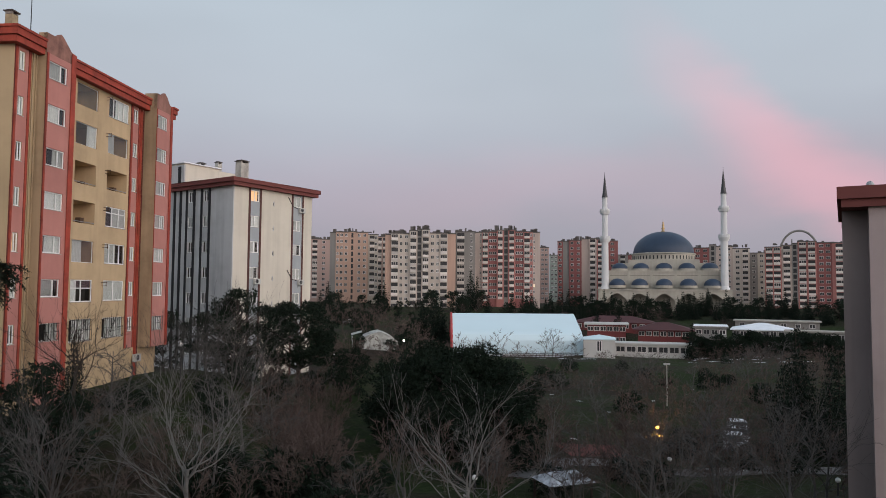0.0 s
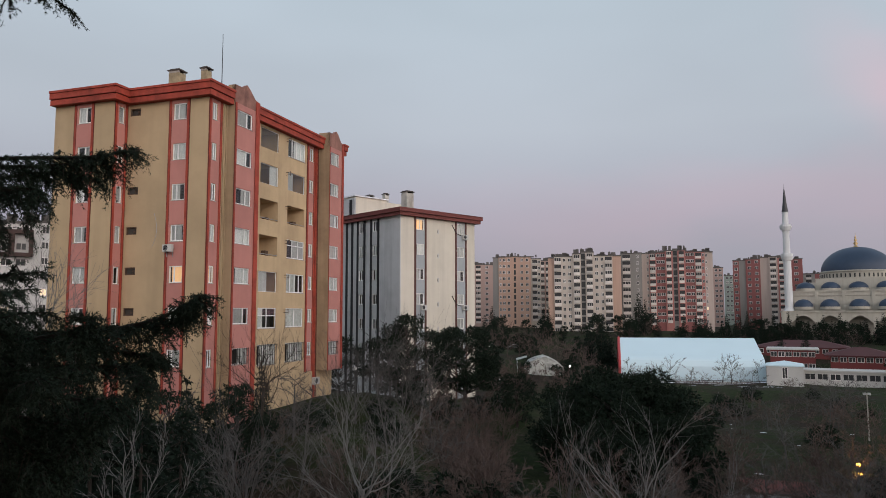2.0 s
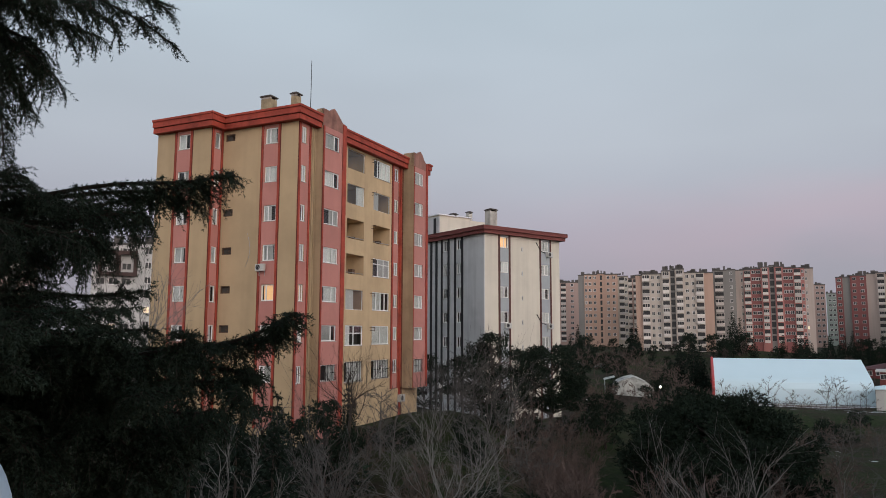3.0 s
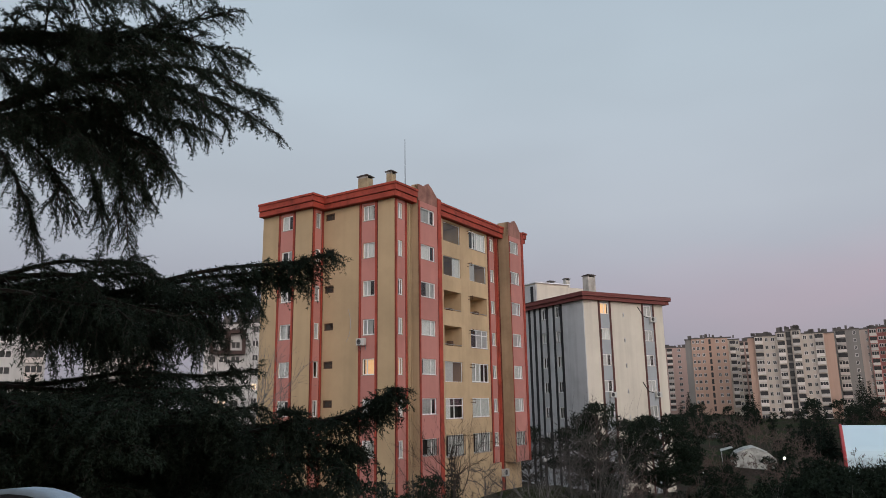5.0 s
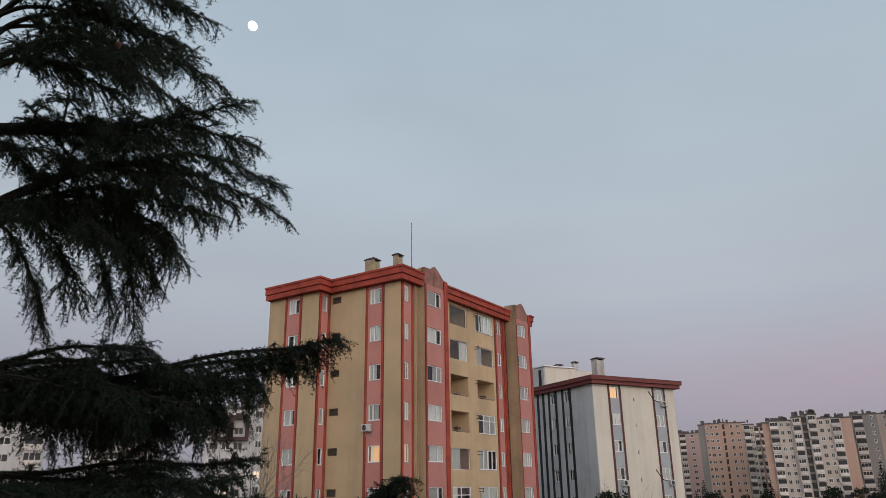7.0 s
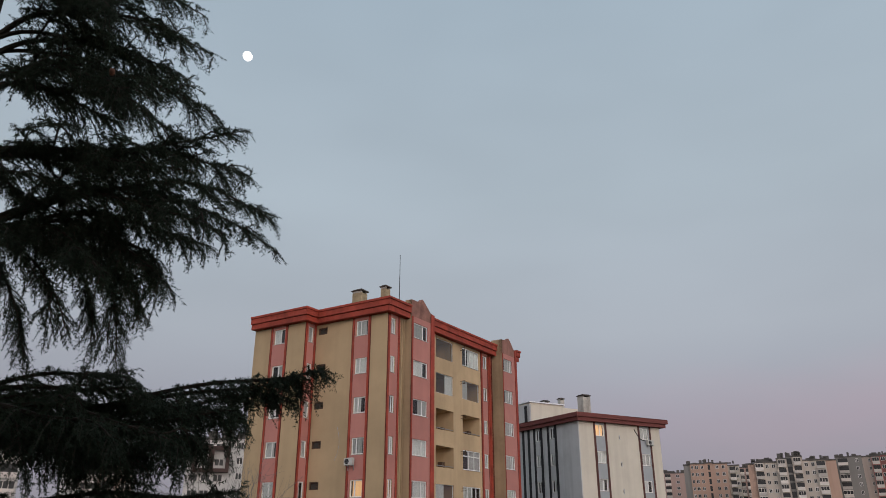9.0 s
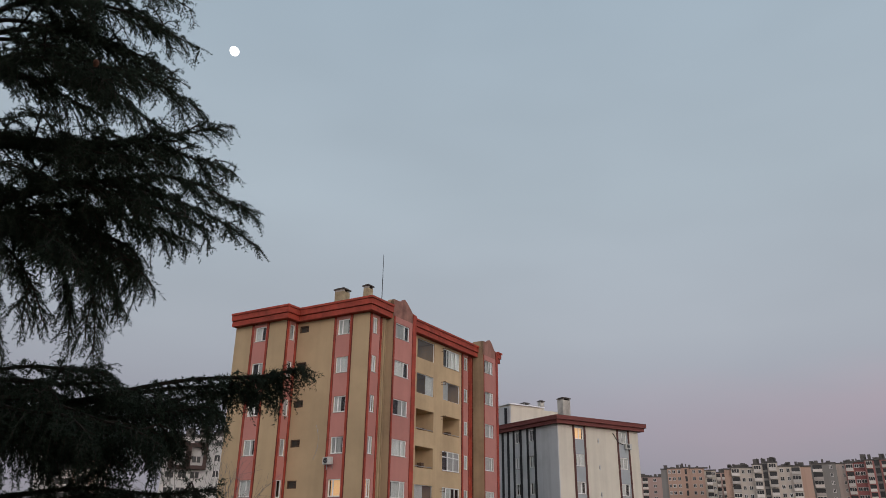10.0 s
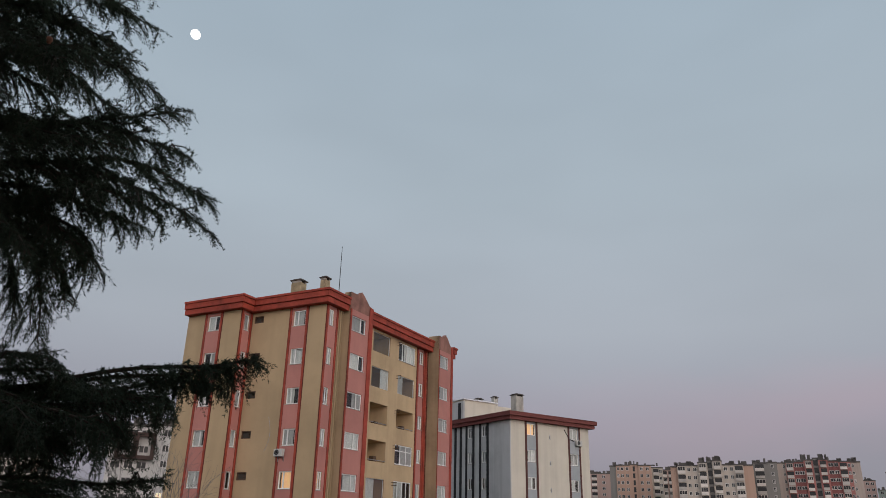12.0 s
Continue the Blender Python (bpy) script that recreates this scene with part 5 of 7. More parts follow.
def tri_mesh(name, tris, mat):
    """tris: array n x 3 x 3."""
    tris = np.asarray(tris, dtype=np.float32)
    n = len(tris)
    me = bpy.data.meshes.new(name)
    me.vertices.add(3 * n)
    me.vertices.foreach_set("co", tris.reshape(-1))
    me.loops.add(3 * n)
    me.loops.foreach_set("vertex_index", np.arange(3 * n, dtype=np.int32))
    me.polygons.add(n)
    me.polygons.foreach_set("loop_start", np.arange(0, 3 * n, 3, dtype=np.int32))
    me.materials.append(mat)
    me.update(calc_edges=True)
    return me


def needles(rs, pts, dirs, count, length, width, spread):
    """count thin triangles about each point, fanned round its direction."""
    p = np.repeat(pts, count, axis=0)
    d = np.repeat(dirs, count, axis=0) + rs.normal(0, spread, (len(pts) * count, 3))
    d /= np.linalg.norm(d, axis=1, keepdims=True) + 1e-9
    side = np.cross(d, rs.normal(0, 1, d.shape))
    side /= np.linalg.norm(side, axis=1, keepdims=True) + 1e-9
    ln = length * rs.uniform(0.6, 1.2, (len(p), 1))
    base = p + rs.normal(0, length * 0.15, p.shape)
    return np.stack([base - side * width / 2, base + side * width / 2, base + d * ln], axis=1)


# boughs, tier by tier: height of the root on the trunk over the eye, a point half-way, the tip, breadth, droop, where the foliage begins
CEDAR_CROWN = [
    (7.46, -7.35, 4.13, 7.63, -6.14, 4.69, 6.96, 0.8, 0.5, 0.07),
    (6.85, -7.23, 4.34, 7.02, -5.97, 4.9, 6.41, 0.8, 0.5, 0.07),
    (6.26, -7.23, 4.35, 6.57, -5.84, 5.05, 5.9, 0.75, 0.5, 0.07),
    (5.61, -7.17, 4.43, 6.01, -5.75, 5.16, 5.37, 0.7, 0.5, 0.12),
    (5.33, -7.54, 4.6, 5.83, -6.25, 5.35, 5.27, 0.8, 0.6, 0.17),
    (4.98, -7.07, 4.59, 5.26, -5.63, 5.29, 4.54, 0.75, 0.6, 0.12),
    (4.77, -6.98, 3.97, 4.82, -5.56, 4.3, 4.05, 0.9, 0.8, 0.22),
    (6.48, -7.11, 3.74, 6.18, -5.72, 3.74, 5.02, 0.9, 0.7, 0.17),
]
CEDAR_UPPER = [
    (4.07, -6.96, 4.76, 4.1, -5.43, 5.49, 4.41, 0.55, 0.35, 0.09),
    (4, -6.8, 4.98, 4.25, -5.56, 5.79, 4, 0.6, 0.6, 0.17),
    (4.14, -6.95, 4.41, 3.98, -5.38, 4.83, 3.55, 0.75, 0.7, 0.17),
    (2.9, -6.78, 5, 3.73, -5.08, 5.81, 2.98, 0.5, 0.45, 0.17),
    (2.93, -6.69, 5.13, 3.85, -5, 5.61, 3.25, 0.45, 0.3, 0.22),
    (2.96, -6.58, 4.6, 3.4, -5.13, 5.09, 2.9, 0.65, 0.8, 0.17),
    (2.93, -7.18, 4.79, 3.4, -5.81, 5.54, 3.06, 0.6, 0.9, 0.22),
    (2.99, -7, 4.7, 3.22, -5.72, 5.04, 2.39, 0.5, 1.1, 0.17),
]
CEDAR_HANGING = [
    (4.04, -7.59, 4.11, 3.80, -6.35, 4.24, 3.29, 0.50, 0.60, 0.25),
    (4.17, -7.88, 4.21, 3.89, -7.33, 4.56, 3.36, 0.45, 0.80, 0.30),
    (2.99, -6.86, 4.72, 2.94, -6.14, 4.86, 1.65, 0.42, 0.9, 0.07),
    (2.96, -6.76, 4.86, 2.91, -6.12, 5.03, 2.11, 0.45, 0.9, 0.12),
    (2.9, -7.19, 4.77, 2.94, -6.69, 4.96, 1.91, 0.36, 1, 0.17),
    (2.9, -7.31, 4.41, 2.83, -6.6, 4.58, 1.96, 0.34, 0.9, 0.27),
    (2.83, -7.51, 4.25, 2.75, -6.94, 4.43, 1.67, 0.34, 0.9, 0.27),
    (2.9, -6.97, 4.38, 3.02, -5.98, 4.41, 2.38, 0.5, 0.9, 0.17),
    (2.83, -6.84, 5.09, 3.21, -6.28, 5.31, 2.59, 0.4, 0.9, 0.17),
]
CEDAR_LONG = [
    (0.87, -5.89, 5.59, 1.44, -4.52, 6.13, 1.63, 0.40, 0.75, 0.06),
    (0.85, -5.96, 5.59, 1.38, -4.81, 6.03, 1.56, 0.50, 0.90, 0.06),
    (0.93, -5.98, 5.35, 1.14, -5.1, 5.53, 1.14, 0.5, 1.1, 0.06),
    (1.2, -7.03, 4.83, 1.57, -6.11, 5.06, 1.48, 0.45, 0.45, 0.07),
    (1.2, -6.66, 4.84, 1.43, -5.74, 5.02, 1.24, 0.5, 0.6, 0.07),
    (1.09, -6.53, 4.68, 1.16, -5.3, 5.06, 0.78, 0.6, 1, 0.06),
    (1.15, -6.58, 4.43, 1.13, -5.45, 4.44, 0.77, 0.7, 1, 0.07),
    (1.09, -7.01, 4.86, 1.1, -6.07, 5.4, 0.62, 0.6, 1, 0.07),
    (1.15, -6.73, 5.24, 1.11, -5.83, 5.8, 0.87, 0.6, 1.1, 0.07),
]
CEDAR_SHELF = [
    (0.34, -6.73, 5.24, 0.37, -5.25, 5.8, 0.43, 0.22, 0.3, 0.12),
    (0.26, -6.26, 4.7, 0.2, -4.77, 5.02, 0.22, 0.75, 0.45, 0.06),
    (0.17, -6.18, 4.3, 0.14, -4.78, 4.44, 0.17, 0.8, 0.45, 0.06),
    (0.09, -6.13, 4.02, 0.04, -4.81, 3.96, 0.06, 0.8, 0.5, 0.06),
    (0.03, -6.63, 5.21, 0.01, -5.24, 5.94, 0.05, 0.7, 0.6, 0.06),
    (-0.13, -6.3, 4.65, -0.09, -4.76, 4.89, -0.14, 0.9, 0.6, 0.06),
    (-0.13, -6.21, 4.09, -0.12, -4.77, 4.01, -0.24, 0.9, 0.6, 0.06),
]
CEDAR_LOWER = [
    (-0.43, -5.16, 6.14, -0.12, -3.94, 6.39, 0.21, 0.36, 0.60, 0.06),
    (-0.46, -5.19, 6.17, -0.19, -4.12, 6.40, 0.10, 0.50, 0.80, 0.06),
    (-0.55, -5.4, 6.19, -0.38, -4.4, 6.33, -0.37, 0.6, 0.9, 0.06),
    (-0.6, -5.38, 5.94, -0.48, -4.26, 5.94, -0.61, 0.65, 0.8, 0.06),
    (-0.72, -5.42, 5.64, -0.67, -4.31, 5.53, -0.83, 0.75, 0.8, 0.06),
    (-0.38, -5.89, 5.88, -0.26, -4.92, 6.2, -0.26, 0.7, 0.7, 0.06),
    (-0.83, -5.58, 5.48, -0.82, -4.42, 5.32, -1.09, 0.8, 0.8, 0.06),
    (-1.06, -5.76, 5.28, -0.95, -4.51, 5.11, -1.34, 0.9, 0.8, 0.06),
    (-0.66, -5.63, 5.13, -0.43, -4.31, 4.76, -0.47, 0.9, 0.7, 0.06),
    (-1.28, -5.96, 5.36, -1.18, -5, 5.21, -1.72, 0.9, 0.8, 0.06),
]


def cedar_bough(rs, a, via, tip, breadth, hang, start, coarse, forks=0):
    """A cedar bough: wood, and side sprays that fan out, droop and end in combs of short shoots set with needle tufts."""
    a, via, tip = np.array(a, float), np.array(via, float), np.array(tip, float)
    ctl = 2 * via - (a + tip) / 2
    down = np.array([0, 0, 1.0])
    wob, ph = rs.uniform(0.05, 0.12), rs.uniform(0, 6.28)

    def pos(u):
        return (1 - u) ** 2 * a + 2 * u * (1 - u) * ctl + u * u * tip + down * wob * math.sin(ph + 10 * u) * u * (1 - u) * 2

    ln = np.linalg.norm(via - a) + np.linalg.norm(tip - via)
    wood, pts, dirs = Soup(), [], []
    n = max(3, int(ln / 0.15))
    prev, thick = pos(0), min(0.034, 0.012 * ln)
    for i in range(1, n + 1):
        q = pos(i / n)
        wood.tube(prev, q, thick * (1 - (i - 1) / n) + 0.006, thick * (1 - i / n) + 0.006, 5)
        prev = q
    kin = []
    for i in range(forks):
        # a forked side bough with sprays of its own
        u = start + 0.1 + (0.82 - start) * (i + rs.uniform(0, 0.9)) / forks
        root, ahead = pos(u), pos(u + 0.02) - pos(u - 0.02)
        go = np.array(Matrix.Rotation(radians((1 if i % 2 else -1) * rs.uniform(15, 65)), 3, "Z")) @ (ahead / np.linalg.norm(ahead))
        go[2] += rs.uniform(-0.6, 0.3) * (0.5 + hang) * (1.15 - 0.7 * u)
        end = root + go / np.linalg.norm(go) * rs.uniform(0.4, 0.9) * (1.3 - 0.95 * u)
        kin.append(cedar_bough(rs, root, (root + end) / 2 + down * rs.uniform(0.0, 0.07), end, breadth * 0.42, hang, 0.12, coarse))

    def tufts(p0, d, length, fall, step=0.027):
        k = max(2, int(length / step))
        f = (np.arange(k) + 0.5)[:, None] / k
        pts.append(p0 + d * length * f - down * fall * length * f * f)
        dd = d - down * 2 * fall * f
        dirs.append(dd / np.linalg.norm(dd, axis=1, keepdims=True))

    gap = 0.066 if not coarse else 0.09
    m = int(ln * (1 - start) / gap)
    side = 1
    for i in range(m + 1):
        for _ in range(2):
            side = -side
            u = min(1.0, start + (1 - start) * (i + rs.uniform(-0.5, 0.5)) / m)
            u = max(u, 0.02)
            root, ahead = pos(u), pos(min(1.0, u + 0.02)) - pos(u - 0.02)
            tang = ahead / np.linalg.norm(ahead)
            across = np.cross(tang, down)
            across /= np.linalg.norm(across) + 1e-6
            ramp_in = min(1.0, 0.3 + 1.8 * (u - start))
            if rs.random() > 0.45 + 2.6 * (u - start):
                continue
            sl = (breadth * (0.72 if forks else 1.0) * ramp_in * (1 - u) ** 0.55 + 0.10) * rs.uniform(0.3, 1.2)
            d = tang * rs.uniform(0.25, 1.05) + across * side * rs.uniform(0.15, 1.05) + down * rs.uniform(-0.45, 0.26)
            d /= np.linalg.norm(d)
            fall = hang * rs.uniform(0.15, 1.0)
            k = max(3, int(sl / 0.058))
            p0 = root
            for j in range(k):
                f = (j + 1) / k
                p1 = root + d * sl * f - down * fall * sl * f * f
                if j % 2 or j == k - 1:
                    wood.tube(p0, p1, 0.007 * (1 - f) + 0.0035, 0.006 * (1 - f) + 0.003, 3)
                    p0 = p1
                tg = d - down * 2 * fall * f
                tg /= np.linalg.norm(tg)
                pp = np.cross(tg, down)
                pp /= np.linalg.norm(pp) + 1e-6
                td = tg * rs.uniform(0.6, 1.1) + pp * (1 if j % 2 else -1) * rs.uniform(0.2, 0.9) - down * rs.uniform(-0.15, 0.75) * min(1.0, hang) + rs.normal(0, 0.15, 3)
                td /= np.linalg.norm(td)
                tufts(p1, td, (0.075 + 0.15 * (1 - f)) * rs.uniform(0.6, 1.35), 0.25)
            tufts(root, d, sl, fall, 0.03)
            if rs.random() < 0.30 * hang:
                # a pendulous end
                hl = rs.uniform(0.1, 0.3) * hang
                q, hd = p0, np.array([rs.normal(0, 0.25), rs.normal(0, 0.25), -1.0])
                hd /= np.linalg.norm(hd)
                wood.tube(q, q + hd * hl, 0.004, 0.002, 3)
                tufts(q, hd, hl, 0.0)
                for w in range(int(hl / 0.07)):
                    sd = hd + rs.normal(0, 0.55, 3)
                    sd /= np.linalg.norm(sd)
                    tufts(q + hd * 0.07 * w, sd, rs.uniform(0.06, 0.13), 0.3)
    # short spurs on the bough itself
    for i in range(int(ln * (1 - start) / 0.032)):
        u = min(0.97, max(0.03, start + (1 - start) * rs.random()))
        ahead = pos(u + 0.02) - pos(u - 0.02)
        sp = ahead / np.linalg.norm(ahead) * 0.7 + np.array([rs.normal(0, 0.5), rs.normal(0, 0.5), rs.uniform(-0.1, 0.75)])
        tufts(pos(u), sp / np.linalg.norm(sp), rs.uniform(0.05, 0.11), 0.1)
    p, d = np.concatenate(pts), np.concatenate(dirs)
    tris = needles(rs, p, d, 5, 0.043, 0.0098, 0.8) if coarse else needles(rs, p, d, 6, 0.036, 0.0068, 0.8)
    for w, tr in kin:
        k = len(wood.v)
        wood.v += w.v
        wood.f += [tuple(q + k for q in f) for f in w.f]
        tris = np.concatenate([tris, tr])
    return wood, tris


def build_cedar():
    rs = np.random.RandomState(11)
    base = EYE - 13.0
    tx, ty = -8.3, 3.9
    t = thing("cedar_tree", "tall dark green cedar with layered drooping branches", "tree", Matrix.Translation((tx, ty, base)))
    s = Soup()
    prev = (0, 0, -0.6)
    for i in range(1, 25):
        q = (0.05 * math.sin(i * 0.7), 0.05 * math.cos(i * 0.9), i * 0.92)
        s.tube(prev, q, 0.36 * (1 - (i - 1) / 27), 0.36 * (1 - i / 27), 10)
        prev = q
    part("trunk", s, BARK, t, smooth=True)
    s = Soup()
    s.lathe([(0.004, -0.045), (0.026, -0.03), (0.034, 0.0), (0.028, 0.03), (0.004, 0.048)], 10, (-6.09 - tx, 4.18 - ty, 4.61 + 13.0))
    part("cone", s, material("ripe_cone", (0.12, 0.05, 0.03), 0.9, 0.2, 20.0), t, "reddish brown upright cone", smooth=True)
    for tier, coarse, forks, swings in ((CEDAR_CROWN, False, 9, (8,)), (CEDAR_UPPER, False, 9, ()), (CEDAR_HANGING, False, 3, ()), (CEDAR_LONG, False, 2, (9,)), (CEDAR_SHELF, True, 3, (-10,)), (CEDAR_LOWER, True, 1, (-12,))):
        for rz, vx, vy, vz, x, y, z, breadth, hang, start in tier:
            wood, tris = cedar_bough(rs, (0.1, 0.1, rz + 13.0), (vx - tx, vy - ty, vz + 13.0), (x - tx, y - ty, z + 13.0), breadth, hang, start, coarse, forks)
            limb = part("limb", wood, BARK, t)
            part("needle_sprays", tri_mesh("needle_sprays", tris, CEDAR_GREEN), None, limb, "dark green needle sprays")
            # shorter boughs of the same whorl, before or behind
            for swing in swings:
                m = np.array(Matrix.Rotation(radians(swing * rs.uniform(0.7, 1.5)), 3, "Z")) * rs.uniform(0.72, 0.88)
                v2, t2 = m @ np.array((vx - tx, vy - ty, vz - rz)), m @ np.array((x - tx, y - ty, z - rz))
                up = np.array((0.0, 0.0, rz + 13.0 - rs.uniform(0.02, 0.16)))
                wood, tris = cedar_bough(rs, up, v2 + up, t2 + up, breadth, hang, start + 0.1, True)
                limb = part("limb", wood, BARK, t)
                part("needle_sprays", tri_mesh("needle_sprays", tris, CEDAR_GREEN), None, limb, "dark green needle sprays")


build_cedar()


def bare_tree_mesh(seed, height, limbs, per_limb, per_branch, lean, rad, mat, twig_r=0.009, low=0.12, seg=9):
    """A leafless tree: a short trunk, long rising limbs, side branches and fine twigs, all tapered."""
    rs = random.Random(seed)
    s = Soup()

    def shoot(p, d, ln, r0, r1, n, wob, up):
        """One wandering stem; returns its points and directions."""
        out, q, d = [], Vector(p), Vector(d).normalized()
        for i in range(n):
            d = (d + Vector((rs.gauss(0, wob), rs.gauss(0, wob), rs.gauss(up, wob)))).normalized()
            q2 = q + d * ln / n
            s.tube(q, q2, r0 + (r1 - r0) * i / n, r0 + (r1 - r0) * (i + 1) / n, 5 if r0 > 0.04 else 3)
            out.append((q2, d.copy()))
            q = q2
        return out

    def blade(p, d, ln, r):
        """A single fine twig."""
        o = d.orthogonal().normalized()
        o.rotate(Matrix.Rotation(rs.uniform(0, 2 * math.pi), 3, d))
        q = p + d * ln + Vector((rs.gauss(0, 0.06), rs.gauss(0, 0.06), rs.gauss(0, 0.06))) * ln
        s.quad(tuple(p - o * r), tuple(p + o * r), tuple(q))

    def aside(d, spread):
        o = d.orthogonal().normalized()
        o.rotate(Matrix.Rotation(rs.uniform(0, 2 * math.pi), 3, d))
        return (d + o * spread).normalized()

    lead = shoot((0, 0, -0.4), (rs.gauss(0, 0.06), rs.gauss(0, 0.06), 1), height * 0.72, rad, rad * 0.28, 12, 0.045, 0.02)
    wood = s
    s = Soup()
    for k in range(limbs):
        a = 2.4 * k + rs.uniform(-0.5, 0.5)
        u = low + (0.97 - low) * (k + rs.uniform(0, 1)) / limbs
        root, _ = lead[min(11, int(u * 12))]
        ln = height * rs.uniform(0.30, 0.62) * (1.2 - 0.75 * u)
        tilt = lean * rs.uniform(0.6, 1.5)
        stem = shoot(root, (math.cos(a) * tilt, math.sin(a) * tilt, 1), ln, rad * rs.uniform(0.28, 0.42), 0.012, seg, 0.125 if seg > 6 else 0.12, 0.0)
        for j in range(per_limb):
            u = rs.uniform(0.12, 1.0)
            p, d = stem[min(seg - 1, int(u * seg))]
            bl = ln * rs.uniform(0.2, 0.5) * (1.15 - 0.6 * u)
            br = shoot(p, aside(d, rs.uniform(0.5, 1.1)), bl, 0.017, twig_r, 3, 0.10, 0.03)
            for _ in range(per_branch):
                p2, d2 = rs.choice(br)
                blade(p2, aside(d2, rs.uniform(0.4, 1.0)), bl * rs.uniform(0.35, 0.8), twig_r * 1.3)
    return [("trunk", wood.mesh("trunk", mat)), ("crown", s.mesh("crown", mat))]


def leaf_tris(rs, centres, radii, count, size, flat=1.0, droop=0.0):
    """Small leaf triangles filling clumps."""
    out = []
    for c, r in zip(centres, radii):
        n = int(count * r * r)
        v = rs.normal(0, 1, (n, 3))
        v /= np.linalg.norm(v, axis=1, keepdims=True)
        p = np.array(c) + v * r * (rs.uniform(0.25, 1.0, (n, 1)) ** 0.45) * np.array([1, 1, flat])
        d = v + rs.normal(0, 0.7, (n, 3)) - np.array([0, 0, droop])
        d /= np.linalg.norm(d, axis=1, keepdims=True)
        sd = np.cross(d, rs.normal(0, 1, (n, 3)))
        sd /= np.linalg.norm(sd, axis=1, keepdims=True)
        L_ = size * rs.uniform(0.6, 1.4, (n, 1))
        out.append(np.stack([p - sd * L_ * 0.22, p + sd * L_ * 0.22, p + d * L_], axis=1))
    return np.concatenate(out)


def pine_meshes(seed, height, radius, crown_from, clumps, count=420, size=0.22, flat=0.7):
    """Broad pine: forked trunk and an uneven crown of needle clumps with gaps."""
    rs = np.random.RandomState(seed)
    s = Soup()
    s.tube((0, 0, -0.5), (0.2, 0.1, height * crown_from), 0.22, 0.16, 8)
    cs, rr = [], []
    for i in range(clumps):
        a, u = rs.uniform(0, 2 * np.pi), rs.uniform(0, 1)
        z = crown_from + (1 - crown_from) * u
        env = radius * math.sin(math.pi * (0.12 + 0.80 * u) ** 0.9) ** 0.7
        k = env * rs.uniform(0.25, 1.0) ** 0.6
        c = (k * math.cos(a), k * math.sin(a), height * z)
        cs.append(c)
        rr.append(rs.uniform(0.45, 1.0) * radius * 0.24)
        s.tube((0.1, 0.1, height * max(crown_from * 0.8, z - 0.22)), c, 0.06, 0.02, 4)
    return s.mesh("trunk", BARK), tri_mesh("crown", leaf_tris(rs, cs, rr, count, size, flat), PINE_GREEN)


def conifer_meshes(seed, height, radius, layers=16, count=700, size=0.2):
    """Spire-shaped conifer with whorls of drooping branches."""
    rs = np.random.RandomState(seed)
    s = Soup()
    s.tube((0, 0, -0.5), (0, 0, height * 0.97), 0.17, 0.02, 6)
    cs, rr = [], []
    for i in range(layers):
        u = (i + 0.5) / layers
        z = height * (0.06 + 0.93 * u)
        R = radius * (1 - u) ** 0.85 + 0.08
        n = max(3, int(9 * (1 - u)) + 2)
        for k in range(n):
            a = 2 * np.pi * (k + rs.uniform(-0.35, 0.35)) / n + i
            tip = R * rs.uniform(0.7, 1.15)
            s.tube((0, 0, z), (tip * math.cos(a), tip * math.sin(a), z - 0.28 * tip), 0.025, 0.008, 3)
            for f in (0.35, 0.65, 0.95):
                cs.append((tip * f * math.cos(a), tip * f * math.sin(a), z - 0.28 * tip * f))
                rr.append((0.16 + 0.16 * (1 - f)) * (0.5 + R / radius) * radius * 0.55)
    return s.mesh("trunk", BARK), tri_mesh("crown", leaf_tris(rs, cs, rr, count / 3, size, 0.6, 0.35), CONIFER_GREEN)


def plant(name, label, category, meshes, x, y, scale=1.0, rz=0.0, group="", sink=0.0, base=None):
    z = ground_z(x, y) - sink if base is None else base
    t = thing(name, label, category, turn(rz, x, y, z), group)
    t.scale = (scale,) * 3
    for nm, me in meshes:
        part(nm, me, None, t)
    return t


def wide(pair):
    return [("trunk", pair[0]), ("crown", pair[1])]


PR = random.Random(5)
con_near = wide(conifer_meshes(25, 11.0, 3.1, 24, 480, 0.25))
for bearing, d, sc in ((32.5, 25, 0.90), (35.2, 22, 0.95), (38.5, 20, 1.0), (43, 18.5, 0.95), (48, 17.5, 0.98), (40.5, 26, 0.9), (36.0, 29, 0.85)):
    x, y = polar(bearing, d)
    plant("conifer", "dark conifer growing below the cedar", "tree", con_near, x, y, sc, PR.uniform(0, 360), "conifers below the cedar")
# big dark pine in the middle of the park
plant("pine_tree", "broad dark green pine standing in the park", "tree", wide(pine_meshes(3, 8.1, 7.2, 0.02, 190, 300, 0.28, 0.75)), 0.9, 62, rz=20)
plant("pine_tree", "umbrella-shaped dark pine before the cream block", "tree", wide(pine_meshes(4, 9.3, 4.1, 0.40, 84, 480, 0.23, 0.6)), -13.9, 70, rz=70)
pine_far = wide(pine_meshes(18, 7.6, 3.3, 0.15, 44, 130, 0.44, 0.7))
pine_b = wide(pine_meshes(8, 7.6, 3.3, 0.15, 60, 300, 0.27, 0.7))
for x, y, sc in ((-18.5, 66, 1.02), (-20.6, 69, 0.95), (-9.5, 76, 0.7), (-22.3, 40.8, 0.78), (-25.2, 38.2, 0.8), (-27.5, 72, 0.8), (-29.5, 33.5, 0.6), (-24.5, 32, 0.55), (-33, 30, 0.7)):
    plant("pine_tree", "rounded dark green pine among bare trees", "tree", pine_b, x, y, sc, PR.uniform(0, 360), "park pines")
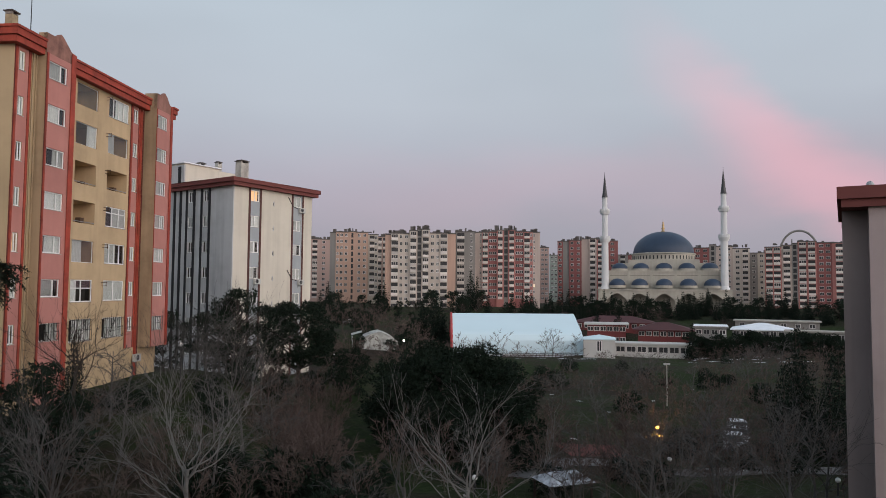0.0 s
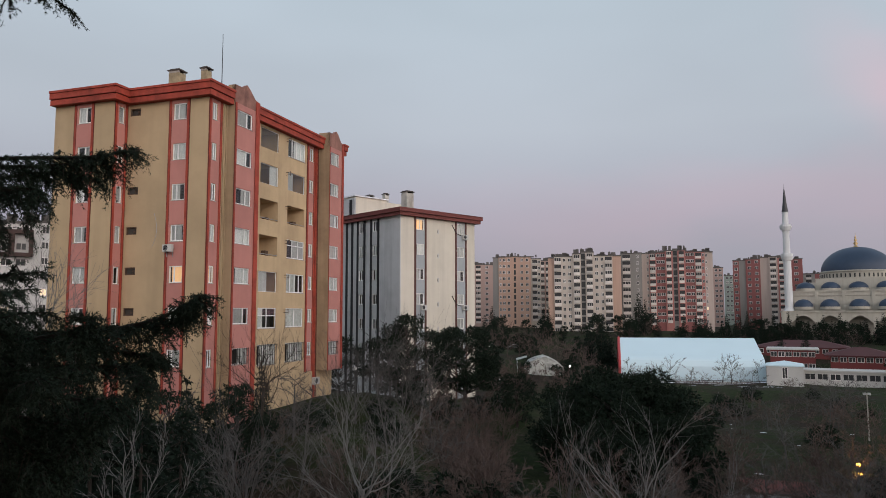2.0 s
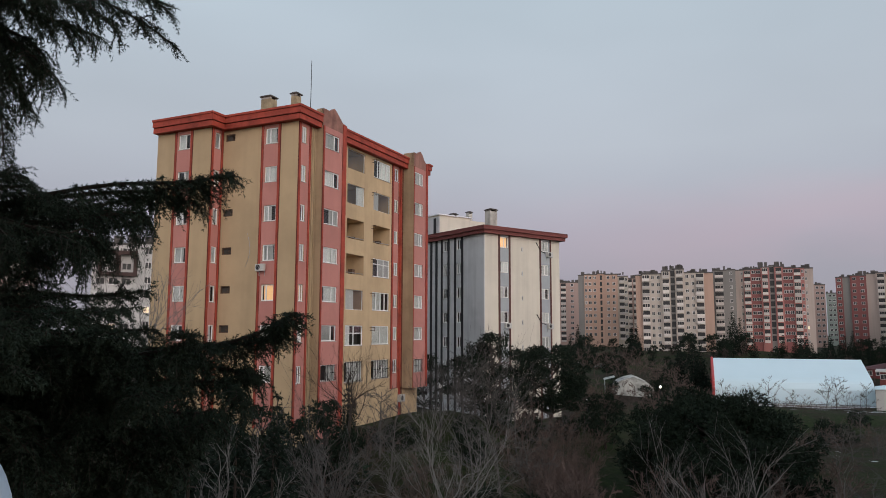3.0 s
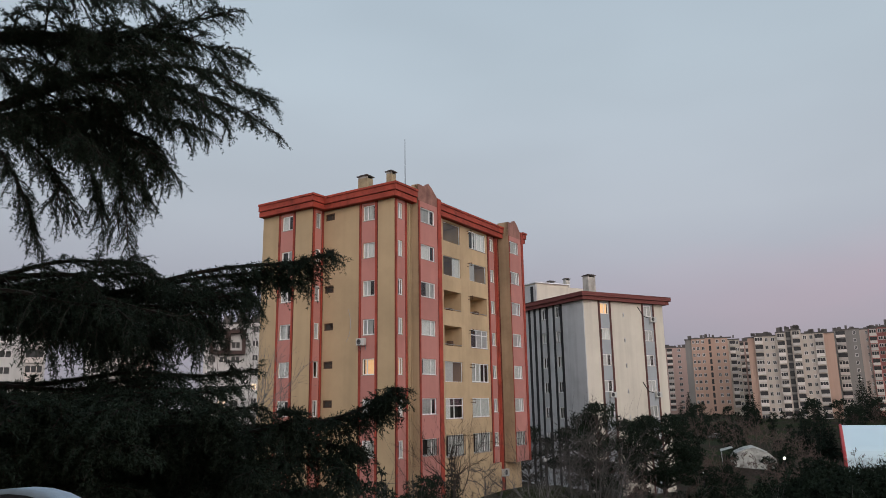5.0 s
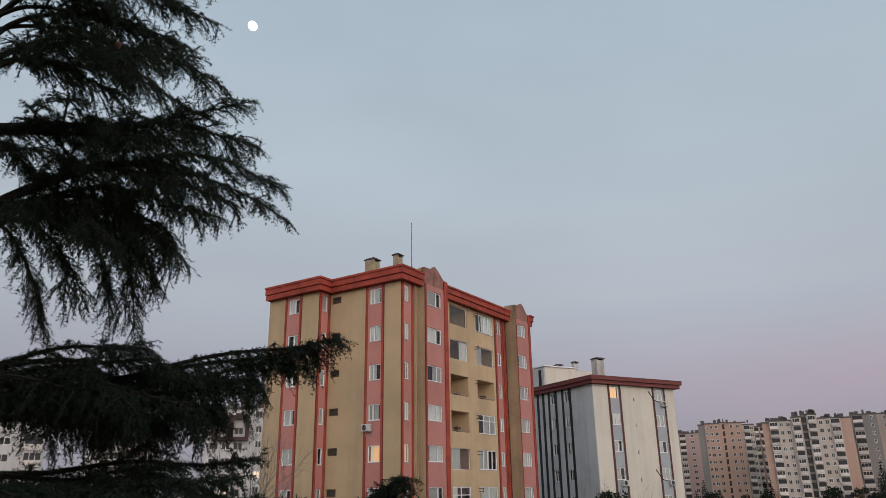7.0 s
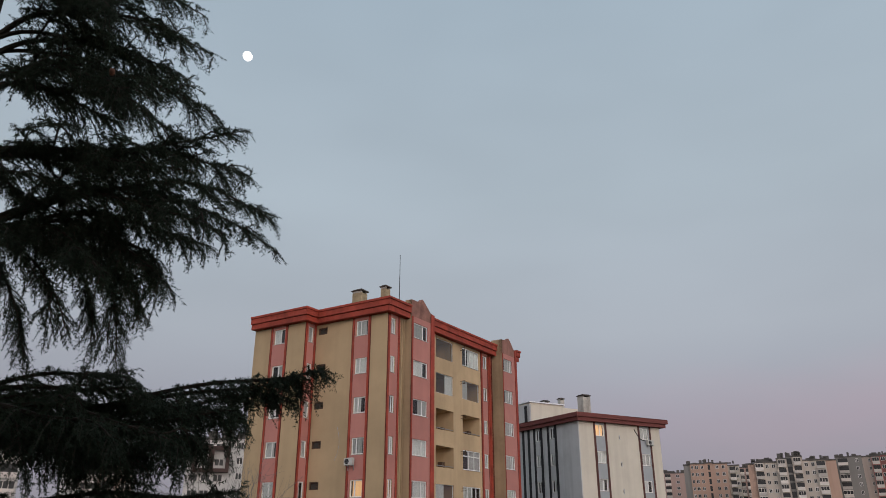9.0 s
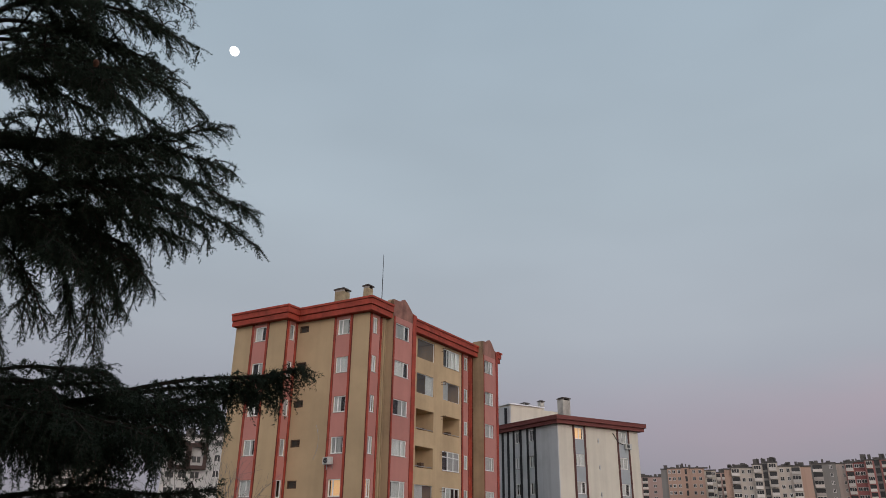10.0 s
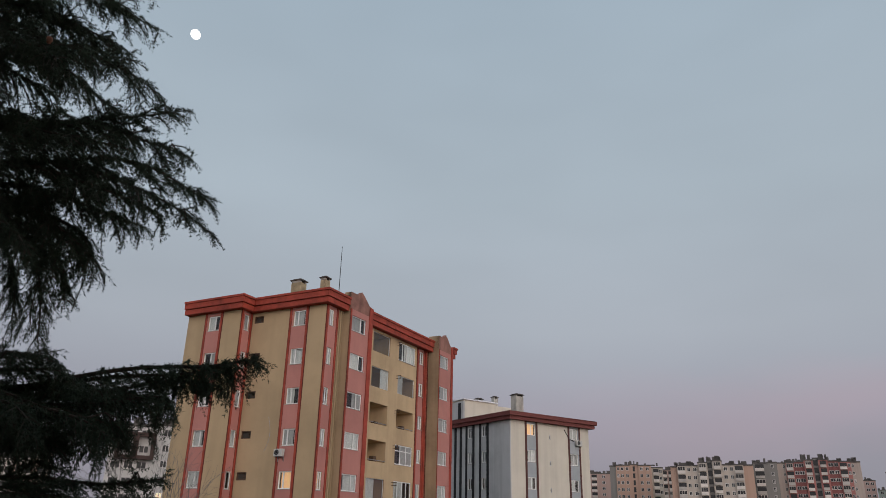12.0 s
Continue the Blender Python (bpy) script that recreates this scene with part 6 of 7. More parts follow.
con_a, con_b = wide(conifer_meshes(5, 9.0, 2.4, 14, 340, 0.27)), wide(conifer_meshes(6, 12.0, 3.0, 15, 130, 0.5))
con_c = wide(conifer_meshes(15, 10.0, 2.7, 12, 130, 0.5))
for i in range(110):
    bearing = -6.3 - i * 0.215 + PR.uniform(-0.3, 0.3)
    x, y = polar(bearing, PR.uniform(262, 300))
    plant("conifer", "dark conifer in the row before the mosque", "tree", PR.choice((con_c, con_b, pine_far)), x, y, PR.uniform(0.58, 0.92), PR.uniform(0, 360), "conifer row before the mosque")
for bearing, d, sc in ((0.6, 205, 1.2), (0.1, 208, 1.05), (1.6, 212, 0.95), (8.2, 220, 0.7), (5.0, 250, 0.9), (4.6, 262, 0.9), (-2.2, 280, 1.3), (-2.7, 290, 1.1), (-5.5, 262, 0.9), (-3.6, 255, 0.8), (-6.3, 262, 0.9), (-12.0, 225, 0.8), (-13.6, 224, 0.85), (-19.0, 195, 0.8), (-24.0, 198, 0.45), (-20.5, 198, 0.42), (-22.0, 196, 0.4), (-26.5, 198, 0.5), (-27.6, 196, 0.45), (-25.2, 194, 0.35),
                      (9.6, 200, 0.8), (9.0, 260, 0.9)):
    x, y = polar(bearing, d)
    plant("conifer", "dark conifer standing among far roofs", "tree", con_b, x, y, sc, PR.uniform(0, 360), "far conifers")
for x, y, sc in ((-23.6, 46.5, 0.62), (-22.4, 35.5, 0.92), (-30.5, 38, 0.7), (-27.5, 36, 0.6), (-33, 40, 0.75), (33, 62, 1.0), (36, 66, 1.1), (34.5, 70, 1.15), (38, 78, 1.2), (31, 66, 0.9)):
    plant("conifer", "young dark conifer beside the tan block", "tree", con_a, x, y, sc, PR.uniform(0, 360), "garden conifers")

for i in range(40):
    bearing, d = PR.uniform(-8, 12), PR.uniform(150, 285)
    if d < 215 and bearing < 1.0 or d < 245 and 2.5 < bearing < 8.0:
        continue
    x, y = polar(bearing, d)
    plant("pine_tree", "dark rounded evergreen at the foot of the towers", "tree", pine_far, x, y, PR.uniform(0.6, 1.05), PR.uniform(0, 360), "far evergreens")
for i in range(16):
    bearing, d = PR.uniform(0.8, 9.8), PR.uniform(128, 215)
    if 3.2 < bearing < 7.2 and d < 152:
        continue
    x, y = polar(bearing, d)
    plant("pine_tree", "dark rounded evergreen at the foot of the towers", "tree", pine_far, x, y, PR.uniform(0.4, 0.7), PR.uniform(0, 360), "far evergreens")
for bearing, d, sc in ((4.1, 140, 0.45), (6.4, 141, 0.5), (3.4, 145, 0.5)):
    x, y = polar(bearing, d)
    plant("pine_tree", "dark rounded evergreen before the marquee", "tree", pine_far, x, y, sc, PR.uniform(0, 360), "far evergreens")
for i in range(34):
    x, y = polar(PR.uniform(0.5, 11.0), PR.uniform(222, 284))
    plant("pine_tree", "dark rounded evergreen at the foot of the towers", "tree", pine_far, x, y, PR.uniform(0.28, 0.52), PR.uniform(0, 360), "far evergreens")
# bare trees: pale-twigged ones in front, russet brush behind
bare = [bare_tree_mesh(31 + i, 9.0, 13, 9, 5, 1.45, 0.11, TWIG, 0.008) for i in range(4)]
multi = [bare_tree_mesh(51 + i, 7.2, 15, 8, 5, 0.95, 0.07, TWIG, 0.008, low=0.04) for i in range(3)]
brush = [bare_tree_mesh(71 + i, 5.4, 12, 6, 6, 0.8, 0.045, BRUSH, 0.019, low=0.02, seg=5) for i in range(4)]
scrub = [bare_tree_mesh(91 + i, 5.4, 8, 4, 4, 0.8, 0.05, BRUSH, 0.038, low=0.02, seg=4) for i in range(4)]
NEAR = [(-18.5, 33.5, 0.9), (-20.5, 27, 0.8), (2.6, 40, 0.7), (-3.8, 36, 0.6), (6.0, 36, 0.6), (11.5, 41, 0.8), (16.5, 44, 0.85), (21, 40, 0.85), (24.0, 47, 0.9), (14, 36, 0.75), (28, 44, 0.95), (8.5, 45, 0.75),
        (-24, 37, 0.9), (-27.5, 33, 0.9), (-17.5, 39, 0.85), (-12, 38, 0.8), (-31, 29, 0.9), (-23, 31, 0.8)]
FARTHER = [(-15.5, 50, 0.8), (-10.5, 47, 0.75), (-18.7, 58, 0.95), (-14.2, 58, 0.9), (-12.0, 66, 0.8), (-22.7, 72, 0.95), (-20.0, 75, 0.8), (-11.5, 43, 0.85), (-19.3, 44, 0.8), (19, 50, 1.0), (26, 56, 1.0), (22, 62, 0.95), (15, 70, 0.9), (-21.8, 48, 0.75), (-17.6, 61, 1.0), (-20.2, 66, 1.0)]
for x, y, sc in NEAR + FARTHER:
    plant("bare_tree", "leafless tree with grey twigs in the park", "tree", PR.choice(bare + multi), x, y, sc, PR.uniform(0, 360), "bare trees in the park")


for i in range(18):
    x, y = polar(PR.uniform(-27, -7.5), PR.uniform(70, 135))
    plant("bare_tree", "leafless tree on the park lawn", "tree", PR.choice(bare), x, y, PR.uniform(0.6, 0.95), PR.uniform(0, 360), "bare trees in the park")


def spreading_tree(label, x, y, fork, reach, limbs, flat, seed, mat, shoots=9):
    """A pruned, leafless tree: a stout trunk to the fork (height about the eye), long limbs that arch out all round, and straight shoots on them."""
    rs = random.Random(seed)
    g = ground_z(x, y)
    hf = EYE + fork - g
    wood, crown = Soup(), Soup()
    prev = (0.0, 0.0, -0.4)
    for k in range(1, 7):
        q = (rs.gauss(0, 0.05), rs.gauss(0, 0.05), hf * k / 6)
        wood.tube(prev, q, 0.13 - 0.009 * (k - 1), 0.13 - 0.009 * k, 8)
        prev = q
    top = Vector(prev)

    def stem(p, d, ln, r0, r1, n, sag, wob):
        out, q, d = [], Vector(p), Vector(d).normalized()
        for k in range(n):
            d = (d + Vector((rs.gauss(0, wob), rs.gauss(0, wob), rs.gauss(sag, wob)))).normalized()
            q2 = q + d * ln / n
            crown.tube(q, q2, r0 + (r1 - r0) * k / n, r0 + (r1 - r0) * (k + 1) / n, 5 if r0 > 0.03 else 3)
            out.append((q2, d.copy()))
            q = q2
        return out

    for k in range(limbs):
        a = 2.4 * k + rs.uniform(-0.4, 0.4)
        tilt = rs.uniform(0.15, 1.0) ** 0.8 * flat
        d = Vector((math.cos(a) * math.sin(tilt) + rs.gauss(0, 0.15), math.sin(a) * math.sin(tilt), math.cos(tilt)))
        ln = reach * rs.uniform(0.65, 1.1)
        main = stem(top + Vector((0, 0, rs.uniform(-1.6, 0.2))), d, ln, rs.uniform(0.025, 0.045) * min(1.0, reach / 4), 0.007, 12, 0.03 * flat, 0.13)
        for j in range(shoots):
            p, dd = main[min(11, int(rs.uniform(0.12, 1.0) * 12))]
            side = dd.orthogonal().normalized()
            side.rotate(Matrix.Rotation(rs.uniform(0, 6.283), 3, dd))
            sl = ln * rs.uniform(0.2, 0.55)
            sub = stem(p, dd + side * rs.uniform(0.3, 0.9) + Vector((0, 0, 0.15)), sl, 0.010, 0.0045, 5, 0.03, 0.09)
            for _ in range(5):
                p2, d2 = rs.choice(sub)
                s2 = d2.orthogonal().normalized()
                s2.rotate(Matrix.Rotation(rs.uniform(0, 6.283), 3, d2))
                stem(p2, d2 + s2 * rs.uniform(0.3, 0.8), sl * rs.uniform(0.3, 0.6), 0.0055, 0.003, 2, 0.0, 0.08)
    t = thing("bare_tree", label, "tree", turn(0, x, y, g), "spreading bare trees")
    part("trunk", wood, mat, t)
    part("crown", crown, mat, t)


GREYBARK = material("grey_bark", (0.15, 0.144, 0.14), 0.95, 0.25, 3.0, bump=0.3)
spreading_tree('pruned leafless tree with long pale limbs fanning from a low fork', -11.0, 15.0, -4.5, 2.2, 12, 1.3, 1, GREYBARK, 6)
spreading_tree('dense leafless tree with many fine rising grey shoots', -13.6, 25.6, -7.3, 4.6, 15, 0.8, 2, TWIG, 8)
spreading_tree('pruned leafless tree with long pale limbs fanning from a low fork', -10.2, 29.3, -7.2, 4.3, 13, 1.6, 3, GREYBARK, 8)
spreading_tree('pruned leafless tree with long pale limbs fanning from a low fork', 1.1, 30.0, -8.0, 4.3, 13, 1.4, 4, GREYBARK, 6)
spreading_tree('leafless tree with rising grey shoots before the dark pine', -1.7, 33.0, -8.8, 4.2, 7, 0.8, 5, TWIG, 6)
spreading_tree('leafless tree with dark twigs before the tan block', -20.7, 41.1, -4.4, 3.6, 13, 1.2, 6, BARK, 9)
spreading_tree('slender leafless tree before the cream block', -19.6, 54.6, -7.5, 6.5, 12, 0.6, 7, TWIG, 10)
spreading_tree('slender leafless tree before the cream block', -16.6, 57.6, -7.9, 6.0, 12, 0.7, 8, TWIG, 10)
spreading_tree('leafless tree with pale twigs beside the cedar', -20.3, 22.1, -1.4, 5.0, 9, 0.6, 9, GREYBARK, 8)
spreading_tree('leafless tree with dark twigs beside the dark conifers', 17.2, 36.1, -9.4, 5.5, 13, 0.8, 10, TWIG, 9)
spreading_tree('leafless tree with rising grey shoots beside the path', 10.0, 32.5, -9.5, 4.0, 12, 0.9, 11, TWIG, 8)
def scatter(name, label, spots, kinds):
    """Many plants too fine to tell apart, joined into one object."""
    proto = []
    for k in kinds:
        vs, fs, n = [], [], 0
        for _, me in k:
            co = np.empty(len(me.vertices) * 3, dtype=np.float32)
            me.vertices.foreach_get("co", co)
            me.calc_loop_triangles()
            tr = np.empty(len(me.loop_triangles) * 3, dtype=np.int32)
            me.loop_triangles.foreach_get("vertices", tr)
            vs.append(co.reshape(-1, 3)[tr].reshape(-1, 3, 3))
        proto.append(np.concatenate(vs))
    out = []
    for i, (x, y, sc) in enumerate(spots):
        a = PR.uniform(0, 6.283)
        ca, sa = math.cos(a), math.sin(a)
        R = np.array([[ca, -sa, 0], [sa, ca, 0], [0, 0, 1]], dtype=np.float32) * sc
        out.append(proto[i % len(proto)] @ R.T + np.array([x, y, ground_z(x, y)], dtype=np.float32))
    ob = new(name, tri_mesh(name, np.concatenate(out), BRUSH))
    return tagged(ob, label, "brushwood", kind="stuff")


def on_lawn(x, y):
    """Mown grass that carries no brush: beside the dark pine, and before the hall."""
    bearing, d = math.degrees(math.atan2(-x, y)), math.hypot(x, y)
    return 3.6 < bearing < 7.6 and 46 < d < 84 or -13.4 < bearing < -8.0 and 68 < d < 94


spots = []
for i in range(110):
    y = PR.uniform(44, 74)
    x = PR.uniform(-0.28 * y, 0.56 * y)
    if x < -18 and y < 95 or (x + 4) ** 2 + (y - 58) ** 2 < 30:
        continue
    spots.append((x, y, PR.uniform(0.5, 1.0)))
spots += [(*polar(PR.uniform(7.8, 12.5), PR.uniform(38, 72)), PR.uniform(0.6, 1.0)) for i in range(26)]
spots += [(*polar(PR.uniform(18, 27), PR.uniform(37, 50)), PR.uniform(0.3, 0.5)) for i in range(18)]
scatter("brushwood", "tangled russet leafless brushwood over the park slope", [q for q in spots if not on_lawn(*q[:2])], brush)
spots = []
for i in range(115):
    y = PR.uniform(62, 108)
    x = PR.uniform(-0.16 * y, 0.56 * y)
    if (x + 4) ** 2 + (y - 58) ** 2 > 40:
        spots.append((x, y, PR.uniform(0.55, 1.0)))
for i in range(140):
    y = PR.uniform(96, 178)
    x = PR.uniform(-0.2 * y, 0.56 * y)
    spots.append((x, y, PR.uniform(0.5, 0.9) * (1.0 if y < 128 else 0.75 if y < 150 else 0.6) * (1.3 if x < 2 else 1.0)))
spots += [(*polar(PR.uniform(-29.5, -19), PR.uniform(178, 201)), PR.uniform(0.6, 0.9)) for i in range(30)]
spots += [(*polar(PR.uniform(1.5, 9.5), PR.uniform(104, 150)), PR.uniform(0.7, 1.05)) for i in range(30)]
spots += [(*polar(PR.uniform(0.6, 10.5), PR.uniform(135, 215)), PR.uniform(0.9, 1.5)) for i in range(40)]
spots += [(*polar(PR.uniform(-13, -0.5), PR.uniform(164, 181)), PR.uniform(0.3, 0.5)) for i in range(40)]
spots += [q for q in ((*polar(PR.uniform(-29, 12), PR.uniform(212, 292)), PR.uniform(0.7, 1.25)) for i in range(60)) if not (0 < q[0] < 40 and q[1] < 224)]
spots = [q for q in spots if not (112 < q[1] < 152 and -0.125 < q[0] / q[1] < -0.055)]
scatter("brushwood", "russet leafless brushwood on the far side of the park", [q for q in spots if not on_lawn(*q[:2])], scrub)
spots = [(PR.uniform(-36, -4), PR.uniform(24, 46), PR.uniform(0.45, 0.8)) for i in range(34)]
scatter("brushwood", "tangled leafless undergrowth below the tan block", spots, brush)
# row of small bare trees along the hall's fence
hall_tree = [bare_tree_mesh(131 + i, 7.0, 9, 6, 5, 0.8, 0.07, BARK, 0.022, low=0.05, seg=5) for i in range(3)]
for i in range(11):
    plant("bare_tree", "small leafless tree before the white hall", "tree", hall_tree[i % 3], 4 + i * 3.0 + PR.uniform(-0.8, 0.8), 184 + PR.uniform(-1, 1), PR.choice((0.6, 0.8, 1.0, 1.25)), PR.uniform(0, 360), "bare trees by the hall")
# evergreen shrubs
shrub = [("crown", tri_mesh("crown", leaf_tris(np.random.RandomState(9), [(0, 0, 0.7), (0.6, 0.2, 0.5), (-0.5, 0.3, 0.55), (0.1, -0.5, 0.45)], [0.85, 0.6, 0.6, 0.6], 560, 0.19, 0.9), PINE_GREEN))]
for x, y, sc in ((-23.3, 49.8, 0.85), (-22.2, 50.3, 0.9), (-18.4, 57, 1.2), (-24.6, 44, 1.2), (-17, 62, 1.6), (-21.5, 51, 1.4), (-28, 41.5, 1.5), (-32, 43, 1.6), (-36, 42, 1.7), (-15.0, 66, 1.5), (-25.3, 40, 1.7), (-22, 41, 1.6), (-13.5, 76, 1.6), (-17.2, 75, 1.5),
                 (-22.5, 40.5, 2.8), (-24.6, 39.0, 2.6), (-26.5, 38.0, 2.9), (-16.8, 53.5, 1.6), (-4.2, 47, 1.2), (1.5, 50, 1.1), (-6.5, 44, 1.4), (7, 47, 1.3), (13, 52, 1.4), (30, 50, 2.0), (34, 54, 2.2)):
    plant("shrub", "dense dark evergreen shrub", "shrub", shrub, x, y, sc, PR.uniform(0, 360), "evergreen shrubs")

for i in range(64):
    y = PR.uniform(24, 46)
    x = PR.uniform(-0.85 * y, -0.05 * y)
    if y > 33 and 0.36 < -x / y < 0.54:
        continue
    plant("shrub", "dense dark evergreen shrub", "shrub", shrub, x, y, PR.uniform(0.8, 2.0), PR.uniform(0, 360), "evergreen shrubs")
for i in range(60):
    y = PR.uniform(50, 150)
    x = PR.uniform(-0.2 * y, 0.55 * y)
    if (x + 4) ** 2 + (y - 58) ** 2 > 40 and not on_lawn(x, y):
        plant("shrub", "dense dark evergreen shrub", "shrub", shrub, x, y, PR.uniform(0.8, 2.0), PR.uniform(0, 360), "evergreen shrubs")

for i in range(46):
    x, y = polar(-19.2 - 0.225 * i + PR.uniform(-0.2, 0.2), PR.uniform(196, 204))
    plant("pine_tree", "low dark evergreen before the school roofs", "tree", pine_far, x, y, PR.uniform(0.55, 0.85), PR.uniform(0, 360), "evergreens before the school")

# ---------------------------------------------------------------- moon, lamps, dish, park things
ma, me_ = radians(44.66), radians(35.02)
moon = new("moon")
tagged(moon, "bright near-full moon in the dusk sky", "moon", kind="structure")
moon.rotation_euler = (0, radians(-35), radians(44))
moon.location = (-2600 * math.cos(me_) * math.sin(ma), 2600 * math.cos(me_) * math.cos(ma), EYE + 2600 * math.sin(me_))
s = Soup()
s.lathe([(15.5 * math.cos(math.pi * (i / 12 - 0.5)), 17.5 * math.sin(math.pi * (i / 12 - 0.5))) for i in range(13)], 24)
part("disc", s, lit_mat("moonlight", (1.0, 0.97, 0.93), 1.6), moon, smooth=True)


def globe_lamp(label, x, y, h, lit=None, strength=0.0, base=None):
    t = thing("park_lamp", label, "street lamp", turn(0, x, y, ground_z(x, y) if base is None else base), "park lamps")
    s = Soup()
    s.tube((0, 0, -0.3), (0, 0, h), 0.06, 0.045, 8)
    part("pole", s, DARKTRIM, t)
    s = Soup()
    s.lathe([(0.16 * math.cos(math.pi * (i / 8 - 0.5)), 0.16 * math.sin(math.pi * (i / 8 - 0.5))) for i in range(9)], 14, (0, 0, h + 0.16))
    part("globe", s, lit or material("milk_glass", (0.7, 0.7, 0.68), 0.4, 0.03, 2.0, bump=0), t, smooth=True)
    return t


for bearing, d in ((19.78, 60), (8.44, 95), (-2.61, 43), (-17.3, 55), (-28.4, 52)):
    x, y = polar(bearing, d)
    el = {19.78: -4.24, 8.44: -5.18, -2.61: -15.1, -17.3: -13.9, -28.4: -12.9}[bearing]
    top = EYE + d * math.tan(radians(el))
    globe_lamp("white globe park lamp on a dark pole", x, y, max(1.5, top - ground_z(x, y)))
x, y = polar(3.03, 112)
globe_lamp("lit white park lamp among the trees", x, y, EYE + 112 * math.tan(radians(-4.0)) - ground_z(x, y), lit_mat("lamp_white", (1.0, 0.93, 0.75), 6.0))
x, y = polar(-16.44, 78)
globe_lamp("lit orange park lamp over the path", x, y, EYE + 78 * math.tan(radians(-10.1)) - ground_z(x, y), lit_mat("lamp_orange", (1.0, 0.45, 0.08), 9.0))
orange = bpy.data.lights.new("park_lamp_light", "POINT")
orange.energy, orange.color, orange.shadow_soft_size = 520, (1.0, 0.45, 0.12), 0.3
ol = new("park_lamp_light", orange)
ol.location = (x, y - 0.6, EYE + 78 * math.tan(radians(-10.1)) - 0.3)

# floodlight mast in the park
x, y = polar(-17.17, 95)
fm = thing("floodlight_mast", "tall pale floodlight mast in the park", "lamp post", turn(0, x, y, ground_z(x, y)))
s = Soup()
s.tube((0, 0, -0.5), (0, 0, 5.2), 0.09, 0.06, 8)
part("pole", s, CONCRETE, fm)
for dx in (-0.22, 0.22):
    s = Soup()
    s.box(dx - 0.16, -0.15, 4.98, dx + 0.16, 0.15, 5.22)
    part("floodlight", s, METAL, fm)

# ---- path, court, cars
PATHGREY = material("worn_path", (0.15, 0.142, 0.14), 0.95, 0.15, 0.8, stain=0.3, stain_scale=0.4)
COURTRED = material("red_court", (0.13, 0.032, 0.028), 0.95, 0.15, 0.8, stain=0.3, stain_scale=0.4)


def ribbon(name, label, category, pts, width, mat, lift=0.07):
    """A surfaced strip that follows the ground along a smooth line."""
    s = Soup()
    line = []
    for (x0, y0), (x1, y1) in zip(pts, pts[1:]):
        for k in range(8):
            line.append(Vector((x0 + (x1 - x0) * k / 8, y0 + (y1 - y0) * k / 8, 0)))
    line.append(Vector((*pts[-1], 0)))
    rows = []
    for i, p in enumerate(line):
        d = (line[min(i + 1, len(line) - 1)] - line[max(i - 1, 0)]).normalized()
        n = Vector((-d.y, d.x, 0)) * width / 2
        rows.append([tuple((q.x, q.y, ground_z(q.x, q.y) + 0.35 * noise.noise((q.x * 0.09, q.y * 0.09, 3.0)) + lift)) for q in (p - n, p - n * 0.33, p + n * 0.33, p + n)])
    for a, b in zip(rows, rows[1:]):
        for k in range(3):
            s.quad(a[k], a[k + 1], b[k + 1], b[k])
    return tagged(new(name, s.mesh(name, mat)), label, category, kind="structure")


ribbon("path", "worn grey park path between bare trees", "path", [(6, 52), (9, 58), (13, 60), (19, 57), (27, 60), (34, 58)], 3.2, PATHGREY)
ribbon("court", "dark red surfaced play court", "court", [(10.5, 64), (16.5, 65)], 5.0, COURTRED, 0.10)
ribbon("snow_bank", "strip of old snow along the foot of the hall", "snow", [(6, 186.5), (15, 186.8), (25, 186.4), (36, 186.6)], 1.6, SNOW, 0.35)
CARPAINT = material("grey_car_paint", (0.16, 0.17, 0.18), 0.35, 0.05, 2.0, per_object=0.5, bump=0, spec=0.5)
TYRE = material("tyre_rubber", (0.02, 0.02, 0.02), 0.9)


def car(label, x, y, rz, lit=False, snow=False):
    t = thing("car", label, "car", turn(rz, x, y, ground_z(x, y) + 0.25), "parked cars")
    s = Soup()
    prof = [(-2.1, 0.35), (-2.1, 0.85), (-1.2, 0.98), (-0.6, 1.45), (0.9, 1.47), (1.6, 1.0), (2.1, 0.92), (2.1, 0.35)]
    for sy in (-0.85, 0.85):
        s.quad(*[(px, sy, pz) for px, pz in (prof if sy > 0 else prof[::-1])])
    for (xa, za), (xb, zb) in zip(prof, prof[1:] + prof[:1]):
        s.quad((xa, -0.85, za), (xb, -0.85, zb), (xb, 0.85, zb), (xa, 0.85, za))
    part("body", s, CARPAINT, t)
    s = Soup()
    for sy in (-0.86, 0.86):
        s.quad((-0.95, sy, 1.02), (1.3, sy, 1.02), (0.85, sy, 1.38), (-0.5, sy, 1.38))
    part("side_glass", s, FARGLASS_SHADE, t)
    s = Soup()
    s.quad((-1.17, -0.75, 1.02), (-1.17, 0.75, 1.02), (-0.66, 0.75, 1.42), (-0.66, -0.75, 1.42))
    part("windscreen", s, FARGLASS_SHADE, t)
    for wx in (-1.35, 1.35):
        for wy in (-0.8, 0.8):
            s = Soup()
            s.tube((wx, wy - 0.1, 0.32), (wx, wy + 0.1, 0.32), 0.32, 0.32, 12, True)
            part("wheel", s, TYRE, t)
    for wy in (-0.6, 0.6):
        s = Soup()
        s.box(-2.13, wy - 0.16, 0.62, -2.1, wy + 0.16, 0.78)
        part("headlight", s, lit_mat("headlight_glow", (1.0, 0.97, 0.9), 9.0) if lit else WHITEFRAME, t)
    if snow:
        s = Soup()
        s.box(-0.55, -0.75, 1.475, 0.9, 0.75, 1.56)
        part("snow_cap", s, SNOW, t, "old snow on the roof")


x, y = polar(9.03, 205)
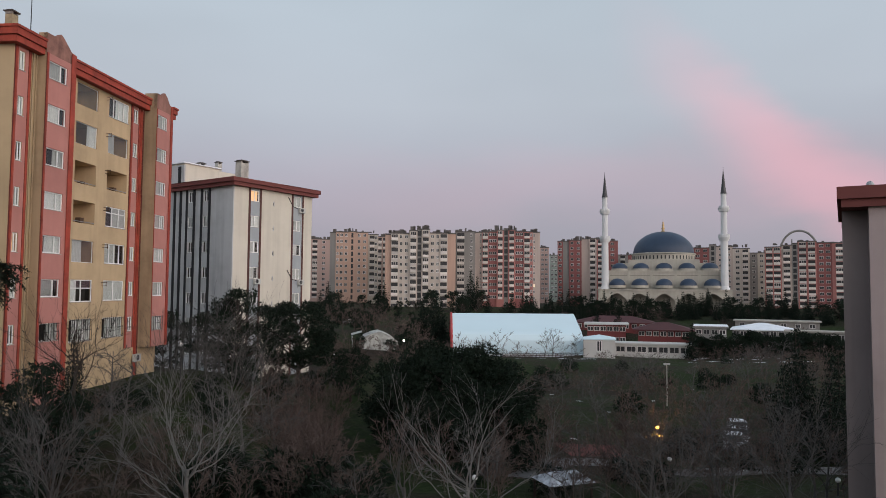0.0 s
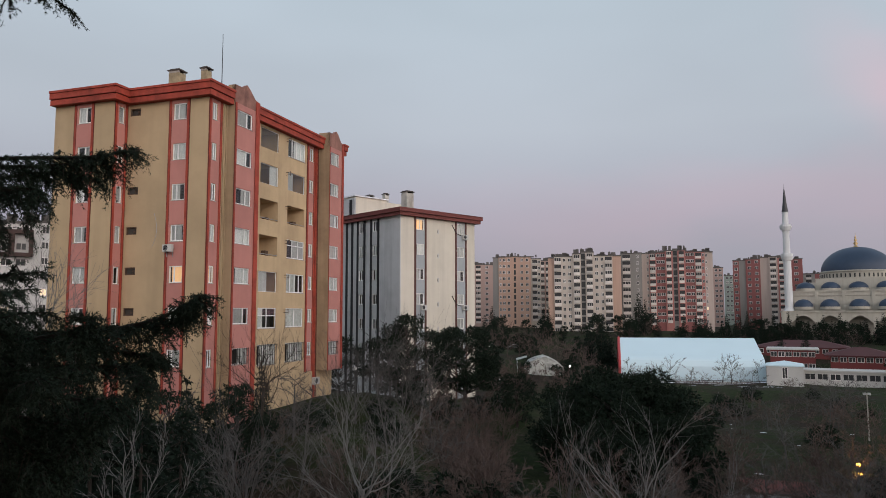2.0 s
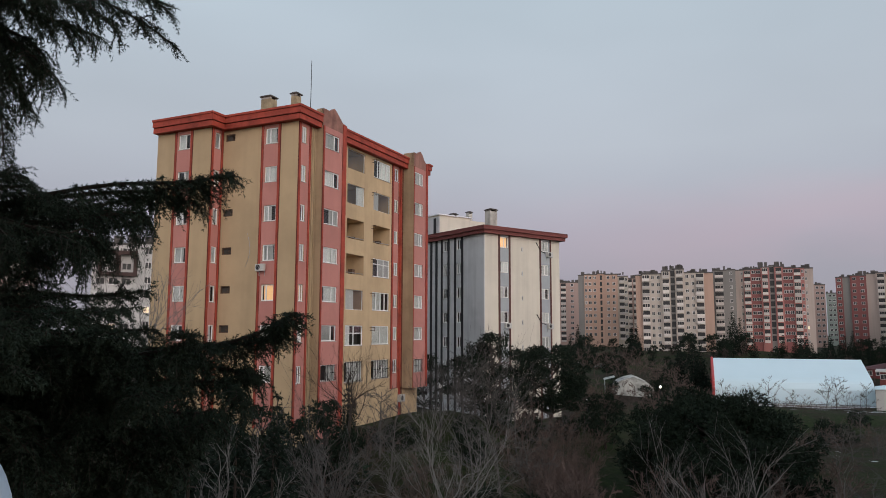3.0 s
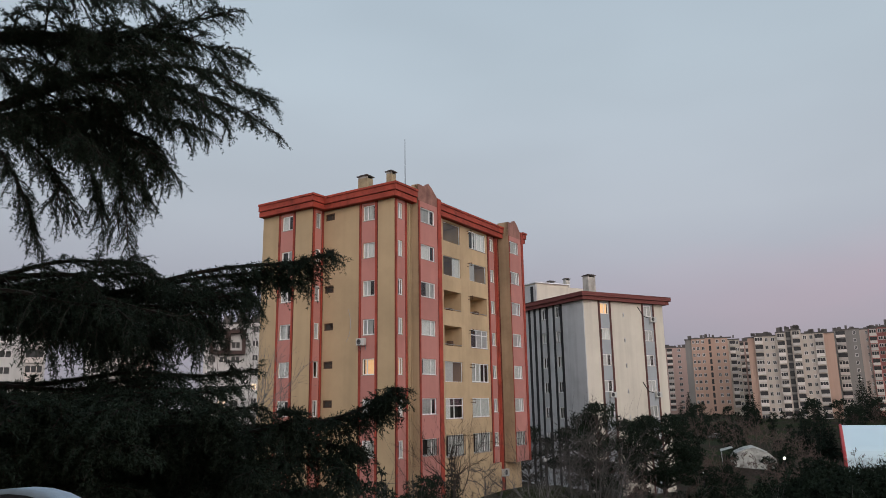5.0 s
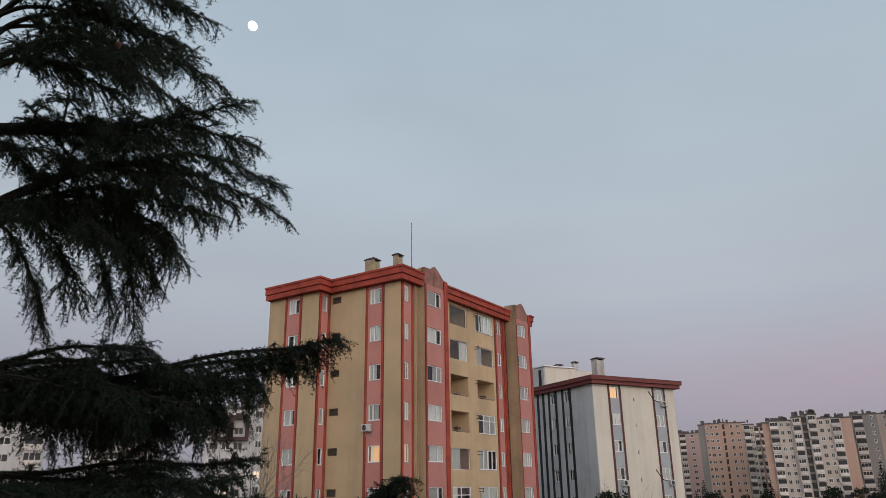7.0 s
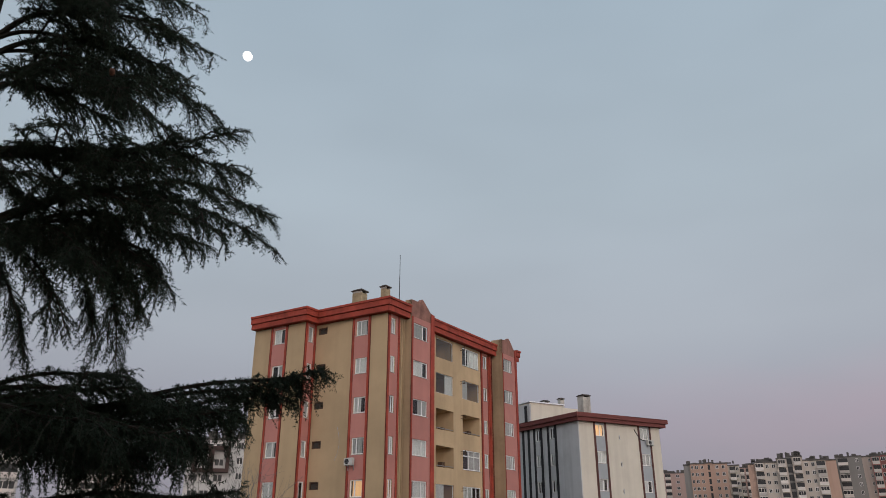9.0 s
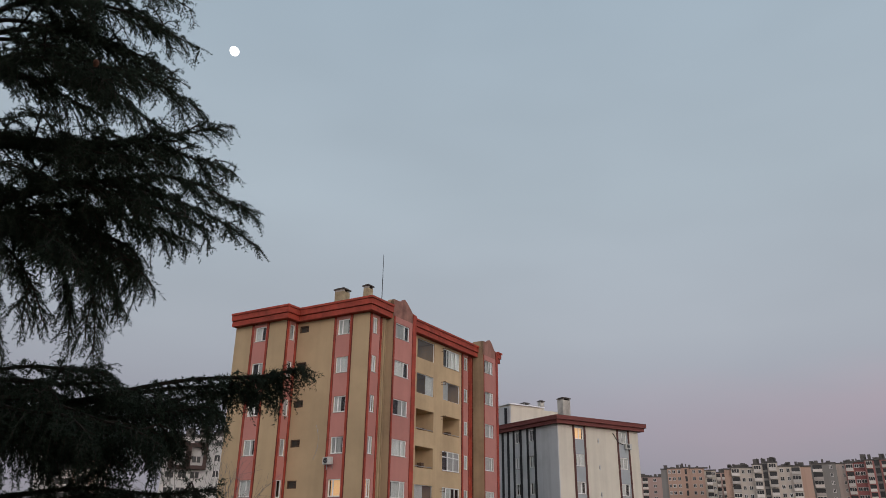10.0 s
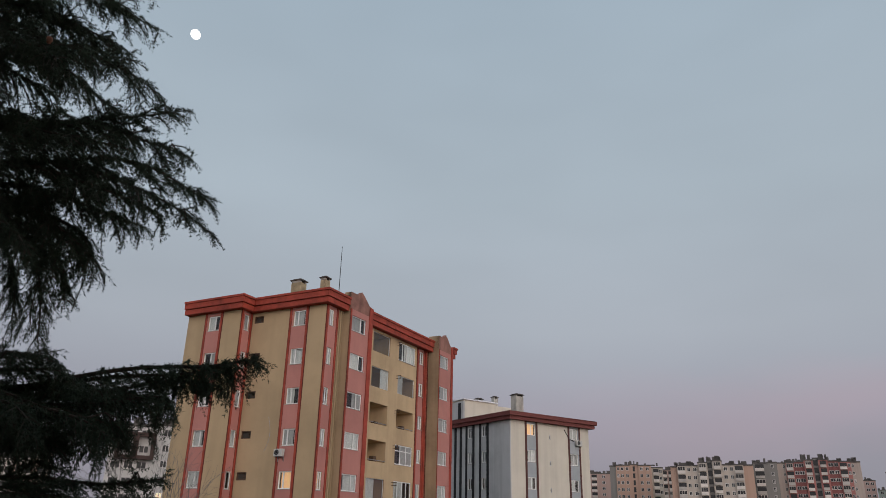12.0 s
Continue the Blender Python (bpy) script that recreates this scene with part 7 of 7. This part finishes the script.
car("dark car with lit headlights on the far road", x, y, 98, lit=True)
for bearing, d, rz in ((9.6, 208, 20), (8.6, 214, 12), (8.0, 218, 30), (7.4, 212, 20)):
    x, y = polar(bearing, d)
    car("grey car parked on the far road", x, y, rz)
for x, y, rz in ((26.5, 66.5, 70), (28.3, 69.5, 70), (29.6, 73.0, 75)):
    car("parked car with old snow on its roof", x, y, rz, snow=True)
# patches of old snow left on the slope
s = Soup()
for i in range(90):
    bearing, d = PR.choice(((PR.uniform(-29, -19), PR.uniform(176, 200)), (PR.uniform(-12, -2), PR.uniform(170, 184)), (PR.uniform(-29, -19), PR.uniform(182, 203)), (PR.uniform(-26, 4), PR.uniform(60, 130))))
    x, y = polar(bearing, d)
    r0 = PR.uniform(0.25, 0.7) * (1.6 if d > 160 else 0.45)
    n = 9
    ring = []
    for k in range(n):
        a = 2 * math.pi * k / n
        rr = r0 * PR.uniform(0.5, 1.2)
        px, py = x + rr * 1.8 * math.cos(a), y + rr * math.sin(a)
        ring.append((px, py, ground_z(px, py) + 0.35 * noise.noise((px * 0.09, py * 0.09, 3.0)) + 0.10))
    s.quad(*ring)
tagged(new("snow_patch", s.mesh("snow_patch", SNOW)), "scattered patches of old snow on the slope", "snow", kind="stuff")
# small shelter with a snow-covered roof
x, y = polar(-9.4, 46.5)
hut = thing("park_shelter", "small park shelter with a snow-covered roof", "shelter", turn(20, x, y, ground_z(x, y)))
s = Soup()
for q in (((-1.6, -1.3, 1.2), (1.6, -1.3, 1.2), (0.9, 0, 1.75), (-0.9, 0, 1.75)), ((1.6, 1.3, 1.2), (-1.6, 1.3, 1.2), (-0.9, 0, 1.75), (0.9, 0, 1.75)), ((1.6, -1.3, 1.2), (1.6, 1.3, 1.2), (0.9, 0, 1.75)), ((-1.6, 1.3, 1.2), (-1.6, -1.3, 1.2), (-0.9, 0, 1.75))):
    s.quad(*q)
part("roof", s, material("patchy_snow", (0.62, 0.66, 0.72), 0.9, 0.2, 2.0, stain=0.85, stain_scale=1.6), hut, "patchy snow on the roof")
for sx in (-1.4, 1.4):
    for sy in (-1.1, 1.1):
        s = Soup()
        s.box(sx - 0.06, sy - 0.06, -0.5, sx + 0.06, sy + 0.06, 1.25)
        part("post", s, BARK, hut)

# satellite dish on the balcony rail
# dark grey puts the shade on the dish face into its colour
DISHSHADE = material("dish_face_shade", (0.11, 0.125, 0.16), 0.7, 0.1, 3.0, stain=0.2, stain_scale=4.0)
DISHWHITE = material("dish_rim_white", (0.54, 0.64, 0.75), 0.55, 0.05, 4.0, stain=0.25, stain_scale=9.0)
dish = thing("satellite_dish", "satellite dish with a shade-dark grey face and a broad white rim", "satellite dish", Matrix.Translation((-2.085, 1.275, EYE - 0.525)))
aim = Vector((0.38, -0.926, 0.08)).to_track_quat("Z", "Y").to_matrix().to_4x4()
s = Soup()
s.lathe([(0.02, -0.06), (0.12, -0.05), (0.24, -0.02), (0.335, 0.0)], 40)
part("face", Soup_at(s, aim), DISHSHADE, dish, smooth=True)
s = Soup()
s.lathe([(0.336, 0.004), (0.35, 0.0), (0.352, -0.12), (0.335, -0.125), (0.05, -0.18)], 40)
part("rim", Soup_at(s, aim), DISHWHITE, dish, "white painted rim", smooth=True)
s = Soup()
s.tube((0, 0, -0.1), (0.0, 0.0, -0.975), 0.025, 0.025, 8)
part("stand_pipe", s, METAL, dish)

# ---------------------------------------------------------------- the house whose balcony one stands on
s = Soup()
s.box(-4.0, -1.4, EYE - 1.75, 3.0, 1.7, EYE - 1.5)
tagged(new("balcony_floor", s.mesh("balcony_floor", CONCRETE)), "plain concrete balcony slab", "balcony", kind="structure")
# never in view; extent chosen to keep the afterglow off cedar and near trees
s = Soup()
s.box(-13.0, -13.0, EYE - 15.0, 15.0, -1.4, EYE + 9.0)
tagged(new("wall_south", s.mesh("wall_south", TAN)), "unseen plain rendered house block behind the balcony, shading the cedar", "wall", kind="structure")
